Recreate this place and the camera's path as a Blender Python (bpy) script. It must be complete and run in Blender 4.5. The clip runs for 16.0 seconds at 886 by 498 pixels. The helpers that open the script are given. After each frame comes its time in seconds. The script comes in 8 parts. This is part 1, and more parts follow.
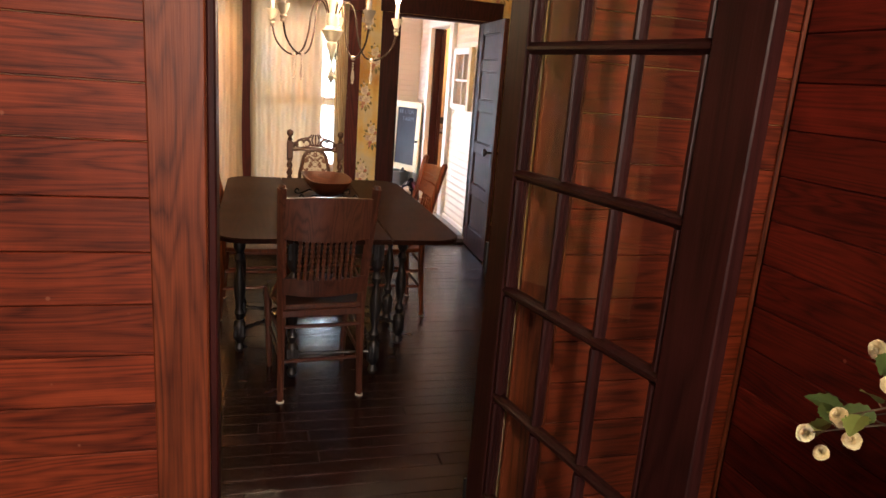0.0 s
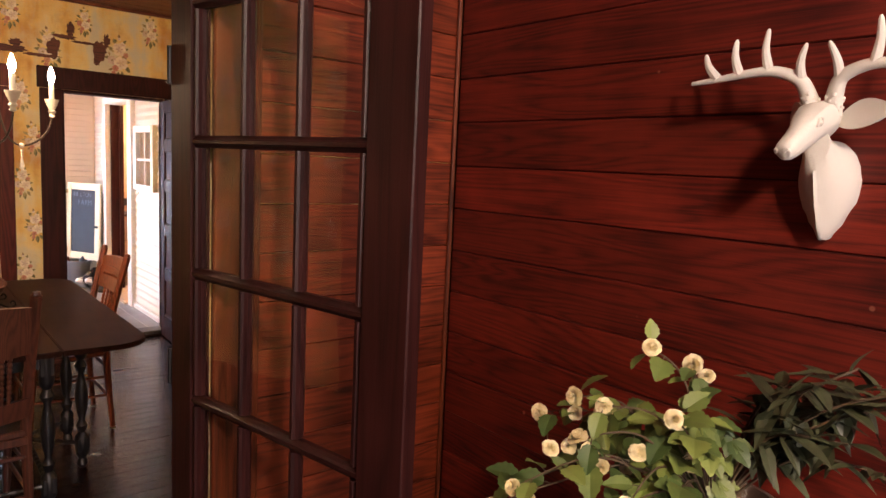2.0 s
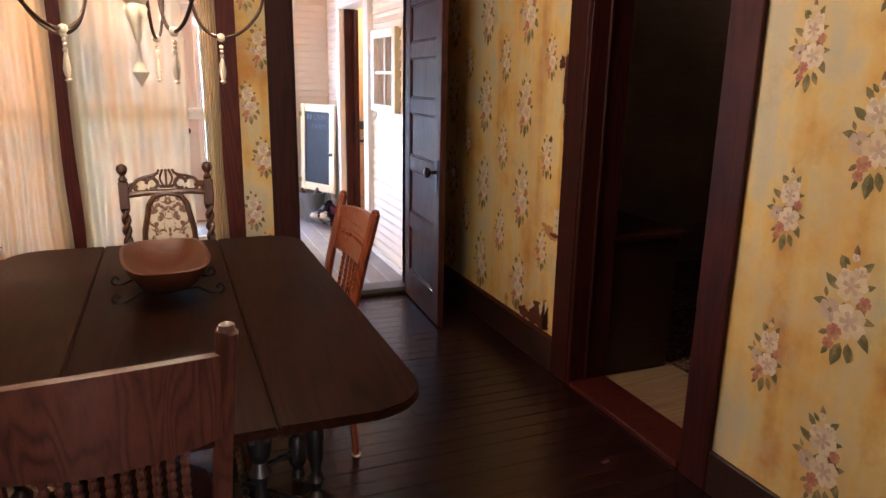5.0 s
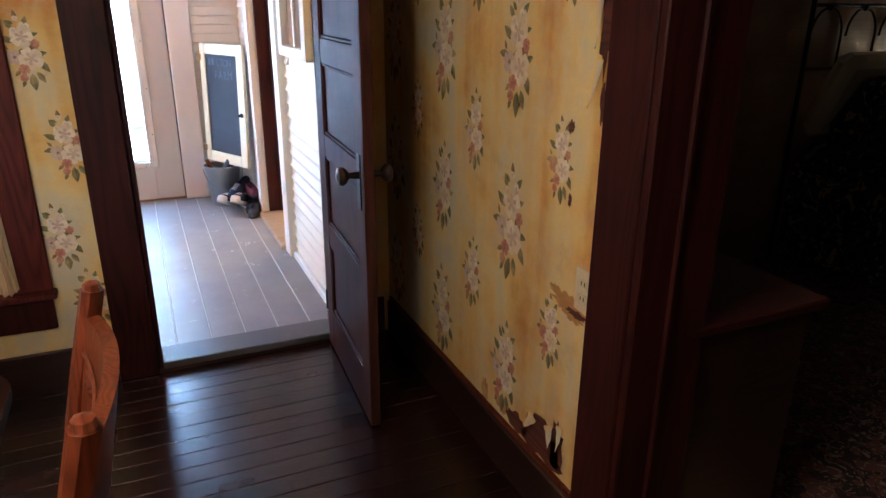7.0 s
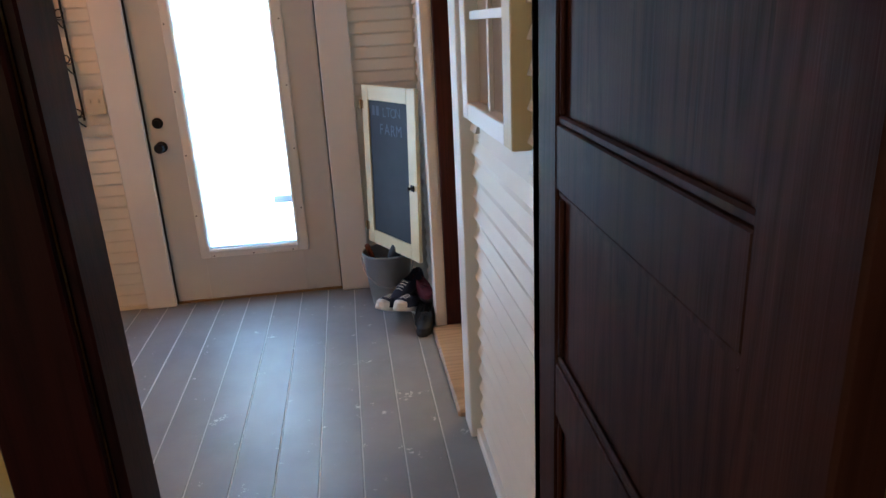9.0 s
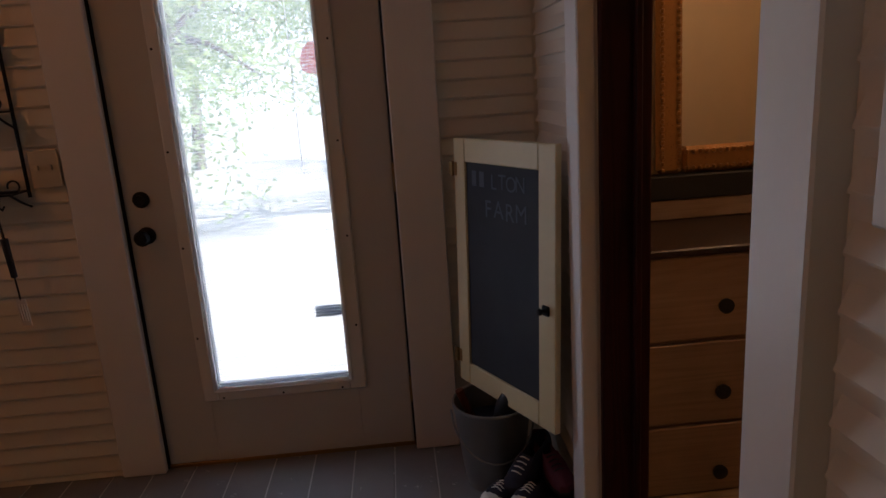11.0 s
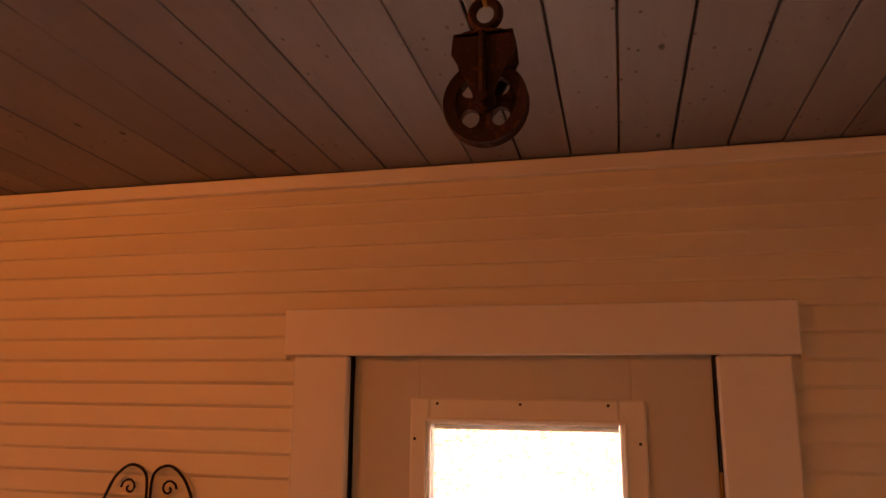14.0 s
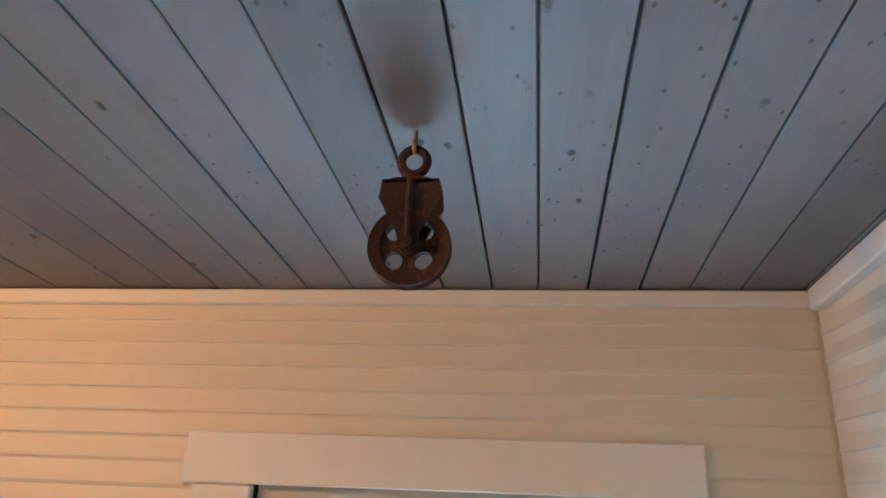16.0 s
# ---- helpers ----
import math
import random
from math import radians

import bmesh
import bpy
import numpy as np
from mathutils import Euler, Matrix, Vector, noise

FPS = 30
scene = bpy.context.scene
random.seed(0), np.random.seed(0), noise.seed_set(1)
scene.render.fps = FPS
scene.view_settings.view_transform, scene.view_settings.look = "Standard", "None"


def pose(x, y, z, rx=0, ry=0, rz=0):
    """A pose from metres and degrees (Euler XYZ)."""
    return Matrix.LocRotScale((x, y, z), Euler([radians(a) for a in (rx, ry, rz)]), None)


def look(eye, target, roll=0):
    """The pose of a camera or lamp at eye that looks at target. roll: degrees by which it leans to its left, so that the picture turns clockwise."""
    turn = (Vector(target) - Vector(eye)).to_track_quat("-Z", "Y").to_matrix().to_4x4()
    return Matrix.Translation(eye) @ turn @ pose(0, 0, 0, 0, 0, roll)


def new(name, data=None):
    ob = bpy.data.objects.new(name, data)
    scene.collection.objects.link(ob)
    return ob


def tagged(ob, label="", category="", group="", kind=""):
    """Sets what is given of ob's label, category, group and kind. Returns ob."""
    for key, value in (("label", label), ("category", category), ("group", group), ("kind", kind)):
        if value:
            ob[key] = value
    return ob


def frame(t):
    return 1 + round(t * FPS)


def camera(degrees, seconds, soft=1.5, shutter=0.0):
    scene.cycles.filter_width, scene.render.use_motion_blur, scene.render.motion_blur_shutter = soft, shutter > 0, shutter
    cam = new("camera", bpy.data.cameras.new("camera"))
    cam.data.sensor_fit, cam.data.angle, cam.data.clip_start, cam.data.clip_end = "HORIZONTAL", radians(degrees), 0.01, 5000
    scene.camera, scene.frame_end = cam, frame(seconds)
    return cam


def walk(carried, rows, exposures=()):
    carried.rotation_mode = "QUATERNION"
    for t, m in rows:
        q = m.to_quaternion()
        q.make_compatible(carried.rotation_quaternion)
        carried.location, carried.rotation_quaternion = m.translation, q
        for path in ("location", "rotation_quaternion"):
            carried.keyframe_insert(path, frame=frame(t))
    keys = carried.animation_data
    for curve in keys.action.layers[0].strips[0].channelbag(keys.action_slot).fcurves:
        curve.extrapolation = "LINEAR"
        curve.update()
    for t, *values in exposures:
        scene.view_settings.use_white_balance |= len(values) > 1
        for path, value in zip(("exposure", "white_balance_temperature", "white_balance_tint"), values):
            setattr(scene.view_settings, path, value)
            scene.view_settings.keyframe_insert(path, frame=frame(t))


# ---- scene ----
cam = camera(66.5, 16.0)
PATH = [
    (0, (0.177, 0.493, 1.478), (0.710, 2.358, 0.991), 4.4),
    (0.5, (0.210, 0.507, 1.524), (0.833, 2.364, 1.118), 3.6),
    (1, (0.212, 0.515, 1.541), (1.024, 2.320, 1.254), 3.2),
    (1.5, (0.234, 0.509, 1.538), (1.298, 2.186, 1.302), 3.0),
    (2, (0.255, 0.511, 1.534), (1.527, 2.036, 1.295), 2.7),
    (2.5, (0.243, 0.621, 1.516), (1.573, 2.089, 1.244), 2.7),
    (3, (0.293, 0.801, 1.487), (1.566, 2.308, 1.157), 2.9),
    (3.5, (0.431, 1.061, 1.491), (1.392, 2.771, 1.101), 2.3),
    (3.7, (0.431, 1.159, 1.454), (1.218, 2.952, 1.046), 3.2),
    (5.8, (0.817, 2.803, 1.445), (1.593, 4.547, 0.850), -0.1),
    (6, (0.882, 2.951, 1.460), (1.718, 4.654, 0.828), 0.4),
    (6.5, (1.158, 3.292, 1.431), (2.037, 4.969, 0.784), 0.9),
    (7, (1.386, 3.653, 1.435), (2.156, 5.371, 0.761), 0.5),
    (7.5, (1.559, 4.073, 1.456), (2.273, 5.825, 0.805), 2.9),
    (8, (1.740, 4.546, 1.422), (2.305, 6.347, 0.763), 1.6),
    (8.5, (1.769, 5.010, 1.468), (2.095, 6.867, 0.800), -1.1),
    (10.8, (1.659, 6.556, 1.363), (1.820, 8.495, 0.900), -4.5),
    (11, (1.644, 6.748, 1.356), (1.765, 8.687, 0.881), -3.8),
    (11.5, (1.622, 7.076, 1.394), (1.461, 8.993, 0.846), -2.7),
    (12, (1.463, 7.233, 1.472), (1.174, 9.154, 0.997), -2.6),
    (12.5, (1.445, 7.358, 1.641), (0.930, 9.272, 1.378), -1.4),
    (13, (1.413, 7.353, 1.931), (0.842, 9.267, 1.830), -1.9),
    (13.5, (1.418, 7.341, 1.965), (0.858, 9.251, 2.154), -0.6),
    (14, (1.383, 7.328, 2.003), (0.929, 9.238, 2.382), 0.3),
    (14.5, (1.392, 7.335, 2.025), (1.055, 9.236, 2.547), 1.8),
    (15, (1.396, 7.327, 2.040), (1.130, 9.219, 2.630), 2.2),
    (15.5, (1.396, 7.317, 2.050), (1.156, 9.195, 2.694), 2.4),
    (16, (1.395, 7.310, 2.055), (1.164, 9.174, 2.740), 2.2),
]
# the picture darkens towards the bright door and opens up again under the ceiling: seconds, stops, kelvin, tint
EXPOSURES = [(0, 5.3, 6200, 17), (1.0, 5.5, 6200, 17), (2.5, 5.5, 6000, 25), (6.0, 5.3, 5000, 13), (7.0, 5.2, 4800, 12), (8.5, 4.4, 4800, 2), (10.8, 1.6, 6300, 24), (11.5, 1.35, 6700, 26), (12.0, 1.0, 7200, 29), (12.5, 0.65, 7100, 34), (13.0, 0.95, 8400, 43), (13.5, 1.85, 15500, 58), (14.0, 2.8, 18500, 65), (14.5, 3.75, 7200, 20), (15.0, 4.2, 4850, 0), (15.5, 4.4, 4700, -9), (16.0, 4.45, 4750, -9)]
walk(cam, [(t, look(eye, target, roll)) for t, eye, target, roll in PATH], EXPOSURES)

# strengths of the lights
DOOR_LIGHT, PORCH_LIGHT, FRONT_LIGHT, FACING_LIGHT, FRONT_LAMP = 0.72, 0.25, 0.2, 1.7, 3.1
CANDLE_LIGHT, TWIN_LIGHT, BED_LIGHT, BATH_LIGHT, BULB_GLOW = 0.40, 1.45, 3.5, 3.0, 2.6

# ---- world, sun and large lights ----
world = bpy.data.worlds.new("daylight")
scene.world = world
world.use_nodes = True
_wn = world.node_tree
_sky = _wn.nodes.new("ShaderNodeTexSky")
_sky.sky_type, _sky.sun_disc, _sky.sun_elevation, _sky.sun_rotation = "NISHITA", False, radians(50), radians(96)
_wn.links.new(_sky.outputs[0], _wn.nodes["Background"].inputs[0])
_wn.nodes["Background"].inputs[1].default_value = 0.15


def lamp(name, kind, m, power, colour, size=0.1, size_y=None):
    data = bpy.data.lights.new(name, kind)
    data.energy, data.color = power, colour
    if kind == "AREA":
        data.shape, data.size, data.size_y = "RECTANGLE", size, size_y or size
    elif kind == "POINT":
        data.shadow_soft_size = size
    elif kind == "SUN":
        data.angle = radians(size)
    ob = new(name, data)
    ob.matrix_world = m
    return ob


lamp("sun", "SUN", look((3.0, -0.3, 3.6), (0, 0, 0)), 5.0, (1.0, 0.96, 0.90), 0.6)
# daylight for the sky in the door's opening and an assumed, unseen porch window
lamp("door_daylight", "AREA", look((1.174, 9.063, 1.10), (1.174, 7.0, 1.10)), DOOR_LIGHT, (0.66, 0.83, 1.0), 0.47, 1.50)
lamp("porch_window_daylight", "AREA", look((-2.35, 7.75, 1.45), (2.1, 8.10, 1.10)), PORCH_LIGHT, (0.82, 0.91, 1.0), 1.6, 1.2).data.spread = radians(70)
# added fill from the side; no window is known in this unseen wall
lamp("front_window_daylight", "AREA", look((-2.05, -1.5, 1.85), (1.5, 0.2, 1.35)), FRONT_LIGHT, (1.0, 0.86, 0.72), 0.9, 1.0)

# second added fill, brightens the dividing wall and the chair beyond
lamp("facing_window_daylight", "AREA", look((0.4, -2.15, 1.75), (0.6, 2.1, 1.45)), FACING_LIGHT, (1.0, 0.90, 0.78), 0.8, 1.0)


# ---- materials ----
class Tree:
    """A small helper that builds one node material."""

    def __init__(self, name):
        self.mat = bpy.data.materials.new(name)
        self.mat.use_nodes = True
        self.t = self.mat.node_tree
        self.bsdf = self.t.nodes["Principled BSDF"]

    def node(self, kind, **inputs):
        n = self.t.nodes.new(kind)
        for k, v in inputs.items():
            self.put(n, k, v)
        return n

    def put(self, n, k, v):
        k = int(k[1:]) if k[0] == "i" and k[1:].isdigit() else k.replace("_", " ")
        if isinstance(v, bpy.types.NodeSocket):
            self.t.links.new(v, n.inputs[k])
        else:
            n.inputs[k].default_value = v

    def coords(self, scale, shift=True, kind="Object"):
        c = self.node("ShaderNodeTexCoord").outputs[kind]
        if shift:
            rnd = self.node("ShaderNodeObjectInfo").outputs["Random"]
            off = self.node("ShaderNodeVectorMath", i0=rnd, i1=(37.0, 91.0, 53.0))
            off.operation = "MULTIPLY"
            add = self.node("ShaderNodeVectorMath", i0=c, i1=off.outputs[0])
            add.operation = "ADD"
            c = add.outputs[0]
        mp = self.node("ShaderNodeMapping", Vector=c, Scale=scale)
        return mp.outputs[0]

    def noise(self, vec, scale, detail=4.0, rough=0.6, dist=0.0):
        return self.node("ShaderNodeTexNoise", Vector=vec, Scale=scale, Detail=detail, Roughness=rough, Distortion=dist).outputs["Fac"]

    def ramp(self, fac, *stops):
        r = self.node("ShaderNodeValToRGB", Fac=fac)
        e = r.color_ramp.elements
        while len(e) < len(stops):
            e.new(0.5)
        for el, (p, col) in zip(e, stops):
            el.position, el.color = p, (*col, 1.0) if len(col) == 3 else col
        return r.outputs[0]

    def mix(self, fac, a, b, mode="MIX"):
        m = self.t.nodes.new("ShaderNodeMix")
        m.data_type, m.blend_type = "RGBA", mode
        self.put(m, "i0", fac), self.put(m, "i6", a), self.put(m, "i7", b)
        return m.outputs[2]

    def math(self, op, a, b=0.0):
        m = self.node("ShaderNodeMath", i0=a, i1=b)
        m.operation = op
        return m.outputs[0]

    def finish(self, colour, rough=0.5, bump=None, depth=0.1, dist=0.01, **more):
        self.put(self.bsdf, "Base_Color", colour)
        self.put(self.bsdf, "Roughness", rough)
        for k, v in more.items():
            self.put(self.bsdf, k, v)
        if bump is not None:
            b = self.node("ShaderNodeBump", Height=bump, Strength=depth, Distance=dist)
            self.put(self.bsdf, "Normal", b.outputs[0])
        return self.mat


def rgb(c, k=1.0):
    return (c[0] * k, c[1] * k, c[2] * k, 1.0)


def wood(name, dark, light, rough=0.45, grain=1.0, knots=0.0, coat=0.0, vary=0.35, axis=0, wear=None, figure=1.0, spec=0.5, nails=0.0):
    """Sawn timber, with its length along one local axis: growth rings, fine grain, knots and a tint of its own for each piece."""
    t = Tree(name)
    s1 = [8.5 * grain, 8.5 * grain, 8.5 * grain]
    s1[axis] = 0.75 * grain
    hill = t.noise(t.coords(tuple(s1)), 1.0, 1.5, 0.35, 0.25)
    wave = t.math("SINE", t.math("MULTIPLY", hill, 82.0))
    wave = t.math("POWER", t.math("ADD", t.math("MULTIPLY", wave, 0.5), 0.5), 0.55)
    s2 = [130.0, 130.0, 130.0]
    s2[axis] = 2.5
    fine = t.noise(t.coords(tuple(s2)), 1.6, 3.0, 0.7)
    blot = t.noise(t.coords((1.0, 1.0, 1.0)), 3.5, 3.0, 0.6)
    fac = t.math("ADD", t.math("MULTIPLY", wave, 0.42 * figure), t.math("ADD", t.math("MULTIPLY", t.math("SUBTRACT", fine, 0.5), 0.75), 0.27))
    fac = t.math("ADD", fac, t.math("MULTIPLY", t.math("SUBTRACT", blot, 0.5), 0.9))
    col = t.ramp(fac, (0.12, dark), (0.88, light))
    if knots:
        sk = [7.0, 7.0, 7.0]
        sk[axis] = 2.2
        vo = t.node("ShaderNodeTexVoronoi", Vector=t.coords(tuple(sk)), Scale=1.0)
        k = t.ramp(vo.outputs["Distance"], (0.05, (1, 1, 1)), (0.12, (0, 0, 0)))
        col = t.mix(t.math("MULTIPLY", k, knots * 0.8), col, rgb(dark, 0.4))
    if nails:
        vn = t.node("ShaderNodeTexVoronoi", Vector=t.coords((7.0, 7.0, 7.0)), Scale=1.0)
        dot = t.ramp(vn.outputs["Distance"], (0.028, (1, 1, 1)), (0.045, (0, 0, 0)))
        col = t.mix(t.math("MULTIPLY", dot, nails), col, (0.42, 0.20, 0.12, 1.0))
    if wear:
        w = t.ramp(t.noise(t.coords((1, 1, 1)), 9.0, 6.0, 0.75), (0.60, (0, 0, 0)), (0.72, (1, 1, 1)))
        col = t.mix(t.math("MULTIPLY", w, 0.5), col, rgb(wear))
    tint = t.math("ADD", t.math("MULTIPLY", t.node("ShaderNodeObjectInfo").outputs["Random"], vary), 1.0 - vary / 2)
    hsv = t.node("ShaderNodeHueSaturation", Value=tint, Color=col)
    r = t.math("ADD", t.math("MULTIPLY", t.math("SUBTRACT", blot, 0.5), 0.12), rough)
    return t.finish(hsv.outputs[0], r, fine, 0.25, 0.002, Coat_Weight=coat, Coat_Roughness=0.25, Specular_IOR_Level=spec)


def paint(name, colour, rough=0.5, grime=0.12, chip=None, bump=0.08, scale=5.0, metal=0.0, chip_at=0.68):
    """Brushed or weathered paint: slow stains, fine brush marks, and chips to another colour."""
    t = Tree(name)
    slow = t.noise(t.coords((1, 1, 1)), scale, 5.0, 0.65)
    fine = t.noise(t.coords((1, 1, 1)), 130.0, 3.0, 0.6)
    col = t.mix(t.math("MULTIPLY", slow, grime * 2), rgb(colour), rgb(colour, 0.55))
    col = t.mix(t.math("MULTIPLY", fine, 0.12), col, rgb(colour, 0.75))
    if chip:
        c = t.ramp(t.noise(t.coords((1, 1, 1)), scale * 4.5, 7.0, 0.75), (chip_at, (0, 0, 0)), (chip_at + 0.035, (1, 1, 1)))
        col = t.mix(c, col, rgb(chip))
    r = t.math("ADD", t.math("MULTIPLY", slow, 0.2), rough - 0.1)
    return t.finish(col, r, fine, bump, 0.002, Metallic=metal)


def plain(name, colour, rough=0.5, metal=0.0, emit=0.0, scale=25.0, vary=0.2, **more):
    t = Tree(name)
    n = t.noise(t.coords((1, 1, 1)), scale, 4.0, 0.65)
    col = t.mix(t.math("MULTIPLY", n, vary * 2), rgb(colour), rgb(colour, 0.6))
    if emit:
        more["Emission_Color"], more["Emission_Strength"] = rgb(colour), emit
    return t.finish(col, rough, n, 0.06, 0.002, Metallic=metal, **more)


def glass(name, tint=(1, 1, 1), rough=0.0):
    t = Tree(name)
    return t.finish(rgb(tint), rough, None, Transmission_Weight=1.0, IOR=1.02, Specular_IOR_Level=0.5)


def window_glass(name):
    """Thin panes: clear straight through, with a sharp sheen that grows towards grazing angles."""
    t = Tree(name)
    out = t.t.nodes["Material Output"]
    clear = t.node("ShaderNodeBsdfTransparent", Color=(0.985, 0.98, 0.97, 1.0))
    shine = t.node("ShaderNodeBsdfGlossy", Color=(1, 1, 1, 1.0), Roughness=0.03)
    wob = t.node("ShaderNodeBump", Height=t.noise(t.coords((1, 1, 1)), 4.0, 2.0), Strength=0.05, Distance=0.02)
    t.put(shine, "Normal", wob.outputs[0])
    face = t.node("ShaderNodeLayerWeight", Blend=0.5).outputs["Facing"]
    gloss = t.math("ADD", t.math("MULTIPLY", t.math("POWER", face, 4.0), 0.55), 0.035)
    mixer = t.node("ShaderNodeMixShader", i0=gloss, i1=clear.outputs[0], i2=shine.outputs[0])
    t.t.links.new(mixer.outputs[0], out.inputs[0])
    return t.mat


def hazed_glass(name):
    """An outside pane: clear, with a translucent veil that imitates the haze of daylight."""
    t = Tree(name)
    out = t.t.nodes["Material Output"]
    clear = t.node("ShaderNodeBsdfTransparent", Color=(0.95, 0.96, 0.96, 1.0))
    scatter = t.node("ShaderNodeBsdfTranslucent", Color=(0.85, 0.88, 0.90, 1.0))
    film = t.math("ADD", t.math("MULTIPLY", t.noise(t.coords((1, 1, 1)), 2.5, 3.0), 0.16), 0.06)
    veil = t.node("ShaderNodeMixShader", i0=film, i1=clear.outputs[0], i2=scatter.outputs[0])
    shine = t.node("ShaderNodeBsdfGlossy", Color=(1, 1, 1, 1.0), Roughness=0.03)
    face = t.node("ShaderNodeLayerWeight", Blend=0.5).outputs["Facing"]
    gloss = t.math("ADD", t.math("MULTIPLY", t.math("POWER", face, 4.0), 0.55), 0.03)
    mixer = t.node("ShaderNodeMixShader", i0=gloss, i1=veil.outputs[0], i2=shine.outputs[0])
    t.t.links.new(mixer.outputs[0], out.inputs[0])
    return t.mat


def thin_slat(name):
    """Thin white enamelled slats that glow with the daylight behind them."""
    t = Tree(name)
    out = t.t.nodes["Material Output"]
    col = t.mix(t.math("MULTIPLY", t.noise(t.coords((1, 1, 1)), 9.0, 3.0), 0.2), (0.90, 0.92, 0.93, 1.0), (0.78, 0.81, 0.83, 1.0))
    d = t.node("ShaderNodeBsdfDiffuse", Color=col)
    tr = t.node("ShaderNodeBsdfTranslucent", Color=col)
    a = t.node("ShaderNodeMixShader", i0=0.5, i1=d.outputs[0], i2=tr.outputs[0])
    cl = t.node("ShaderNodeBsdfTransparent", Color=(0.95, 0.97, 0.98, 1.0))
    b = t.node("ShaderNodeMixShader", i0=0.58, i1=a.outputs[0], i2=cl.outputs[0])
    t.t.links.new(b.outputs[0], out.inputs[0])
    return t.mat


def sheer(name, colour):
    """Thin curtain cloth that lets part of the light straight through."""
    t = Tree(name)
    out = t.t.nodes["Material Output"]
    weave = t.noise(t.coords((1, 1, 1)), 260.0, 2.0)
    col = t.mix(t.math("MULTIPLY", weave, 0.3), rgb(colour), rgb(colour, 0.75))
    d = t.node("ShaderNodeBsdfDiffuse", Color=col)
    tr = t.node("ShaderNodeBsdfTranslucent", Color=col)
    cl = t.node("ShaderNodeBsdfTransparent", Color=(1, 1, 0.97, 1.0))
    a = t.node("ShaderNodeMixShader", i0=0.62, i1=d.outputs[0], i2=tr.outputs[0])
    b = t.node("ShaderNodeMixShader", i0=0.30, i1=a.outputs[0], i2=cl.outputs[0])
    t.t.links.new(b.outputs[0], out.inputs[0])
    return t.mat


def leafy(name, dark, light):
    t = Tree(name)
    g = t.node("ShaderNodeNewGeometry").outputs["Random Per Island"]
    n = t.noise(t.coords((1, 1, 1)), 60.0, 3.0)
    col = t.mix(t.math("ADD", t.math("MULTIPLY", g, 0.75), t.math("MULTIPLY", n, 0.25)), rgb(dark), rgb(light))
    return t.finish(col, 0.5, n, 0.1, 0.002, Subsurface_Weight=0.0)


def printed(name, dark, light):
    """Faded ink on paper: each petal or leaf its own tone, washed out in patches."""
    t = Tree(name)
    g = t.node("ShaderNodeNewGeometry").outputs["Random Per Island"]
    n = t.noise(t.coords((1, 1, 1)), 55.0, 4.0, 0.7)
    fade = t.noise(t.coords((1, 1, 1)), 14.0, 3.0, 0.6)
    k = t.math("ADD", t.math("MULTIPLY", g, 0.55), t.math("MULTIPLY", t.math("SUBTRACT", n, 0.28), 1.0))
    col = t.mix(k, rgb(dark), rgb(light))
    worn = t.ramp(fade, (0.48, (0, 0, 0)), (0.72, (1, 1, 1)))
    col = t.mix(t.math("MULTIPLY", worn, 0.55), col, (0.68, 0.50, 0.22, 1.0))
    return t.finish(col, 0.8, n, 0.06, 0.002)


def wallpaper(name):
    """Aged yellow paper: slow staining, brown water marks, faint streaks."""
    t = Tree(name)
    slow = t.noise(t.coords((1, 1, 1), False), 3.2, 5.0, 0.6)
    streak = t.noise(t.coords((5.0, 5.0, 0.35), False), 1.2, 3.0, 0.5)
    fine = t.noise(t.coords((1, 1, 1), False), 60.0, 4.0, 0.7)
    col = t.ramp(t.math("ADD", t.math("MULTIPLY", slow, 0.5), t.math("MULTIPLY", streak, 0.5)), (0.38, (0.55, 0.27, 0.050)), (0.46, (0.72, 0.47, 0.13)), (0.53, (0.75, 0.58, 0.24)), (0.60, (0.60, 0.56, 0.42)))
    mottle = t.ramp(t.noise(t.coords((1.6, 1.6, 0.8), False), 6.0, 5.0, 0.65), (0.46, (0, 0, 0)), (0.62, (1, 1, 1)))
    col = t.mix(t.math("MULTIPLY", mottle, 0.42), col, (0.56, 0.53, 0.40, 1.0))
    spot = t.ramp(t.noise(t.coords((1, 1, 1), False), 3.1, 7.0, 0.7), (0.57, (0, 0, 0)), (0.76, (1, 1, 1)))
    col = t.mix(t.math("MULTIPLY", spot, 0.5), col, (0.30, 0.13, 0.03, 1.0))
    col = t.mix(t.math("MULTIPLY", fine, 0.16), col, (0.36, 0.24, 0.09, 1.0))
    return t.finish(col, 0.75, fine, 0.12, 0.002)


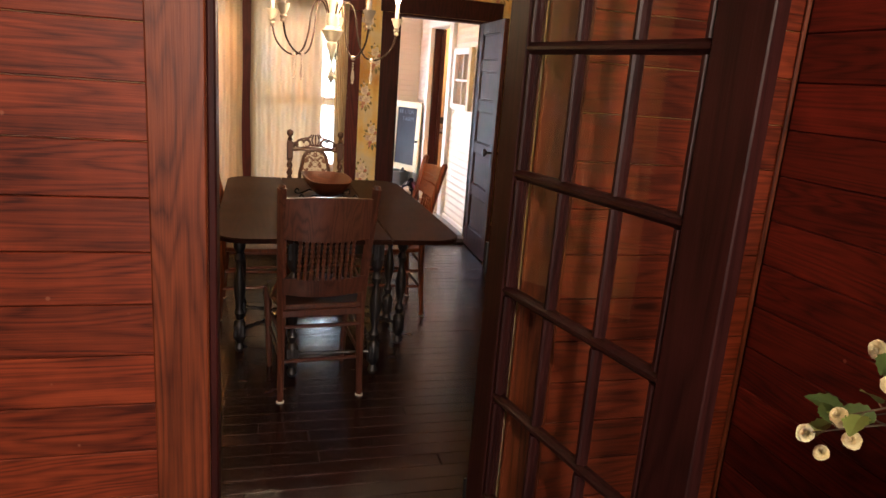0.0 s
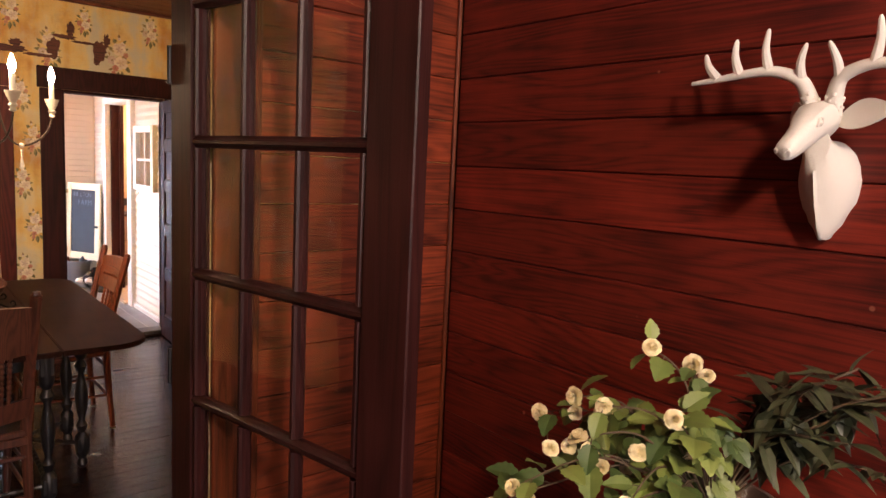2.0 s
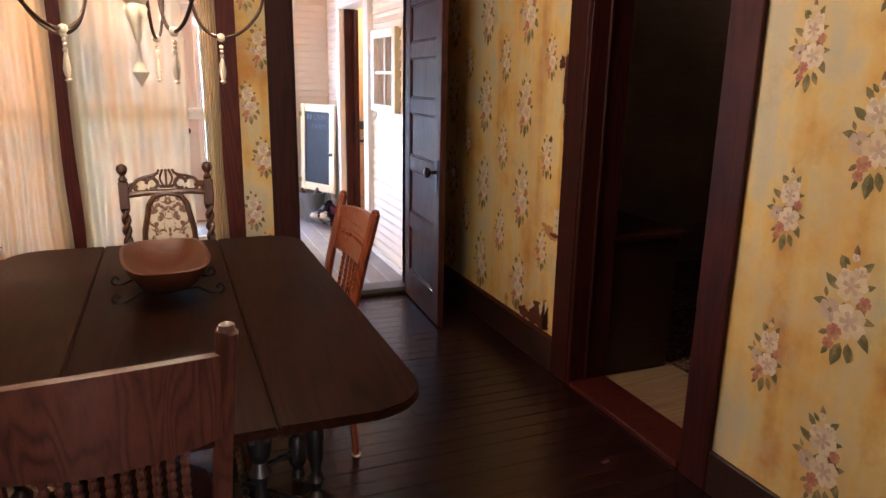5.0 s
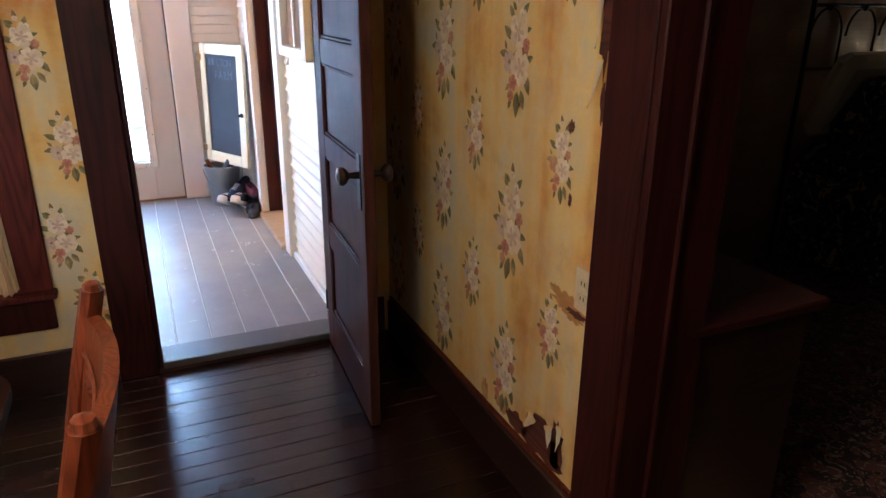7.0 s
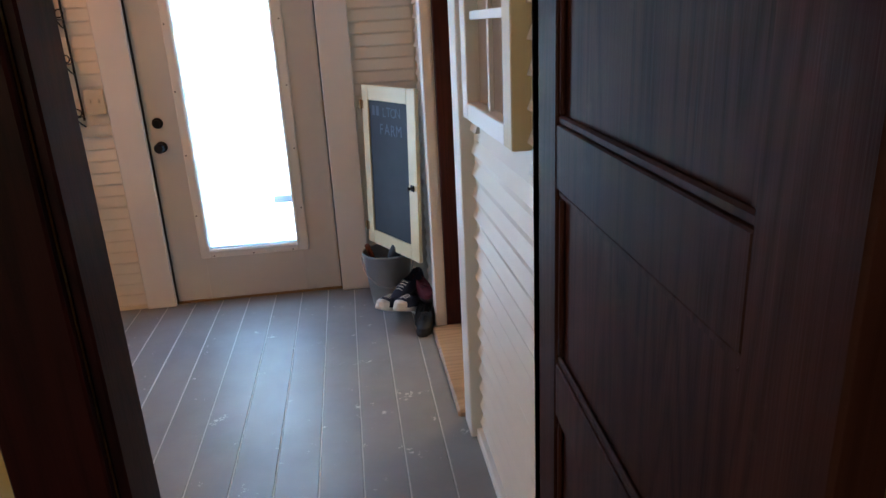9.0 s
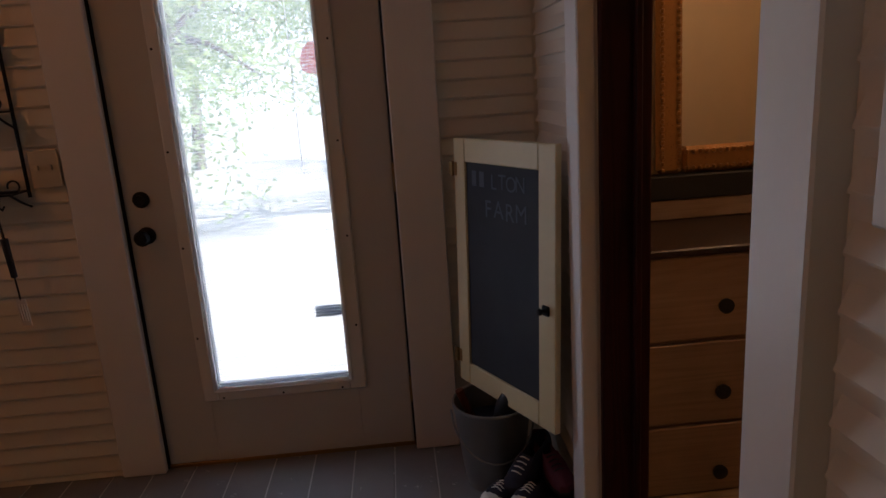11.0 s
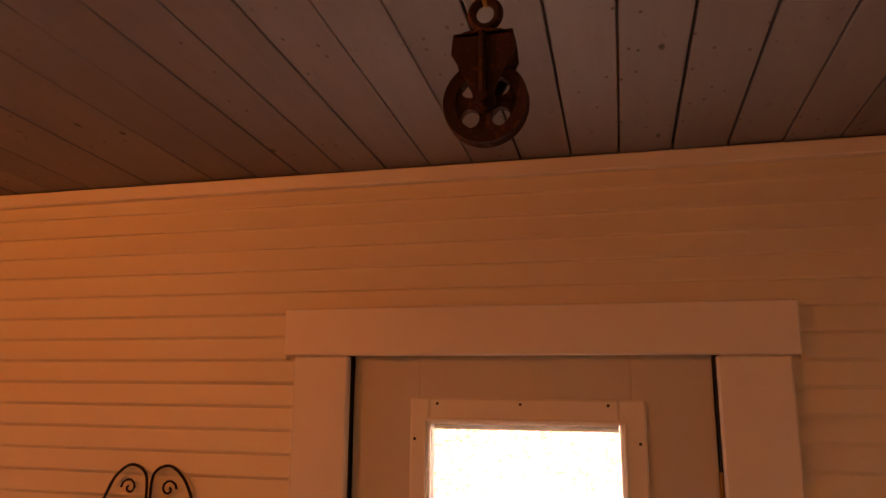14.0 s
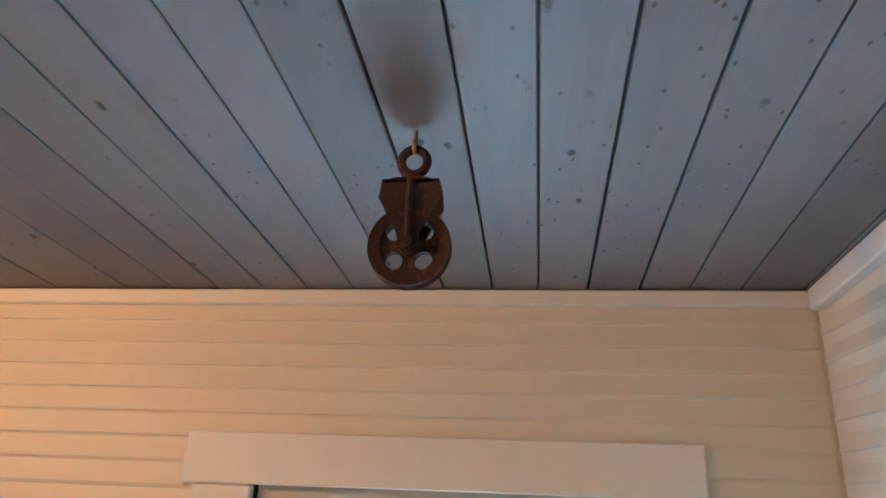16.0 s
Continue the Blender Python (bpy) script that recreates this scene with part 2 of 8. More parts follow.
def ceiling_paint(name):
    """Thin blue-grey paint on planks: each board its own tone, long streaks, dark knots and rubbed brown spots."""
    t = Tree(name)
    isl = t.node("ShaderNodeNewGeometry").outputs["Random Per Island"]
    shift = t.node("ShaderNodeVectorMath", i0=isl, i1=(19.0, 43.0, 7.0))
    shift.operation = "MULTIPLY"
    at = t.node("ShaderNodeVectorMath", i0=t.node("ShaderNodeTexCoord").outputs["Object"], i1=shift.outputs[0])
    at.operation = "ADD"
    v = at.outputs[0]
    streak = t.noise(t.node("ShaderNodeMapping", Vector=v, Scale=(24.0, 1.3, 1.0)).outputs[0], 1.5, 5.0, 0.65)
    slow = t.noise(v, 2.4, 4.0, 0.6)
    col = t.mix(t.math("ADD", t.math("MULTIPLY", streak, 0.5), t.math("MULTIPLY", slow, 0.5)), (0.120, 0.116, 0.124, 1.0), (0.240, 0.232, 0.242, 1.0))
    spot = t.ramp(t.noise(t.node("ShaderNodeMapping", Vector=v, Scale=(9.0, 4.0, 1.0)).outputs[0], 1.0, 7.0, 0.8), (0.66, (0, 0, 0)), (0.72, (1, 1, 1)))
    col = t.mix(t.math("MULTIPLY", spot, 0.75), col, (0.10, 0.065, 0.045, 1.0))
    vo = t.node("ShaderNodeTexVoronoi", Vector=t.node("ShaderNodeMapping", Vector=v, Scale=(6.0, 3.2, 1.0)).outputs[0], Scale=1.0)
    vo.voronoi_dimensions = "2D"
    gate = t.ramp(t.noise(v, 1.7, 2.0), (0.53, (0, 0, 0)), (0.58, (1, 1, 1)))
    wob = t.math("ADD", vo.outputs["Distance"], t.math("MULTIPLY", t.math("SUBTRACT", t.noise(v, 70.0, 3.0), 0.5), 0.09))
    k = t.math("MULTIPLY", gate, t.ramp(wob, (0.020, (1, 1, 1)), (0.050, (0, 0, 0))))
    col = t.mix(t.math("MULTIPLY", k, 0.97), col, (0.020, 0.03, 0.025, 1.0))
    fleck = t.node("ShaderNodeTexVoronoi", Vector=t.node("ShaderNodeMapping", Vector=v, Scale=(17.0, 11.0, 1.0)).outputs[0], Scale=1.0)
    fleck.voronoi_dimensions = "2D"
    f2 = t.ramp(fleck.outputs["Distance"], (0.04, (1, 1, 1)), (0.07, (0, 0, 0)))
    some = t.ramp(slow, (0.50, (0, 0, 0)), (0.56, (1, 1, 1)))
    col = t.mix(t.math("MULTIPLY", t.math("MULTIPLY", f2, some), 0.8), col, (0.03, 0.025, 0.022, 1.0))
    peel = t.ramp(t.noise(t.node("ShaderNodeMapping", Vector=v, Scale=(60.0, 14.0, 1.0)).outputs[0], 1.0, 4.0, 0.7), (0.66, (0, 0, 0)), (0.70, (1, 1, 1)))
    col = t.mix(t.math("MULTIPLY", peel, 0.35), col, (0.09, 0.09, 0.095, 1.0))
    hsv = t.node("ShaderNodeHueSaturation", Value=t.math("ADD", t.math("MULTIPLY", isl, 0.35), 0.82), Color=col)
    return t.finish(hsv.outputs[0], 0.6, t.math("ADD", streak, t.math("MULTIPLY", peel, -0.6)), 0.5, 0.003)


def cloth_print(name, ground, figure, second, scale, mirrored=False):
    """Woven or printed cloth: a scrolling figure on a ground."""
    t = Tree(name)
    v = t.coords((1, 1, 1), False)
    if mirrored:
        h = t.node("ShaderNodeSeparateXYZ", Vector=v).outputs
        v = t.node("ShaderNodeCombineXYZ", X=t.math("ABSOLUTE", h[0]), Y=h[1], Z=h[2]).outputs[0]
    a = t.noise(v, scale, 2.0, 0.4, 1.6)
    b = t.noise(v, scale * 2.3, 2.0, 0.5, 2.2)
    m1 = t.ramp(a, (0.50, (0, 0, 0)), (0.54, (1, 1, 1)))
    m2 = t.ramp(b, (0.57, (0, 0, 0)), (0.60, (1, 1, 1)))
    weave = t.noise(v, 380.0, 2.0)
    col = t.mix(m1, rgb(ground), rgb(figure))
    col = t.mix(m2, col, rgb(second))
    col = t.mix(t.math("MULTIPLY", weave, 0.3), col, rgb(ground, 0.6))
    return t.finish(col, 0.9, weave, 0.2, 0.002)


PALE_PINE = wood("orange_stained_pine", (0.050, 0.0075, 0.0030), (0.32, 0.055, 0.0160), 0.48, 1.5, 0.9, 0.0, figure=0.6, spec=0.3, vary=0.4, nails=0.3)
RED_PINE = wood("red_stained_pine", (0.030, 0.0028, 0.0018), (0.205, 0.0205, 0.0085), 0.52, 1.5, 0.9, 0.0, figure=0.55, spec=0.3, vary=0.5, nails=0.5)
ORANGE_PINE = wood("varnished_pine_casing", (0.040, 0.0072, 0.0030), (0.22, 0.050, 0.015), 0.45, 1.3, 0.85, 0.05, axis=2, figure=0.7, spec=0.3)
TRIM = wood("dark_stained_trim", (0.015, 0.0028, 0.0025), (0.044, 0.0076, 0.0064), 0.55, 1.0, 0.2, 0.0, axis=2, spec=0.2)
TRIM_RED = wood("red_brown_trim", (0.034, 0.0054, 0.0040), (0.095, 0.0160, 0.0105), 0.55, 1.0, 0.2, 0.0, axis=2, spec=0.2)
BASEB = wood("dark_baseboard", (0.012, 0.006, 0.005), (0.035, 0.013, 0.010), 0.4, 1.0, 0.1, 0.1)
FRENCH = wood("french_door_wood", (0.010, 0.0026, 0.0025), (0.032, 0.0078, 0.0068), 0.42, 1.0, 0.1, 0.0, axis=2, vary=0.15, spec=0.25)
LEAF = wood("weathered_door_wood", (0.026, 0.0088, 0.0060), (0.068, 0.0255, 0.0185), 0.62, 1.0, 0.0, 0.0, axis=2, wear=(0.085, 0.044, 0.034), spec=0.10)
FLOOR = wood("dark_floor_board", (0.006, 0.0024, 0.0023), (0.030, 0.0105, 0.0088), 0.25, 1.0, 0.2, 0.0, vary=0.7, spec=0.5)
TABLE = wood("dark_table_top", (0.0065, 0.0021, 0.0014), (0.021, 0.0068, 0.0037), 0.40, 0.8, 0.0, 0.0, axis=1, vary=0.1, spec=0.035)
BLACK = plain("black_turned_wood", (0.010, 0.009, 0.011), 0.35, vary=0.3)
CHAIR = wood("brown_oak_chair", (0.027, 0.0085, 0.0058), (0.095, 0.032, 0.021), 0.35, 1.5, 0.0, 0.3, axis=2, vary=0.1)
CHAIR_O = wood("orange_oak_chair", (0.070, 0.013, 0.004), (0.24, 0.055, 0.015), 0.35, 1.5, 0.0, 0.3, axis=2, vary=0.1)
CARVED = wood("carved_dark_walnut", (0.020, 0.008, 0.004), (0.085, 0.034, 0.015), 0.4, 2.0, 0.0, 0.2, axis=2)
BOWLW = wood("wooden_bowl", (0.040, 0.011, 0.005), (0.13, 0.040, 0.017), 0.4, 2.5, 0.0, 0.15)
PAPER = wallpaper("floral_wallpaper")
CEIL_RED = wood("red_ceiling_board", (0.060, 0.014, 0.008), (0.19, 0.055, 0.028), 0.5, 1.0, 0.2)
WHITE = paint("white_siding_paint", (0.77, 0.72, 0.61), 0.5, 0.10)
WHITE_T = paint("white_trim_paint", (0.80, 0.78, 0.74), 0.42, 0.08)
DOOR_W = paint("grey_white_door_paint", (0.60, 0.59, 0.55), 0.4, 0.08)
LITE = plain("white_plastic_frame", (0.78, 0.77, 0.72), 0.35, vary=0.08)
DECK = paint("grey_floor_paint", (0.30, 0.30, 0.30), 0.42, 0.55, (0.56, 0.55, 0.53), 0.35, 3.0, chip_at=0.635)
SILL = paint("worn_grey_sill_paint", (0.10, 0.098, 0.108), 0.45, 0.5, (0.34, 0.33, 0.33), 0.3, 4.0, chip_at=0.64)
JOINT_W = paint("pale_joint_filler", (0.62, 0.61, 0.60), 0.6, 0.3)
CEIL_B = ceiling_paint("blue_grey_ceiling_paint")
RUST = paint("rusty_iron", (0.055, 0.026, 0.020), 0.75, 0.5, (0.10, 0.040, 0.021), 0.5, 12.0, 0.3, 0.55)
IRON = plain("black_iron", (0.012, 0.011, 0.011), 0.5, 0.6)
STEEL = plain("galvanised_steel", (0.42, 0.43, 0.42), 0.45, 0.85, vary=0.35, scale=9.0)
BRASS = plain("dull_brass", (0.35, 0.22, 0.09), 0.4, 0.9)
KNOBM = plain("brown_knob", (0.022, 0.012, 0.010), 0.3)
CREAM = paint("cream_cabinet_paint", (0.72, 0.62, 0.36), 0.5, 0.25, (0.30, 0.20, 0.09), 0.15, 6.0, chip_at=0.72)
SLATE = paint("chalkboard_slate", (0.018, 0.022, 0.030), 0.75, 0.4)
CHALK = plain("chalk", (0.11, 0.13, 0.16), 0.95, scale=160.0, vary=0.45)
GLASS = window_glass("window_pane")
HAZED = hazed_glass("hazed_pane")
SHEER = sheer("sheer_curtain", (0.80, 0.75, 0.55))
PLASTER = paint("white_plaster", (0.62, 0.60, 0.55), 0.75, 0.12, bump=0.5)
ANTIQUE = paint("distressed_cream_paint", (0.62, 0.55, 0.42), 0.6, 0.35, (0.20, 0.14, 0.09), 0.4, 18.0, chip_at=0.64)
CAND = plain("candle_sleeve", (0.82, 0.76, 0.62), 0.5, vary=0.08)
BULB = plain("lit_bulb", (1.0, 0.80, 0.50), 0.3, emit=BULB_GLOW, vary=0.0)
WIRE = plain("bronze_arm", (0.055, 0.034, 0.022), 0.4, 0.7)
GLOW_HAZE = plain("glowing_far_haze", (0.86, 0.93, 1.0), 0.9, emit=0.50, vary=0.05, scale=0.05)
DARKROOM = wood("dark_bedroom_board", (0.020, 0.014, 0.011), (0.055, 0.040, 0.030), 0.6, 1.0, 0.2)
OAK_F = wood("pale_oak_floor", (0.22, 0.14, 0.08), (0.42, 0.29, 0.17), 0.45, 0.8, 0.1)
RUG = cloth_print("patterned_rug", (0.025, 0.014, 0.014), (0.13, 0.05, 0.04), (0.26, 0.19, 0.13), 11.0)
QUILT = cloth_print("floral_bedspread", (0.020, 0.013, 0.016), (0.035, 0.022, 0.022), (0.42, 0.30, 0.16), 6.0)
DAMASK = cloth_print("damask_upholstery", (0.58, 0.52, 0.42), (0.13, 0.042, 0.022), (0.50, 0.43, 0.34), 21.0, True)
LINEN = plain("white_linen", (0.72, 0.69, 0.64), 0.9)
DRESS = wood("bath_dresser_wood", (0.26, 0.17, 0.11), (0.42, 0.29, 0.20), 0.5, 1.0, figure=0.4)
GILT = paint("gilt_frame", (0.42, 0.20, 0.055), 0.4, 0.4, (0.18, 0.075, 0.02), 0.5, 25.0, 0.4, 0.6)
BATHW = paint("tan_bath_wall", (0.56, 0.42, 0.26), 0.7, 0.1)
MIRROR = plain("mirror_silver", (0.92, 0.92, 0.92), 0.02, 1.0, vary=0.0)
GREEN = leafy("green_leaf", (0.016, 0.045, 0.011), (0.20, 0.25, 0.055))
GREEN_D = leafy("dark_green_leaf", (0.018, 0.023, 0.010), (0.070, 0.078, 0.036))
PETAL = leafy("cream_petal", (0.66, 0.54, 0.26), (0.82, 0.76, 0.52))
STEMM = plain("brown_stem", (0.07, 0.045, 0.022), 0.7)
POTM = paint("weathered_clay_pot", (0.34, 0.24, 0.17), 0.8, 0.4, (0.55, 0.50, 0.44), 0.5, 9.0, chip_at=0.58)
NAVY = plain("navy_canvas", (0.016, 0.020, 0.040), 0.85)
RUBBER = plain("white_rubber", (0.74, 0.72, 0.66), 0.6)
BLACKR = plain("black_rubber", (0.010, 0.010, 0.012), 0.55)
MAROON = plain("maroon_mesh", (0.10, 0.012, 0.030), 0.75)
REDBOX = plain("orange_red_card", (0.42, 0.055, 0.018), 0.6)
TANBOX = plain("white_card", (0.62, 0.56, 0.47), 0.7)
SIGNW = wood("sign_board", (0.14, 0.055, 0.028), (0.27, 0.12, 0.065), 0.6, 1.0)
PLATE = plain("cream_switch_plate", (0.62, 0.55, 0.40), 0.4, vary=0.08)
BLIND = plain("white_blind_slat", (0.80, 0.81, 0.82), 0.45, vary=0.04)
SLAT = thin_slat("thin_blind_slat")
TORN = wood("bare_brown_board", (0.040, 0.012, 0.008), (0.13, 0.038, 0.022), 0.7, 1.5)
PRINT_W = printed("printed_white_petal", (0.58, 0.46, 0.34), (0.86, 0.77, 0.62))
PRINT_L = printed("printed_lilac_centre", (0.44, 0.31, 0.26), (0.66, 0.53, 0.45))
PRINT_P = printed("printed_pink_petal", (0.34, 0.095, 0.060), (0.58, 0.26, 0.19))
PRINT_G = printed("printed_green_leaf", (0.105, 0.095, 0.038), (0.24, 0.21, 0.090))
PRINT_B = printed("printed_brown_leaf", (0.15, 0.085, 0.035), (0.32, 0.22, 0.095))
STAIN = printed("rust_water_mark", (0.30, 0.13, 0.030), (0.58, 0.34, 0.10))
GROUND = paint("dry_grass_ground", (0.62, 0.64, 0.58), 0.9, 0.4, scale=1.5)
BARK = plain("tree_bark", (0.11, 0.085, 0.06), 0.9, scale=8)
TREELEAF = leafy("tree_leaf", (0.12, 0.21, 0.055), (0.36, 0.48, 0.17))
REDP = sheer("red_translucent_plastic", (0.85, 0.045, 0.075))


# ---- geometry helpers ----
def mesh_of(name, bm, smooth=False):
    bmesh.ops.recalc_face_normals(bm, faces=bm.faces)
    me = bpy.data.meshes.new(name)
    bm.to_mesh(me)
    bm.free()
    if smooth:
        for p in me.polygons:
            p.use_smooth = True
        me.set_sharp_from_angle(angle=radians(40))
    return me


def part(name, bm, material, parent=None, label="", smooth=True, m=None):
    """Links a bmesh as one mesh object under a thing or under a part."""
    ob = new(name, mesh_of(name, bm, smooth))
    for mt in material if isinstance(material, (list, tuple)) else [material]:
        ob.data.materials.append(mt)
    if parent:
        ob.parent = parent
    if m is not None:
        ob.matrix_basis = m
    return tagged(ob, label=label) if label else ob


def thing(name, m, label, category, group="", kind=""):
    ob = new(name)
    ob.empty_display_size = 0.05
    ob.matrix_basis = m
    return tagged(ob, label, category, group, kind)


def box(bm, x0, x1, y0, y1, z0, z1, bevel=0.0, mat=0, m=None):
    vs = [bm.verts.new((x, y, z)) for x in (x0, x1) for y in (y0, y1) for z in (z0, z1)]
    fs = [bm.faces.new([vs[i] for i in q]) for q in ((0, 1, 3, 2), (4, 6, 7, 5), (0, 4, 5, 1), (2, 3, 7, 6), (0, 2, 6, 4), (1, 5, 7, 3))]
    for f_ in fs:
        f_.material_index = mat
    if bevel:
        es = list({e for f_ in fs for e in f_.edges})
        r = bmesh.ops.bevel(bm, geom=es, offset=bevel, segments=1, affect="EDGES", profile=0.5)
        vs = list({v for f_ in r["faces"] for v in f_.verts} | {v for v in vs if v.is_valid})
        for f_ in r["faces"]:
            f_.material_index = mat
    if m is not None:
        bmesh.ops.transform(bm, matrix=m, verts=[v for v in vs if v.is_valid])
    return vs


def lathe(bm, profile, m=None, seg=16, mat=0):
    """Turns (radius, height) pairs round the z axis."""
    rings = []
    m = m or Matrix()
    for r, z in profile:
        rings.append([bm.verts.new(m @ Vector((max(r, 0.0004) * math.cos(2 * math.pi * k / seg), max(r, 0.0004) * math.sin(2 * math.pi * k / seg), z))) for k in range(seg)])
    for a, b in zip(rings, rings[1:]):
        for k in range(seg):
            f_ = bm.faces.new((a[k], a[(k + 1) % seg], b[(k + 1) % seg], b[k]))
            f_.material_index = mat
    for ring in (rings[0], rings[-1]):
        f_ = bm.faces.new(ring)
        f_.material_index = mat


def tube(bm, pts, radius, seg=8, mat=0, closed=False, flat=1.0):
    """A round bar along points; radius may be a number or one for each point."""
    pts = [Vector(p) for p in pts]
    n = len(pts)
    rad = radius if isinstance(radius, (list, tuple)) else [radius] * n
    up = None
    rings = []
    for i, p in enumerate(pts):
        a, b = (pts[i - 1], pts[(i + 1) % n]) if closed else (pts[max(i - 1, 0)], pts[min(i + 1, n - 1)])
        d = (b - a).normalized()
        if up is None:
            up = d.orthogonal().normalized()
        up = (up - d * up.dot(d)).normalized()
        side = d.cross(up)
        rings.append([bm.verts.new(p + rad[i] * (math.cos(2 * math.pi * k / seg) * up * flat + math.sin(2 * math.pi * k / seg) * side)) for k in range(seg)])
    pairs = list(zip(rings, rings[1:])) + ([(rings[-1], rings[0])] if closed else [])
    for a, b in pairs:
        for k in range(seg):
            bm.faces.new((a[k], a[(k + 1) % seg], b[(k + 1) % seg], b[k])).material_index = mat
    if not closed:
        bm.faces.new(rings[0]).material_index = mat
        bm.faces.new(rings[-1]).material_index = mat


def slab(bm, outline, z0, z1, m=None, mat=0):
    """A plate with a free outline in x and y."""
    m = m or Matrix()
    lo = [bm.verts.new(m @ Vector((x, y, z0))) for x, y in outline]
    hi = [bm.verts.new(m @ Vector((x, y, z1))) for x, y in outline]
    bm.faces.new(lo).material_index = mat
    bm.faces.new(hi).material_index = mat
    for k in range(len(lo)):
        j = (k + 1) % len(lo)
        bm.faces.new((lo[k], lo[j], hi[j], hi[k])).material_index = mat


def spline(ctrl, n=8):
    """Smooth points through control points."""
    c = [Vector(p) for p in ctrl]
    out = []
    for i in range(len(c) - 1):
        p0, p1, p2, p3 = c[max(i - 1, 0)], c[i], c[i + 1], c[min(i + 2, len(c) - 1)]
        for k in range(n):
            t = k / n
            out.append(0.5 * ((2 * p1) + (p2 - p0) * t + (2 * p0 - 5 * p1 + 4 * p2 - p3) * t * t + (3 * p1 - p0 - 3 * p2 + p3) * t ** 3))
    return out + [c[-1]]


def arc(cx, cy, r, a0, a1, n=8):
    return [(cx + r * math.cos(radians(a0 + (a1 - a0) * k / n)), cy + r * math.sin(radians(a0 + (a1 - a0) * k / n))) for k in range(n + 1)]


def blob(bm, radius, m, u=10, v=8, mat=0):
    r = bmesh.ops.create_uvsphere(bm, u_segments=u, v_segments=v, radius=radius, matrix=m)
    for f_ in {f_ for w in r["verts"] for f_ in w.link_faces}:
        f_.material_index = mat


BOARDS = {}


def board_mesh(kind, length, height, thick):
    """One board with its length along x, its height along z and its face at y = -thick."""
    key = (kind, round(length, 3), round(height, 3), round(thick, 3))
    if key in BOARDS:
        return BOARDS[key]
    bm = bmesh.new()
    if kind == "flat":
        box(bm, 0, length, -thick, 0, 0, height, 0.0022)
    else:
        lip = 0.12 if kind == "lap" else 0.22
        prof = ((0, 0), (-thick, 0), (-thick, 0.004), (-thick * lip, height * 0.97), (-thick * lip * 0.6, height), (0, height))
        a = [bm.verts.new((0, y, z)) for y, z in prof]
        b = [bm.verts.new((length, y, z)) for y, z in prof]
        bm.faces.new(a), bm.faces.new(b)
        for k in range(6):
            bm.faces.new((a[k], a[(k + 1) % 6], b[(k + 1) % 6], b[k]))
    BOARDS[key] = mesh_of("board", bm)
    return BOARDS[key]


def board(parent, kind, x, y, z, rz, length, height, thick, material, name="board"):
    me = board_mesh(kind, length, height, thick)
    if not me.materials:
        me.materials.append(material)
    elif me.materials[0] != material:
        me = me.copy()
        me.materials[0] = material
    ob = new(name, me)
    ob.parent = parent
    ob.matrix_basis = pose(x, y, z, 0, 0, rz)
    return ob


def structure(name, boxes, material, label, category="wall"):
    bm = bmesh.new()
    for b in boxes:
        box(bm, *b)
    ob = part(name, bm, material, smooth=False)
    return tagged(ob, label, category, kind="structure")


def clad(parent, kind, face, rz, a0, a1, rows, thick, material, holes=(), lengths=None, name="board"):
    """Covers a wall with boards: a0..a1 along the wall, rows of (z0, z1); holes (b0, b1, z0, z1) are left open."""
    for z0, z1 in rows:
        spans = [(a0, a1)]
        for b0, b1, h0, h1 in holes:
            if z1 > h0 + 0.004 and z0 < h1 - 0.004:
                nxt = []
                for s0, s1 in spans:
                    if b1 <= s0 or b0 >= s1:
                        nxt.append((s0, s1))
                    else:
                        if b0 > s0 + 0.01:
                            nxt.append((s0, b0))
                        if b1 < s1 - 0.01:
                            nxt.append((b1, s1))
                spans = nxt
        for s0, s1 in spans:
            if rz == 0:
                x, y = s0, face + thick
            elif rz == 180:
                x, y = s1, face - thick
            elif rz == -90:
                x, y = face + thick, s1
            else:
                x, y = face - thick, s0
            board(parent, kind, x, y, z0, rz, s1 - s0, z1 - z0 - (0.0025 if kind == "flat" else 0.0062 if kind == "drop" else 0.0045), thick, material, name)


# ---- the large structure: three rooms and a porch ----
YD, XD, XR, YB, XP, YE = 2.136, 1.635, 2.339, 6.385, 2.130, 9.060
ZC, ZP, PF = 2.66, 2.58, 0.030

ground = structure("ground", [(-60, 60, 9.6, 110, -0.5, -0.35), (-60, 60, -40, 9.6, -0.52, -0.37)], GROUND, "pale dry grass and bare ground outside the glazed door", "ground")
floor = structure("floor", [(-2.3, 2.46, -2.4, 6.40, -0.12, -0.020)], BASEB, "dark stained wooden board floor of the front room and dining room", "floor")
porch_floor = structure("porch_floor", [(-2.5, 2.28, 6.51, 9.20, -0.10, PF - 0.018)], DECK, "grey painted wooden plank floor of the enclosed porch", "floor")
bed_floor = structure("bedroom_floor", [(2.455, 7.5, 2.6, 6.6, -0.12, 0.0)], OAK_F, "pale oak floor of the dark bedroom", "floor")
bath_floor = structure("bath_floor", [(2.150, 4.3, 7.40, 9.80, -0.10, PF + 0.012)], OAK_F, "pale wooden floor of the bathroom", "floor")

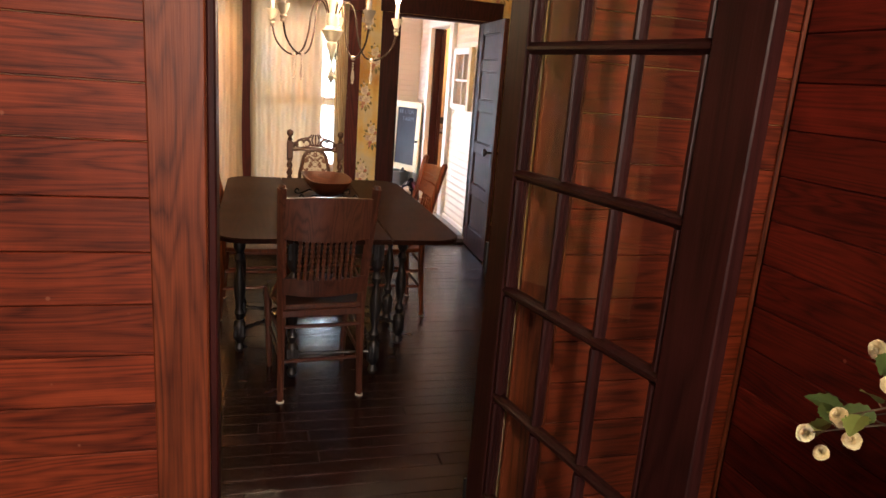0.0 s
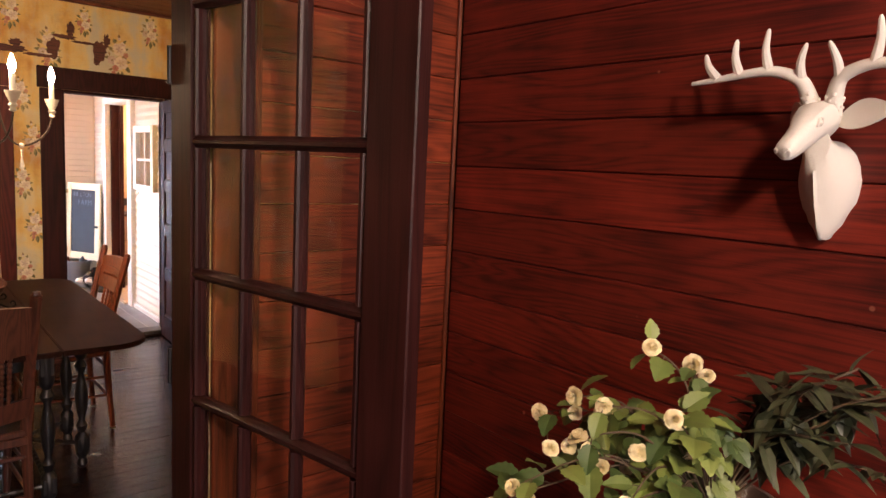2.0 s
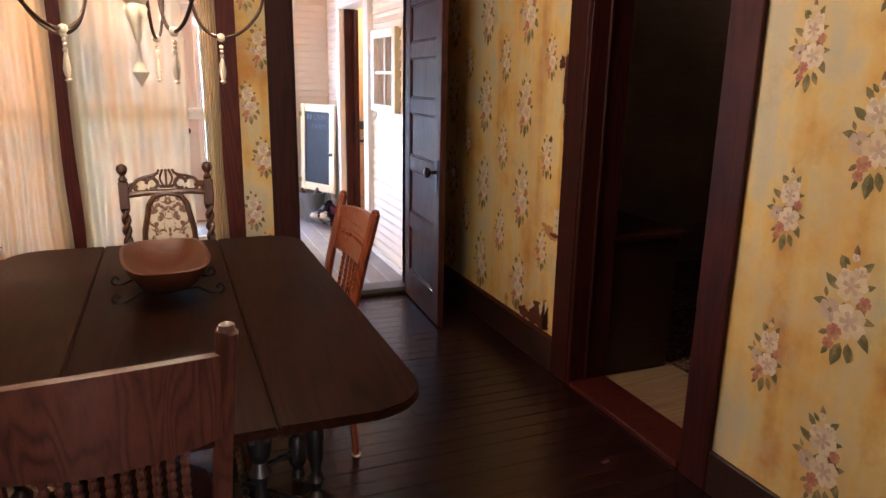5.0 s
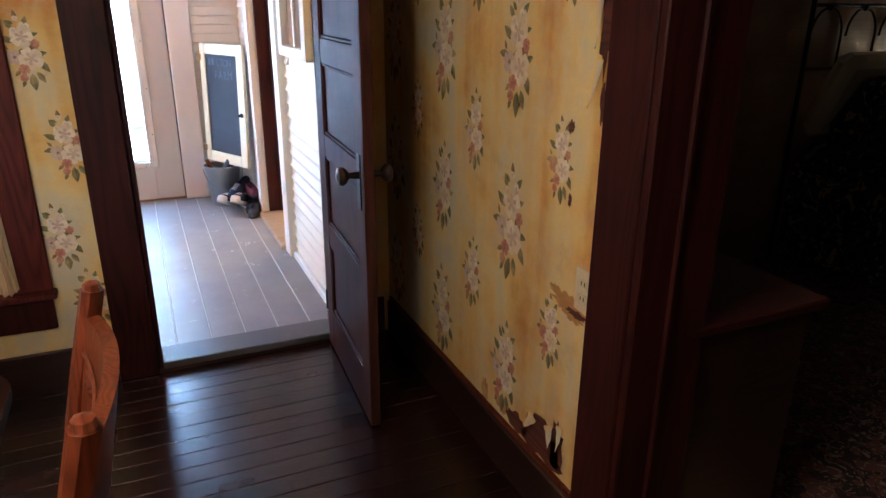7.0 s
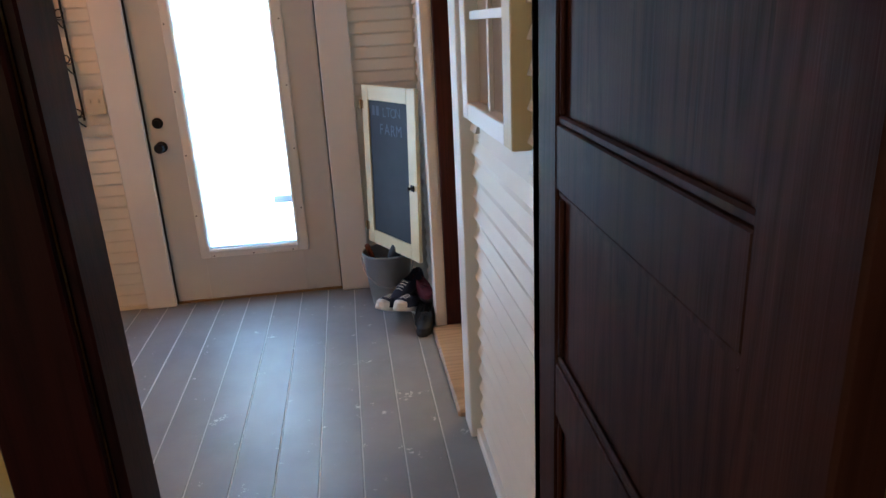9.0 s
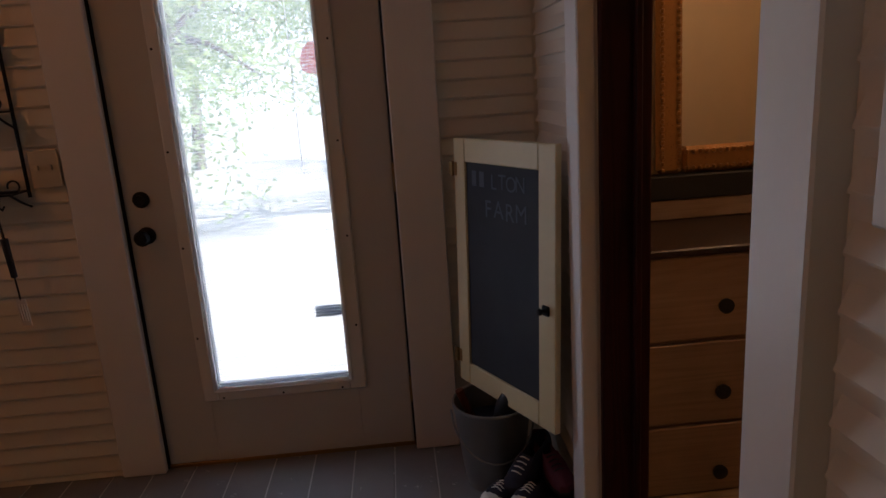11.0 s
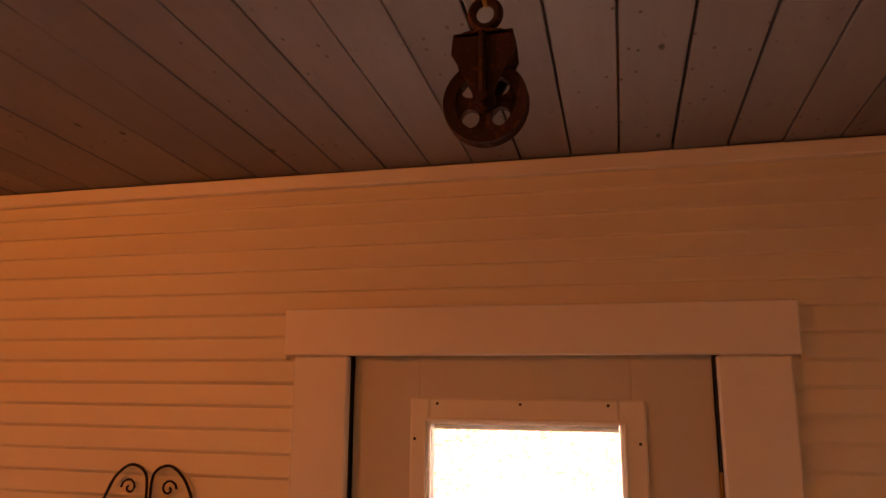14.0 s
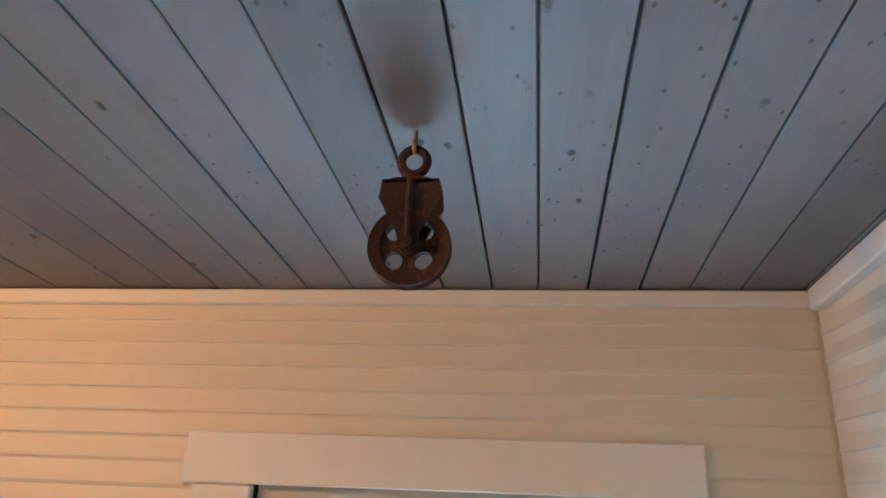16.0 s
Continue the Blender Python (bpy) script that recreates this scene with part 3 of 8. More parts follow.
# added slab, out of view, keeps daylight from leaking in under the walls
structure("floor_base", [(-2.5, 7.6, -2.5, 9.25, -0.34, -0.125), (2.08, 2.452, 6.403, 6.60, -0.124, -0.001)], BASEB, "unseen dark slab under the floors that stops stray light", "floor")
wall_divider = structure("wall_divider", [(-2.3, 0.067, YD + 0.018, YD + 0.13, 0, ZC), (0.870, 1.90, YD + 0.018, YD + 0.13, 0, ZC), (0.067, 0.870, YD + 0.018, YD + 0.13, 2.02, ZC)], PAPER, "board wall between front room and dining room")
wall_trophy = structure("wall_trophy", [(XD + 0.018, XD + 0.15, -2.4, YD + 0.13, 0, ZC)], TRIM, "wide red stained pine boards of the front room wall")
# openings made up for the fill lamps, white sheets shut out the sky
structure("wall_front", [(-2.3, -0.05, -2.4, -2.2, 0, ZC), (0.85, XD + 0.15, -2.4, -2.2, 0, ZC), (-0.05, 0.85, -2.4, -2.2, 0, 1.10), (-0.05, 0.85, -2.4, -2.2, 2.20, ZC)], RED_PINE, "unseen red board wall behind the front room with an added opening")
structure("blind_facing", [(-0.05, 0.85, -2.33, -2.32, 1.10, 2.20)], BLIND, "added white sheet closing an unseen opening against the sky", "blind")
structure("wall_west", [(-2.3, -2.1, -2.2, -2.0, 0, ZC), (-2.3, -2.1, -1.0, YD + 0.018, 0, ZC), (-2.3, -2.1, -2.0, -1.0, 0, 1.30), (-2.3, -2.1, -2.0, -1.0, 2.40, ZC)], RED_PINE, "unseen red board side wall of the front room with an added opening")
structure("wall_back_top", [(-2.5, XR + 0.115, YB + 0.002, YB + 0.123, ZC, ZC + 0.3), (-2.5, -1.751, YB, YB + 0.125, -0.1, ZC)], PAPER, "plain upper part of the dining end wall")
wall_dining_west = structure("wall_dining_west", [(-1.75, -1.6, YD + 0.13, YB, 0, ZC)], PAPER, "yellow papered side wall of the dining room")
wall_papered = structure("wall_papered", [(XR, XR + 0.115, YD + 0.13, 3.925, 0, ZC), (XR, XR + 0.115, 4.735, YB + 0.125, 0, ZC), (XR, XR + 0.115, 3.925, 4.735, 2.02, ZC)], PAPER, "aged yellow floral wallpaper wall with a torn lower edge")
structure("wall_corner", [(XD + 0.15, XR + 0.115, YD + 0.018, YD + 0.13, 0, ZC)], PAPER, "yellow papered short wall of the dining room")
wall_back = structure("wall_back", [(-1.75, -0.60, YB, YB + 0.125, 0, ZC), (0.04, 0.155, YB, YB + 0.125, 0, ZC), (0.86, 1.325, YB, YB + 0.125, 0, ZC), (2.075, XR, YB, YB + 0.125, 0, ZC),
                                  (-0.60, 0.04, YB, YB + 0.125, 0, 0.43), (0.155, 0.86, YB, YB + 0.125, 0, 0.43), (-0.60, 0.04, YB, YB + 0.125, 1.97, ZC), (0.155, 0.86, YB, YB + 0.125, 1.97, ZC), (1.325, 2.075, YB, YB + 0.125, 1.985, ZC)],
                    PAPER, "yellow papered end wall of the dining room with windows and a doorway")
wall_porch_right = structure("wall_porch_right", [(XP + 0.014, XP + 0.12, YB + 0.125, 7.58, -0.1, ZP + 0.3), (XP + 0.014, XP + 0.12, 8.41, YE + 0.14, -0.1, ZP + 0.3), (XP + 0.014, XP + 0.12, 7.58, 8.41, 2.03, ZP + 0.3)], WHITE, "white lap siding wall of the porch")
wall_porch_end = structure("wall_porch_end", [(-2.5, 0.70, YE + 0.012, YE + 0.14, -0.4, ZP + 0.3), (1.652, XP + 0.12, YE + 0.012, YE + 0.14, -0.4, ZP + 0.3), (0.70, 1.652, YE + 0.012, YE + 0.14, 2.085, ZP + 0.3), (0.70, 1.652, YE + 0.012, YE + 0.14, -0.4, PF - 0.005)], WHITE, "white narrow board wall of the porch with a glazed door")
structure("wall_porch_left", [(-2.5, -2.4, YB + 0.125, 6.9, -0.1, ZP + 0.3), (-2.5, -2.4, 8.6, YE, -0.1, ZP + 0.3), (-2.5, -2.4, 6.9, 8.6, -0.1, 0.8), (-2.5, -2.4, 6.9, 8.6, 2.1, ZP + 0.3)], WHITE, "unseen white board wall of the porch with an assumed window opening")
structure("blind_front", [(-2.23, -2.22, -2.0, -1.0, 1.30, 2.40)], BLIND, "added white sheet closing an unseen opening against the sky", "blind")
# added sheet behind the porch lamp keeps the sky's light out
structure("blind_porch", [(-2.46, -2.45, 6.9, 8.6, 0.8, 2.1)], BLIND, "added white sheet closing the unseen porch opening against the sky", "blind")
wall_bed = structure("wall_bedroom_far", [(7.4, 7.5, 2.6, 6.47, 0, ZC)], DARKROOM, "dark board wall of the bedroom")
structure("wall_bedroom_head", [(2.452, 7.5, 6.47, 6.57, 0, ZC)], DRESS, "tan board wall behind the iron bed")
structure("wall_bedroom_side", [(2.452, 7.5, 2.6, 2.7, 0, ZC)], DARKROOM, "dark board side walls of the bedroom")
structure("wall_bath_side", [(2.25, 4.3, 9.06, 9.16, 0, ZP), (2.25, 4.3, 7.30, 7.40, 0, ZP)], BATHW, "tan bathroom walls")
structure("wall_bath_far", [(4.2, 4.3, 7.40, 9.80, 0, ZP)], BATHW, "tan bathroom wall opposite the doorway")
structure("bath_ceiling", [(2.25, 4.3, 7.3, 9.9, ZP, ZP + 0.1)], BATHW, "plain bathroom ceiling", "ceiling")
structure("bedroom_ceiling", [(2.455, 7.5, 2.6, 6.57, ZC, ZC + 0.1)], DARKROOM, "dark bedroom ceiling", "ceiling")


def plank_ceiling(name, x0, x1, y0, y1, z, pitch, material, label, along="y", edges=None):
    """Boards side by side with open joints, in one mesh."""
    bm = bmesh.new()
    rnd = random.Random(5)
    lo, hi = (x0, x1) if along == "y" else (y0, y1)
    cuts = edges or [lo + pitch * k for k in range(int((hi - lo) / pitch) + 1)] + [hi]
    for a, b in zip(cuts, cuts[1:]):
        g = 0.0012 + rnd.random() * 0.0022
        dz = rnd.uniform(-0.002, 0.0015)
        if along == "y":
            box(bm, a + g, b - g, y0, y1, z + dz, z + 0.02, 0.0018)
        else:
            box(bm, x0, x1, a + g, b - g, z + dz, z + 0.02, 0.0018)
    box(bm, x0, x1, y0, y1, z + 0.021, z + 0.10, mat=1)
    return tagged(part(name, bm, [material, BASEB], smooth=False), label, "ceiling", kind="structure")


EDGES = [-2.5 + 0.138 * k for k in range(18)] + [0.058, 0.270, 0.413, 0.551, 0.683, 0.808, 0.936, 1.054, 1.185, 1.318, 1.439, 1.568, 1.701, 1.829, 1.956, 2.111, 2.17]


def slope(ob):
    """Lets a porch ceiling piece rise gently towards the house, its boards a little askew."""
    for v in ob.data.vertices:
        d = YE - v.co.y
        v.co.x -= 0.0205 * d if ob.name.startswith("porch") else 0.0
        v.co.z += 0.065 * d


porch_ceiling = plank_ceiling("porch_ceiling", -2.5, 2.17, YB + 0.125, YE + 0.01, ZP, 0.135, CEIL_B, "weathered blue-grey painted plank ceiling with dark joints", "y", sorted(EDGES))
slope(porch_ceiling)
plank_ceiling("dining_ceiling", -1.75, XR, YD + 0.13, YB, ZC, 0.14, CEIL_RED, "red-brown varnished board ceiling", "x")
plank_ceiling("front_ceiling", -2.3, XD + 0.15, -2.4, YD + 0.13, ZC + 0.002, 0.14, CEIL_RED, "red-brown varnished board ceiling", "x")


def trim(name, boxes, material, label, category="trim", bevel=0.004):
    bm = bmesh.new()
    for b in boxes:
        box(bm, *b, bevel)
    return tagged(part(name, bm, material, smooth=False), label, category, kind="structure")


# casings, baseboards and sills
trim("trim_divider_casing_left", [(-0.058, 0.067, YD - 0.022, YD, 0, 2.02)], ORANGE_PINE, "varnished pine door casing with dark knots")
trim("trim_divider_casing_right", [(0.870, 0.990, YD - 0.020, YD, 0, 2.02)], ORANGE_PINE, "varnished pine door casing")
trim("trim_divider_head", [(-0.085, 1.02, YD - 0.024, YD, 2.022, 2.15)], ORANGE_PINE, "varnished pine head casing")
trim("trim_divider_jamb", [(0.067, 0.087, YD + 0.002, YD + 0.128, 0, 2.02), (0.850, 0.870, YD + 0.095, YD + 0.128, 0, 2.02), (0.863, 0.8695, YD + 0.002, YD + 0.094, 0, 2.0), (0.087, 0.850, YD + 0.002, YD + 0.128, 2.0, 2.02)], TRIM, "dark door jamb")
trim("trim_dining_divider", [(-0.06, 0.067, YD + 0.131, YD + 0.15, 0, 2.02), (0.87, 1.0, YD + 0.131, YD + 0.15, 0, 2.02), (-0.08, 1.02, YD + 0.131, YD + 0.152, 2.022, 2.16)], TRIM_RED, "red-brown door casing")
trim("trim_corner_strip", [(XD - 0.014, XD - 0.001, YD - 0.016, YD - 0.001, 0, ZC)], ORANGE_PINE, "worn corner strip with chipped finish")
for nm, bx, lb in (("trim_bedroom_casing_far", (XR - 0.022, XR - 0.001, 4.735, 4.880, 0, 2.02), "red-brown bedroom door casing"), ("trim_bedroom_casing_near", (XR - 0.022, XR - 0.001, 3.785, 3.925, 0, 2.02), "dark bedroom door casing"),
                   ("trim_bedroom_head", (XR - 0.024, XR - 0.001, 3.76, 4.905, 2.022, 2.16), "red-brown bedroom head casing")):
    trim(nm, [bx], TRIM, lb)
trim("trim_bedroom_jamb", [(XR - 0.015, XR + 0.20, 4.713, 4.738, 0, 2.02), (XR - 0.015, XR + 0.116, 3.920, 3.933, 0, 2.02), (XR + 0.07, XR + 0.085, 4.70, 4.713, 0, 2.02), (XR, XR + 0.20, 3.947, 4.713, 2.0, 2.02)], TRIM, "dark bedroom door jamb with a stop")
trim("bedroom_threshold", [(XR - 0.01, XR + 0.20, 3.947, 4.713, -0.02, 0.022)], TRIM_RED, "worn red wooden bedroom threshold", "threshold")
trim("trim_porch_door_casing_left", [(1.180, 1.325, YB - 0.024, YB - 0.001, 0, 1.985)], TRIM, "dark brown door casing")
trim("trim_porch_door_casing_right", [(2.075, 2.215, YB - 0.024, YB - 0.001, 0, 1.985)], TRIM, "dark brown door casing")
trim("trim_porch_door_head", [(1.165, 2.235, YB - 0.028, YB - 0.001, 1.987, 2.145)], TRIM, "dark brown head casing")
trim("trim_porch_door_jamb", [(1.325, 1.345, YB, YB + 0.13, 0, 1.985), (2.075, 2.095, YB + 0.002, YB + 0.13, 0, 1.985), (1.345, 2.075, YB, YB + 0.13, 1.965, 1.985)], TRIM, "dark door jamb")
trim("porch_sill", [(1.345, 2.075, YB - 0.012, YB + 0.145, 0.012, PF + 0.012)], SILL, "grey painted door sill", "sill")
trim("sill_riser", [(1.325, 2.075, YB - 0.006, YB + 0.120, -0.02, 0.012)], BASEB, "dark riser under the door sill", "sill", 0.002)
trim("trim_window_mullion", [(0.04, 0.155, YB - 0.024, YB - 0.001, 0.43, 1.97)], TRIM_RED, "red-brown casing between two windows")
trim("trim_window_right", [(0.86, 1.008, YB - 0.024, YB - 0.001, 0.43, 1.97)], TRIM_RED, "red-brown window casing")
trim("trim_window_left", [(-0.745, -0.60, YB - 0.024, YB - 0.001, 0.43, 1.97)], TRIM_RED, "red-brown window casing")
trim("trim_window_head", [(-0.77, 1.03, YB - 0.028, YB - 0.001, 1.972, 2.128)], TRIM_RED, "red-brown window head casing")
trim("window_stool", [(-0.77, 1.02, YB - 0.06, YB + 0.02, 0.405, 0.429)], TRIM_RED, "red-brown window stool", "sill")
trim("window_apron", [(-0.745, 1.0, YB - 0.022, YB - 0.001, 0.272, 0.404)], TRIM, "dark window apron")
trim("baseboard_papered", [(XR - 0.020, XR - 0.001, 4.880, YB - 0.03, 0, 0.165), (XR - 0.020, XR - 0.001, YD + 0.14, 3.785, 0, 0.165)], BASEB, "dark wooden baseboard", "baseboard")
trim("baseboard_cap", [(XR - 0.012, XR - 0.001, 4.880, YB - 0.03, 0.166, 0.184)], ORANGE_PINE, "narrow varnished cap strip", "baseboard", 0.002)
trim("baseboard_back", [(-1.6, 1.178, YB - 0.020, YB - 0.001, 0, 0.175), (2.217, XR - 0.03, YB - 0.020, YB - 0.001, 0, 0.175)], BASEB, "dark wooden baseboard", "baseboard")
trim("trim_crown", [(-1.6, XR, YB - 0.03, YB - 0.001, ZC - 0.028, ZC - 0.003)], CEIL_RED, "thin red-brown ceiling moulding", "trim", 0.006)
trim("trim_crown_side", [(XR - 0.03, XR - 0.001, YD + 0.13, YB - 0.03, ZC - 0.028, ZC - 0.003)], CEIL_RED, "thin red-brown ceiling moulding", "trim", 0.006)
trim("trim_end_door_left", [(0.562, 0.716, YE - 0.018, YE + 0.012, PF, 2.062)], WHITE_T, "white painted door casing")
trim("trim_end_door_right", [(1.640, 1.802, YE - 0.018, YE + 0.012, PF, 2.062)], WHITE_T, "white painted door casing")
trim("trim_end_door_head", [(0.530, 1.825, YE - 0.021, YE + 0.012, 2.064, 2.192)], WHITE_T, "white painted head casing")
# dark metal stands for the shaded door gap, inner stops block stray daylight
trim("trim_end_door_jamb", [(0.700, 0.718, YE + 0.013, YE + 0.14, PF, 2.07), (1.636, 1.652, YE + 0.013, YE + 0.14, PF, 2.07), (0.718, 1.636, YE + 0.03, YE + 0.14, 2.072, 2.085), (0.714, 0.740, YE + 0.080, YE + 0.138, PF, 2.068), (1.614, 1.640, YE + 0.080, YE + 0.138, PF, 2.068), (0.74, 1.614, YE + 0.080, YE + 0.14, 2.045, 2.071)], IRON, "dark jamb and stops filling the shaded gap round the glazed door", "trim", 0.002)
trim("end_door_sill", [(0.718, 1.636, YE + 0.02, YE + 0.16, PF - 0.004, PF + 0.012)], BRASS, "dull metal door sill", "sill", 0.002)
trim("trim_end_ceiling", [(-2.4, XP, YE - 0.016, YE + 0.012, ZP - 0.045, ZP - 0.003)], WHITE_T, "white strip under the ceiling")
trim_side = trim("trim_side_ceiling", [(XP - 0.018, XP + 0.013, YB + 0.13, YE - 0.02, ZP - 0.06, ZP - 0.003)], WHITE_T, "white strip under the ceiling")
slope(trim_side)
trim("trim_bath_casing_far", [(XP - 0.030, XP + 0.020, 8.410, 8.520, PF, 2.03)], WHITE_T, "white bathroom door casing")
trim("trim_bath_casing_near", [(XP - 0.032, XP + 0.020, 7.455, 7.580, PF, 2.03)], WHITE_T, "white bathroom door casing")
trim("trim_bath_head", [(XP - 0.026, XP + 0.020, 7.440, 8.535, 2.032, 2.14)], WHITE_T, "white bathroom head casing")
trim("trim_bath_jamb", [(XP + 0.021, XP + 0.150, 8.386, 8.410, PF, 2.03), (XP + 0.021, XP + 0.145, 7.580, 7.600, PF, 2.03), (XP + 0.10, XP + 0.118, 8.360, 8.386, PF, 2.03)], TRIM, "dark red-brown bathroom door jamb")
trim("bath_threshold", [(XP - 0.055, XP + 0.16, 7.600, 8.386, PF - 0.01, PF + 0.026)], OAK_F, "pale wooden bathroom threshold", "threshold", 0.008)
trim("porch_shoe_strip", [(XP - 0.012, XP + 0.012, YB + 0.13, 7.452, PF - 0.004, PF + 0.04)], WHITE_T, "white strip at the foot of the siding", "baseboard")


# ---- doors ----
def french_door():
    """A fifteen-light glazed door, swung open into the front room."""
    W, Z0, Z1, T = 0.800, 0.015, 1.992, 0.036
    root = thing("french_door", Matrix.Translation((0.822, 2.232, 0)) @ pose(0, 0, 0, 0, 0, -78.8), "dark stained fifteen-pane french door standing open", "door", kind="structure")
    xs = (0.104, 0.292, 0.480, 0.668)
    zs = (0.300, 0.617, 0.934, 1.251, 1.568, 1.885)
    for a, b in ((0.0, xs[0] - 0.012), (xs[3] + 0.012, W)):
        bm = bmesh.new()
        box(bm, a, b, -T / 2, T / 2, Z0, Z1, 0.003)
        part("stile", bm, FRENCH, root, smooth=False)
    for a, b in ((Z0, zs[0] - 0.012), (zs[5] + 0.012, Z1)):
        bm = bmesh.new()
        box(bm, xs[0] - 0.012, xs[3] + 0.012, -T / 2 + 0.001, T / 2 - 0.001, a, b, 0.002)
        part("rail", bm, FRENCH, root, smooth=False)

    def moulded(bm, a, b, half):
        prof = ((half, -0.006), (half, 0.006), (half * 0.55, 0.011), (half * 0.28, 0.0165), (-half * 0.28, 0.0165), (-half * 0.55, 0.011), (-half, 0.006), (-half, -0.006), (-half * 0.55, -0.011), (-half * 0.28, -0.0165), (half * 0.28, -0.0165), (half * 0.55, -0.011))
        a, b = Vector(a), Vector(b)
        side = Vector((0, 0, 1)) if abs(a.z - b.z) < 1e-6 else Vector((1, 0, 0))
        ra = [bm.verts.new(a + side * u + Vector((0, v, 0))) for u, v in prof]
        rb = [bm.verts.new(b + side * u + Vector((0, v, 0))) for u, v in prof]
        bm.faces.new(ra), bm.faces.new(rb)
        for k in range(12):
            bm.faces.new((ra[k], ra[(k + 1) % 12], rb[(k + 1) % 12], rb[k]))

    for z in zs:
        bm = bmesh.new()
        moulded(bm, (xs[0] - 0.012, 0, z), (xs[3] + 0.012, 0, z), 0.0145)
        part("cross_bar", bm, FRENCH, root, smooth=False)
    for x in xs:
        for z0, z1 in zip(zs, zs[1:]):
            bm = bmesh.new()
            moulded(bm, (x, 0, z0 + 0.0146), (x, 0, z1 - 0.0146), 0.0145)
            part("glazing_bar", bm, FRENCH, root, smooth=False)
    for x0, x1 in zip(xs, xs[1:]):
        for z0, z1 in zip(zs, zs[1:]):
            bm = bmesh.new()
            box(bm, x0 + 0.006, x1 - 0.006, -0.0016, 0.0016, z0 + 0.006, z1 - 0.006)
            part("pane", bm, GLASS, root, "old clear glass pane", smooth=False).visible_shadow = False
    for z in (0.25, 1.0, 1.75):
        bm = bmesh.new()
        lathe(bm, ((0.006, -0.045), (0.006, 0.045)), pose(-0.006, -T / 2, z), 8)
        part("hinge", bm, IRON, root, "black butt hinge")


def panel_door():
    """A worn five-panel door, standing open into the dining room."""
    W, H, T = 0.715, 1.955, 0.036
    root = thing("panel_door", Matrix.Translation((2.062, 6.366, 0.008)) @ pose(0, 0, 0, 0, 0, -93.0), "worn grey-brown five-panel wooden door standing open", "door", kind="structure")
    st = 0.105
    zr = [0.0, 0.19, 0.49, 0.585, 0.865, 0.955, 1.225, 1.315, 1.555, 1.645, 1.86, H]
    for a, b in ((0, st), (W - st, W)):
        bm = bmesh.new()
        box(bm, a, b, -T / 2, T / 2, 0, H, 0.003)
        part("stile", bm, LEAF, root, smooth=False)
    for z0, z1 in ((zr[0], zr[1]), (zr[2], zr[3]), (zr[4], zr[5]), (zr[6], zr[7]), (zr[8], zr[9]), (zr[10], zr[11])):
        bm = bmesh.new()
        box(bm, st, W - st, -T / 2 + 0.001, T / 2 - 0.001, z0, z1, 0.002)
        part("rail", bm, LEAF, root, smooth=False)
    for z0, z1 in ((zr[1], zr[2]), (zr[3], zr[4]), (zr[5], zr[6]), (zr[7], zr[8]), (zr[9], zr[10])):
        bm = bmesh.new()
        box(bm, st - 0.004, W - st + 0.004, -0.006, 0.006, z0 - 0.004, z1 + 0.004)
        for s in (-1, 1):
            y0, y1 = sorted((s * 0.006, s * 0.014))
            for bx in ((st, W - st, z0, z0 + 0.012), (st, W - st, z1 - 0.012, z1), (st, st + 0.012, z0 + 0.012, z1 - 0.012), (W - st - 0.012, W - st, z0 + 0.012, z1 - 0.012)):
                box(bm, bx[0], bx[1], y0, y1, bx[2], bx[3], 0.003)
        part("panel", bm, LEAF, root, "recessed panel with a moulded edge", smooth=False)
    for s in (-1, 1):
        bm = bmesh.new()
        y0, y1 = sorted((s * T / 2, s * (T / 2 + 0.004)))
        box(bm, W - 0.078, W - 0.036, y0, y1, 0.80, 0.985, 0.002)
        esc = part("lock_plate", bm, IRON, root, "dark metal lock plate", smooth=False)
        bm = bmesh.new()
        lathe(bm, ((0.012, 0.0), (0.011, 0.012), (0.009, 0.030), (0.018, 0.036), (0.029, 0.046), (0.031, 0.056), (0.026, 0.066), (0.012, 0.071), (0.0, 0.072)), pose(W - 0.057, s * (T / 2 + 0.004), 0.915, -90 * s if s > 0 else 90), 18)
        part("door_knob", bm, KNOBM, root, "round dark brown knob")
    for z in (0.2, 1.7):
        bm = bmesh.new()
        lathe(bm, ((0.006, -0.045), (0.006, 0.045)), pose(-0.008, -T / 2, z), 8)
        part("hinge", bm, IRON, root, "dark butt hinge")


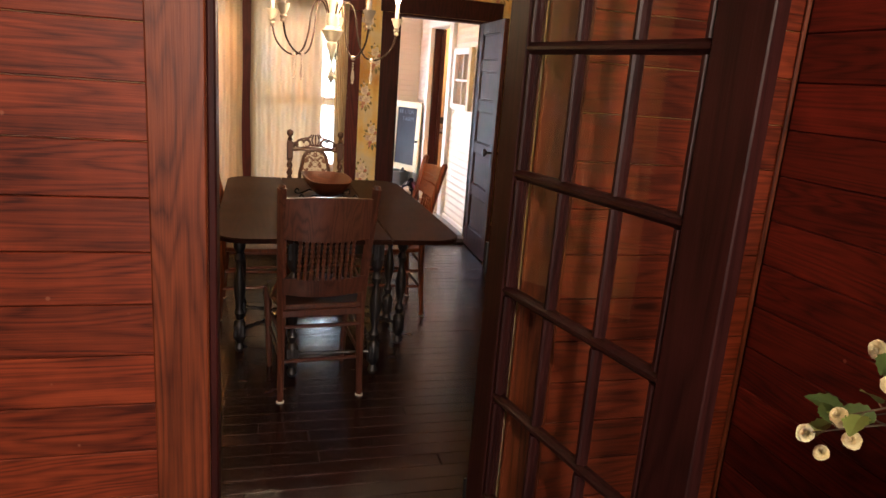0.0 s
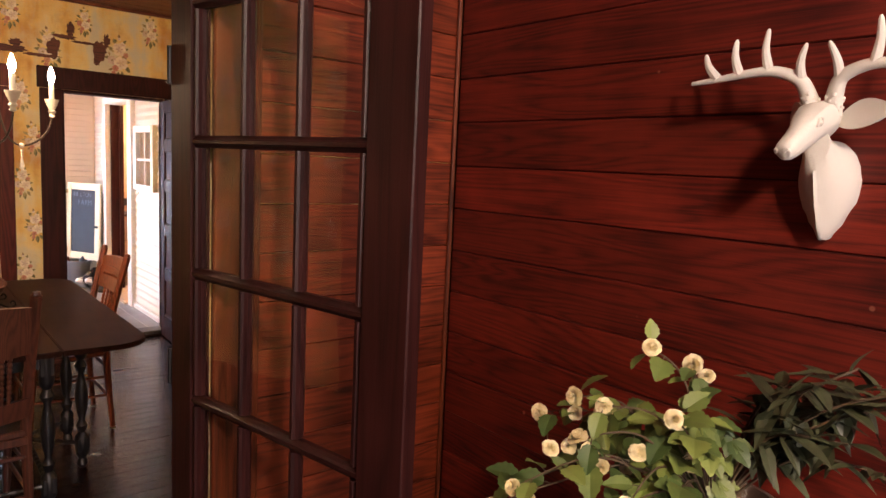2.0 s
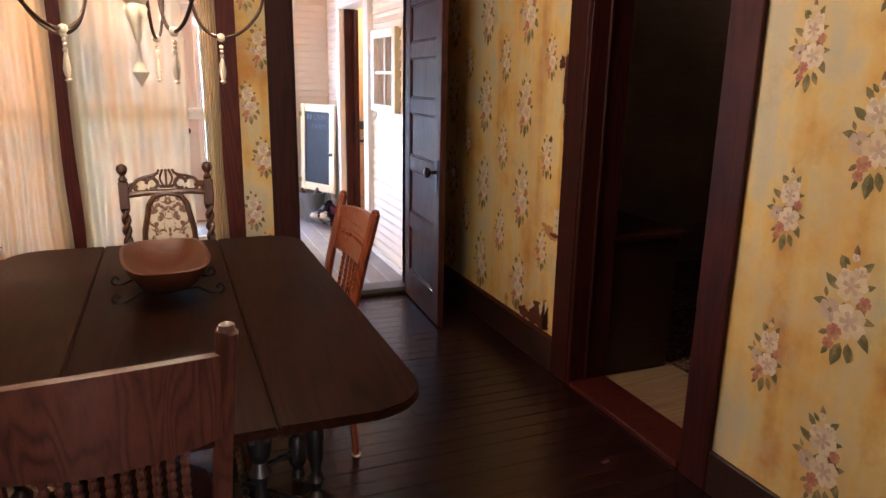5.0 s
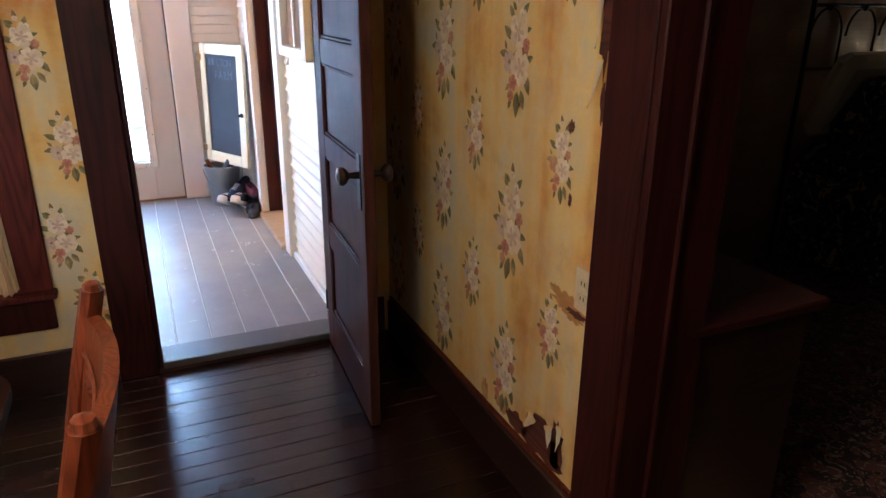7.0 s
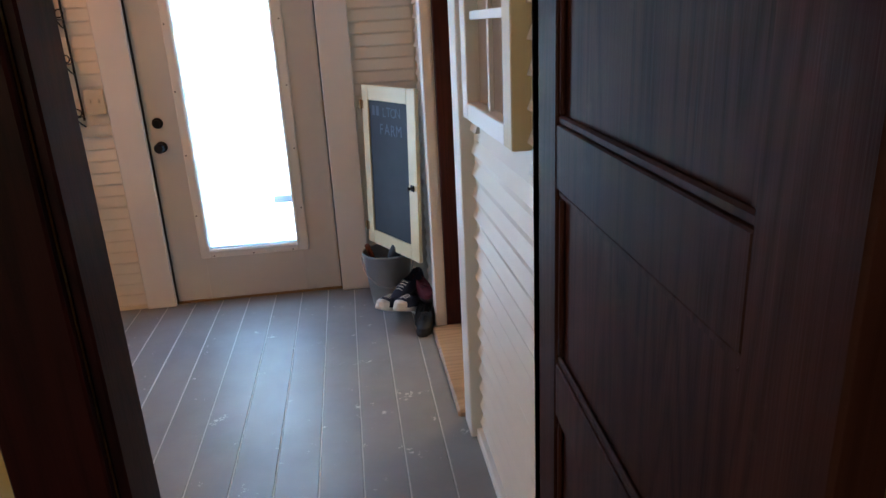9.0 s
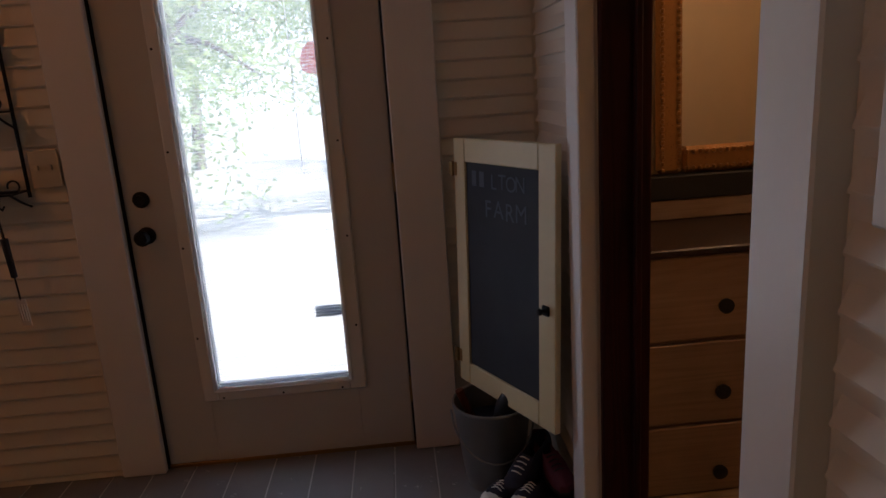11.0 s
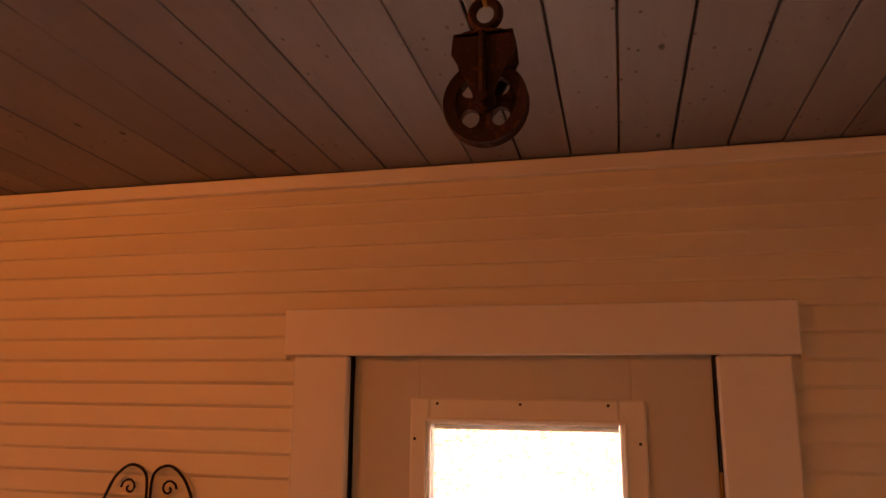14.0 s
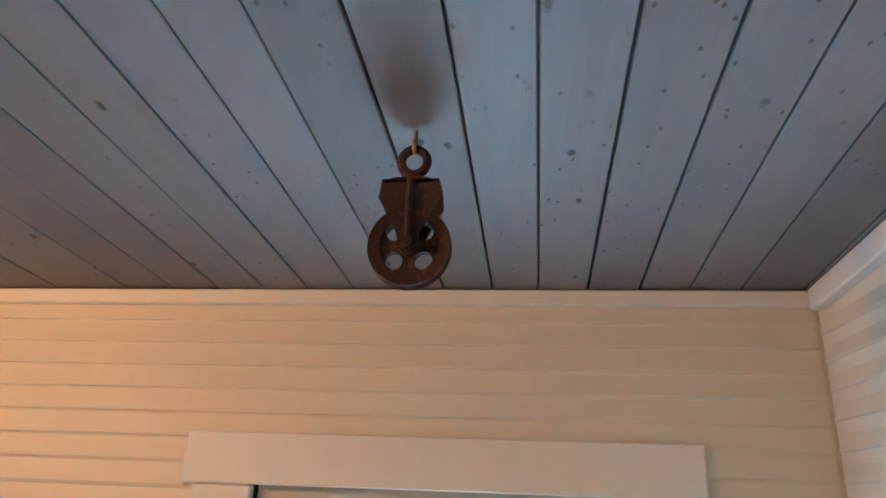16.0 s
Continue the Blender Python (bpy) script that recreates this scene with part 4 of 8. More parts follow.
def glazed_door():
    """The outside door with one long light, blinds between its panes."""
    root = thing("glazed_door", Matrix.Translation((0.722, YE + 0.022, PF + 0.014)), "grey-white outside door with a long glass light, shut", "door", kind="structure")
    W, H, T = 0.911, 2.024, 0.044
    gx0, gx1, gz0, gz1 = 0.214, 0.690, 0.289, 1.846
    for bx in ((0, gx0 - 0.03, 0, H), (gx1 + 0.03, W, 0, H)):
        bm = bmesh.new()
        box(bm, bx[0], bx[1], 0, T, bx[2], bx[3], 0.002)
        part("stile", bm, DOOR_W, root, smooth=False)
    for bx in ((gx0 - 0.03, gx1 + 0.03, 0, gz0 - 0.03), (gx0 - 0.03, gx1 + 0.03, gz1 + 0.03, H)):
        bm = bmesh.new()
        box(bm, bx[0], bx[1], 0, T, bx[2], bx[3])
        part("rail", bm, DOOR_W, root, smooth=False)
    for side in (0, 1):
        for bx in ((gx0 - 0.053, gx0, gz0 - 0.047, gz1 + 0.066), (gx1, gx1 + 0.062, gz0 - 0.047, gz1 + 0.066), (gx0, gx1, gz0 - 0.047, gz0), (gx0, gx1, gz1, gz1 + 0.066)):
            bm = bmesh.new()
            y0, y1 = (-0.012, 0.006) if side == 0 else (T - 0.006, T + 0.012)
            box(bm, bx[0], bx[1], y0, y1, bx[2], bx[3], 0.005)
            part("frame_bar", bm, LITE, root, "white plastic frame bar", smooth=False)
    bm = bmesh.new()
    for k in range(4):
        tube(bm, [(gx0 - 0.012, -0.013, gz0 - 0.01), (gx0 - 0.012, -0.013, gz1 + 0.012)] if k == 0 else [(gx1 + 0.012, -0.013, gz0 - 0.01), (gx1 + 0.012, -0.013, gz1 + 0.012)] if k == 1 else
             [(gx0 - 0.012, -0.013, gz0 - 0.012), (gx1 + 0.012, -0.013, gz0 - 0.012)] if k == 2 else [(gx0 - 0.012, -0.013, gz1 + 0.012), (gx1 + 0.012, -0.013, gz1 + 0.012)], 0.005, 6)
    part("inner_bead", bm, LITE, root)
    for x, z in [(gx0 - 0.040, gz0 + 0.20 + 0.33 * k) for k in range(5)] + [(gx1 + 0.046, gz0 + 0.20 + 0.33 * k) for k in range(5)] + [(gx0 + 0.02 + 0.215 * k, gz1 + 0.052) for k in range(3)] + [(gx0 + 0.02 + 0.215 * k, gz0 - 0.036) for k in range(3)]:
        bm = bmesh.new()
        lathe(bm, ((0.004, 0.0), (0.004, 0.0012), (0.002, 0.0016)), pose(x, -0.012, z, 90), 8)
        part("screw", bm, IRON, root, "small dark screw head")
    for y in (0.008, 0.036):
        bm = bmesh.new()
        box(bm, gx0 - 0.01, gx1 + 0.01, y, y + 0.003, gz0 - 0.01, gz1 + 0.01)
        part("pane", bm, HAZED, root, "glass pane with a pale veil for the hazy view", smooth=False).visible_shadow = False
    blind = part("blind", (lambda b: (box(b, gx0 + 0.003, gx1 - 0.003, 0.016, 0.030, gz1 - 0.014, gz1), box(b, gx0 + 0.003, gx1 - 0.003, 0.018, 0.028, gz0, gz0 + 0.008), b)[-1])(bmesh.new()), BLIND, root, "white mini blind between the panes", smooth=False)
    bm = bmesh.new()
    vs = []
    for x in (gx0 + 0.006, gx1 - 0.006):
        vs.append([bm.verts.new((x, y, z)) for y, z in ((-0.0038, -0.0005), (0.0, 0.0004), (0.0038, -0.0003), (0.0, 0.0001))])
    for k in range(4):
        bm.faces.new((vs[0][k], vs[0][(k + 1) % 4], vs[1][(k + 1) % 4], vs[1][k]))
    slat = mesh_of("slat", bm)
    slat.materials.append(SLAT)
    for k in range(128):
        ob = new("slat", slat)
        ob.parent = blind
        ob.matrix_basis = pose(0, 0.023, gz0 + 0.014 + 0.01195 * k, 6, 0, 0)
    bm = bmesh.new()
    tube(bm, [(gx1 - 0.085, 0.017, gz0 + 0.75), (gx1 - 0.085, 0.017, gz1 - 0.02)], 0.0012, 5)
    part("blind_cord", bm, LITE, blind)
    for z, r, nm in ((0.996, 0.028, "dead_bolt"), (0.872, 0.030, "door_knob")):
        bm = bmesh.new()
        lathe(bm, ((r, 0.0), (r, 0.006), (r * 0.8, 0.010)) + (((0.011, 0.012), (0.011, 0.035), (0.024, 0.042), (0.027, 0.055), (0.020, 0.066), (0.0, 0.067)) if nm == "door_knob" else ((r * 0.62, 0.014), (r * 0.6, 0.020), (0.0, 0.021))), pose(0.058, 0, z, 90), 20)
        part(nm, bm, IRON, root, "black metal " + nm.replace("_", " "))
    for z in (0.22, 1.01, 1.70):
        bm = bmesh.new()
        lathe(bm, ((0.006, -0.05), (0.006, 0.05)), pose(W + 0.004, -0.006, z), 8)
        part("hinge", bm, BRASS, root, "dull metal hinge")
    bm = bmesh.new()
    box(bm, 0.590, 0.685, 0.044, 0.052, 0.512, 0.553, 0.002)
    box(bm, 0.600, 0.675, 0.052, 0.054, 0.520, 0.545)
    part("mail_slot", bm, STEEL, root, "small grey metal plate outside the glass", smooth=False)


# ---- dining room ----
def pressed_chair(m, wood_mat, label, spindles=10):
    """A spindle-back dining chair; it faces +y, its back stands at y = 0."""
    root = thing("dining_chair", m, label, "chair", "chairs round the table")
    lean = -0.085
    for s in (-1, 1):
        bm = bmesh.new()
        pts = spline([(s * 0.183, -0.005, 0.0), (s * 0.180, 0.012, 0.25), (s * 0.180, 0.020, 0.46), (s * 0.188, -0.015, 0.70), (s * 0.200, lean, 1.0)], 6)
        tube(bm, pts, [0.0145 + 0.0075 * min(1, k / 10) for k in range(len(pts))], 8, flat=0.8)
        lathe(bm, ((0.016, 0.0), (0.014, 0.012), (0.0, 0.018)), Matrix.Translation(pts[-1]), 8)
        part("back_post", bm, wood_mat, root)
        bm = bmesh.new()
        lathe(bm, ((0.018, 0), (0.018, 0.008), (0.0, 0.009)), pose(s * 0.183, -0.005, -0.002), 10)
        part("glide", bm, RUBBER, root, "pale plastic foot glide")
    rows = ((0.775, 0.955, 0.011), (0.515, 0.585, 0.010))
    for z0, z1, t in rows:
        bm = bmesh.new()
        n = 12
        for k in range(n):
            xa, xb = -0.185 + 0.37 * k / n, -0.185 + 0.37 * (k + 1) / n
            def yy(x, z):
                return 0.018 + (z - 0.46) * (lean - 0.02) / 0.54 - 0.030 * (1 - (x / 0.185) ** 2)
            top = [z1 + 0.012 * (1 - (x / 0.185) ** 2) if z0 > 0.7 else z1 + 0.008 * (x / 0.185) ** 2 for x in (xa, xb)]
            bot = [z0 - 0.010 * (1 - (x / 0.185) ** 2) for x in (xa, xb)]
            v = [bm.verts.new((x, yy(x, z) + d, z)) for d in (-t, t) for x, z in ((xa, bot[0]), (xb, bot[1]), (xb, top[1]), (xa, top[0]))]
            for q in ((0, 1, 2, 3), (7, 6, 5, 4), (3, 2, 6, 7), (0, 4, 5, 1)):
                bm.faces.new([v[i] for i in q])
        bmesh.ops.remove_doubles(bm, verts=bm.verts, dist=0.0005)
        part("crest_rail" if z0 > 0.7 else "lower_rail", bm, wood_mat, root, "pressed curved crest board" if z0 > 0.7 else "")
    bm = bmesh.new()
    for k in range(3):
        pts = [(x, 0.018 + (0.865 - 0.46) * (lean - 0.02) / 0.54 - 0.030 * (1 - (x / 0.185) ** 2) + 0.012, 0.835 + 0.035 * k) for x in [-0.15 + 0.3 * j / 10 for j in range(11)]]
        tube(bm, pts, 0.0035, 5)
    for j in range(9):
        x = -0.13 + 0.26 * j / 8
        blob(bm, 0.008, pose(x, 0.018 + (0.85 - 0.46) * (lean - 0.02) / 0.54 - 0.030 * (1 - (x / 0.185) ** 2) + 0.012, 0.853), 6, 4)
    part("pressed_pattern", bm, wood_mat, root, "raised pressed ornament on the crest")
    for k in range(spindles):
        x = -0.115 + 0.23 * k / (spindles - 1)
        c = -0.030 * (1 - (x / 0.185) ** 2)
        bm = bmesh.new()
        z0, z1 = 0.575, 0.775
        y0 = 0.018 + (z0 - 0.46) * (lean - 0.02) / 0.54 + c
        y1 = 0.018 + (z1 - 0.46) * (lean - 0.02) / 0.54 + c
        prof = [(0.0098 * (0.6 + 0.4 * abs(math.sin(math.pi * 9 * q / 36))), q / 36) for q in range(37)]
        d = Vector((0, y1 - y0, z1 - z0))
        lathe(bm, [(r, h * d.length) for r, h in prof], Matrix.Translation((x, y0, z0)) @ d.to_track_quat("Z", "Y").to_matrix().to_4x4(), 7)
        part("spindle", bm, wood_mat, root)
    bm = bmesh.new()
    out = [(-0.185, 0.005), (0.185, 0.005), (0.215, 0.20), (0.205, 0.36)] + arc(0.0, 0.30, 0.205, 17, 163, 8) + [(-0.205, 0.36), (-0.215, 0.20)]
    slab(bm, out, 0.435, 0.462)
    bmesh.ops.bevel(bm, geom=list(bm.edges), offset=0.006, segments=1, affect="EDGES")
    part("seat", bm, wood_mat, root)
    for s in (-1, 1):
        bm = bmesh.new()
        lathe(bm, ((0.012, 0.0), (0.013, 0.05), (0.017, 0.15), (0.013, 0.2), (0.019, 0.30), (0.019, 0.435)), pose(s * 0.185, 0.40, 0.0, 3, s * 2), 10)
        part("front_leg", bm, wood_mat, root)
        bm = bmesh.new()
        tube(bm, [(s * 0.183, 0.005, 0.20), (s * 0.186, 0.395, 0.22)], 0.008, 7)
        tube(bm, [(s * 0.181, 0.012, 0.31), (s * 0.186, 0.392, 0.31)], 0.008, 7)
        part("side_stretcher", bm, wood_mat, root)
        bm = bmesh.new()
        tube(bm, spline([(s * 0.185, -0.005, 0.60), (s * 0.205, 0.05, 0.53), (s * 0.205, 0.13, 0.47)], 5), 0.009, 7)
        part("hip_brace", bm, wood_mat, root, "bent hip brace")
    for z in (0.19, 0.355):
        bm = bmesh.new()
        tube(bm, [(-0.18, 0.012, z), (0.18, 0.012, z)], 0.009, 7)
        part("back_stretcher", bm, wood_mat, root)
    bm = bmesh.new()
    tube(bm, [(-0.18, 0.40, 0.26), (0.18, 0.40, 0.26)], [0.009, 0.009], 7)
    part("front_stretcher", bm, wood_mat, root)
    bm = bmesh.new()
    box(bm, -0.18, 0.18, -0.002, 0.012, 0.405, 0.436, 0.003)
    part("apron", bm, wood_mat, root, smooth=False)
    return root


def gateleg_table():
    root = thing("gateleg_table", Matrix.Translation((0.55, 4.24, 0)), "dark wooden gateleg table with rounded corners and black turned legs", "table")
    hw, hl, r, z = 0.552, 0.858, 0.13, 0.762
    for nm, x0, x1 in (("top_board", -0.215, 0.215), ("drop_leaf", -hw, -0.218), ("drop_leaf", 0.218, hw)):
        bm = bmesh.new()
        if nm == "top_board":
            out = [(x0, -hl), (x1, -hl), (x1, hl), (x0, hl)]
        elif x0 < 0:
            out = arc(x0 + r, -hl + r, r, 180, 270, 7) + [(x1, -hl), (x1, hl)] + arc(x0 + r, hl - r, r, 90, 180, 7)
        else:
            out = [(x0, hl), (x0, -hl)] + arc(x1 - r, -hl + r, r, -90, 0, 7) + arc(x1 - r, hl - r, r, 0, 90, 7)
        slab(bm, out, z - 0.022, z)
        bmesh.ops.bevel(bm, geom=[e for e in bm.edges], offset=0.004, segments=2, affect="EDGES")
        part(nm, bm, TABLE, root)
    legp = ((0.013, 0.0), (0.026, 0.02), (0.016, 0.05), (0.030, 0.075), (0.030, 0.16), (0.015, 0.18), (0.026, 0.215), (0.012, 0.245), (0.024, 0.30), (0.030, 0.37), (0.018, 0.44), (0.012, 0.475), (0.028, 0.51), (0.014, 0.54), (0.027, 0.56), (0.030, 0.575), (0.030, 0.738))
    legs = [(-0.20, -0.60), (0.20, -0.60), (-0.20, 0.60), (0.20, 0.60), (-0.455, -0.26), (0.405, -0.22), (-0.455, 0.10), (0.405, 0.13)]
    for x, y in legs:
        bm = bmesh.new()
        lathe(bm, legp, pose(x, y, 0), 14)
        box(bm, x - 0.027, x + 0.027, y - 0.027, y + 0.027, 0.085, 0.155, 0.003)
        box(bm, x - 0.027, x + 0.027, y - 0.027, y + 0.027, 0.60, 0.738, 0.003)
        part("leg", bm, BLACK, root, "black turned leg")

    def bobbin(a, b, zz):
        a, b = Vector((*a, zz)), Vector((*b, zz))
        d = b - a
        n = max(4, int(d.length / 0.045))
        bm = bmesh.new()
        lathe(bm, [(0.013 * (0.5 + 0.5 * abs(math.sin(math.pi * n * q / (n * 4)))), d.length * q / (n * 4)) for q in range(n * 4 + 1)], Matrix.Translation(a) @ d.to_track_quat("Z", "Y").to_matrix().to_4x4(), 8)
        part("stretcher", bm, BLACK, root, "black bobbin-turned stretcher")

    for i, j in ((0, 1), (2, 3), (0, 2), (1, 3)):
        bobbin(legs[i], legs[j], 0.12)
    for i, hinge in ((4, (-0.20, -0.02)), (5, (0.20, -0.02)), (6, (-0.20, 0.02)), (7, (0.20, 0.02))):
        bobbin(legs[i], hinge, 0.12)
        bm = bmesh.new()
        d = Vector((legs[i][0] - hinge[0], legs[i][1] - hinge[1], 0))
        box(bm, 0, d.length, -0.012, 0.012, 0.66, 0.735, 0.002, m=Matrix.Translation((*hinge, 0)) @ pose(0, 0, 0, 0, 0, math.degrees(math.atan2(d.y, d.x))))
        part("gate_rail", bm, BLACK, root, smooth=False)
    for bx in ((-0.19, 0.19, -0.612, -0.590), (-0.19, 0.19, 0.590, 0.612), (-0.212, -0.190, -0.58, 0.58), (0.190, 0.212, -0.58, 0.58)):
        bm = bmesh.new()
        box(bm, *bx, 0.63, 0.738, 0.002)
        part("apron", bm, BLACK, root, smooth=False)


def queen_chair():
    """A carved chair with barley-twist posts and a damask back; it faces -y."""
    root = thing("carved_chair", pose(0.580, 5.42, 0, 0, 0, 2), "carved walnut chair with barley-twist posts and damask back", "chair", "chairs round the table")
    for s in (-1, 1):
        bm = bmesh.new()
        x = s * 0.178
        box(bm, x - 0.018, x + 0.018, -0.018, 0.018, 0.0, 0.50, 0.003)
        for ph in (0, math.pi):
            tube(bm, [(x + 0.011 * math.cos(ph + q * 0.55), 0.011 * math.sin(ph + q * 0.55), 0.50 + 0.355 * q / 40) for q in range(41)], 0.0105, 7)
        box(bm, x - 0.021, x + 0.021, -0.021, 0.021, 0.855, 0.975, 0.004)
        lathe(bm, ((0.014, 0.975), (0.020, 0.985), (0.012, 0.998), (0.010, 1.004), (0.021, 1.018), (0.024, 1.032), (0.019, 1.048), (0.0, 1.057)), pose(x, 0, 0), 14)
        part("twist_post", bm, CARVED, root, "barley-twist back post with a round finial")
    bm = bmesh.new()
    tube(bm, [(-0.16, 0, 0.915), (-0.10, 0, 0.922), (0.10, 0, 0.922), (0.16, 0, 0.915)], 0.014, 8)
    for s in (-1, 1):
        for cx, cz, r, a0, a1 in ((0.105, 0.955, 0.030, -150, 150), (0.060, 0.962, 0.024, 0, 300), (0.142, 0.945, 0.018, -90, 180)):
            tube(bm, [(s * x, 0, z) for x, z in arc(cx, cz, r, a0, a1, 12)], 0.0075, 6)
        tube(bm, spline([(s * 0.155, 0, 0.935), (s * 0.11, 0, 0.985), (s * 0.055, 0, 1.0), (s * 0.03, 0, 1.012)], 5), 0.007, 6)
    part("crest_rail", bm, CARVED, root, "pierced scrolled crest")
    bm = bmesh.new()
    for k in range(-2, 3):
        tube(bm, spline([(k * 0.010, 0, 0.945), (k * 0.026, -0.004, 0.985), (k * 0.015, 0, 1.018)], 5), 0.005, 6)
        blob(bm, 0.007, pose(k * 0.015, 0, 1.02), 6, 5)
    tube(bm, [(-0.03, 0, 0.948), (0.03, 0, 0.948)], 0.008, 6)
    part("crown_ornament", bm, CARVED, root, "carved crown")
    half = [(0.060, 0.52), (0.085, 0.56), (0.098, 0.62), (0.108, 0.68), (0.104, 0.75), (0.088, 0.82), (0.080, 0.865), (0.055, 0.905), (0.0, 0.92)]
    out = half + [(-x, z) for x, z in half[-2::-1]]
    bm = bmesh.new()
    slab(bm, out, -0.008, 0.012, Matrix(((1, 0, 0, 0), (0, 0, 1, 0), (0, 1, 0, 0), (0, 0, 0, 1))))
    part("back_panel", bm, DAMASK, root, "cream and brown damask back panel", smooth=False)
    bm = bmesh.new()
    tube(bm, [(x, -0.002, z) for x, z in out], 0.014, 7)
    part("panel_frame", bm, CARVED, root)
    bm = bmesh.new()
    for bx in ((-0.165, 0.165, -0.012, 0.012, 0.47, 0.53),):
        box(bm, *bx, 0.004)
    part("lower_rail", bm, CARVED, root, smooth=False)
    bm = bmesh.new()
    box(bm, -0.215, 0.215, -0.42, 0.0, 0.44, 0.49, 0.018)
    part("seat", bm, DAMASK, root)
    for s in (-1, 1):
        bm = bmesh.new()
        lathe(bm, ((0.022, 0), (0.030, 0.03), (0.016, 0.07), (0.026, 0.2), (0.016, 0.35), (0.026, 0.40), (0.026, 0.44)), pose(s * 0.185, -0.38, 0), 10)
        part("front_leg", bm, CARVED, root)
    bm = bmesh.new()
    tube(bm, [(-0.185, -0.36, 0.16), (0.185, -0.36, 0.16)], 0.014, 8)
    part("front_stretcher", bm, CARVED, root)
    bm = bmesh.new()
    tube(bm, [(-0.178, 0, 0.16), (0.178, 0, 0.16)], 0.014, 8)
    part("back_stretcher", bm, CARVED, root)


def dough_bowl():
    root = thing("dough_bowl", pose(0.565, 4.42, 0.755, 0, 0, 4) @ Matrix.Diagonal((0.80, 0.86, 1.0, 1)), "carved reddish wooden dough bowl on an iron stand", "bowl")
    bm = bmesh.new()

    def ring(a, b, z, n=28):
        pts = []
        for k in range(n):
            t = 2 * math.pi * k / n
            c, s = math.cos(t), math.sin(t)
            e = 0.62
            pts.append(bm.verts.new((a * math.copysign(abs(c) ** e, c), b * math.copysign(abs(s) ** e, s), z + 0.010 * abs(c) ** 3)))
        return pts
    rings = [ring(0.075, 0.13, 0.028), ring(0.115, 0.19, 0.050), ring(0.148, 0.245, 0.090), ring(0.165, 0.275, 0.122), ring(0.153, 0.262, 0.124), ring(0.132, 0.225, 0.092), ring(0.095, 0.17, 0.062), ring(0.05, 0.10, 0.048)]
    for a, b in zip(rings, rings[1:]):
        for k in range(28):
            bm.faces.new((a[k], a[(k + 1) % 28], b[(k + 1) % 28], b[k]))
    bm.faces.new(rings[0]), bm.faces.new(rings[-1])
    part("bowl", bm, BOWLW, root)
    for s in (-1, 1):
        bm = bmesh.new()
        tube(bm, spline([(0.10, s * 0.11, 0.034), (0.15, s * 0.12, 0.012), (0.185, s * 0.12, 0.005), (0.205, s * 0.12, 0.020), (0.190, s * 0.12, 0.036), (0.176, s * 0.12, 0.024)], 6), 0.0045, 6)
        tube(bm, spline([(-0.10, s * 0.11, 0.034), (-0.15, s * 0.12, 0.012), (-0.185, s * 0.12, 0.005), (-0.205, s * 0.12, 0.020), (-0.190, s * 0.12, 0.036), (-0.176, s * 0.12, 0.024)], 6), 0.0045, 6)
        tube(bm, [(-0.10, s * 0.11, 0.030), (0.10, s * 0.11, 0.030)], 0.0045, 6)
        part("stand", bm, IRON, root, "scrolled black iron stand")


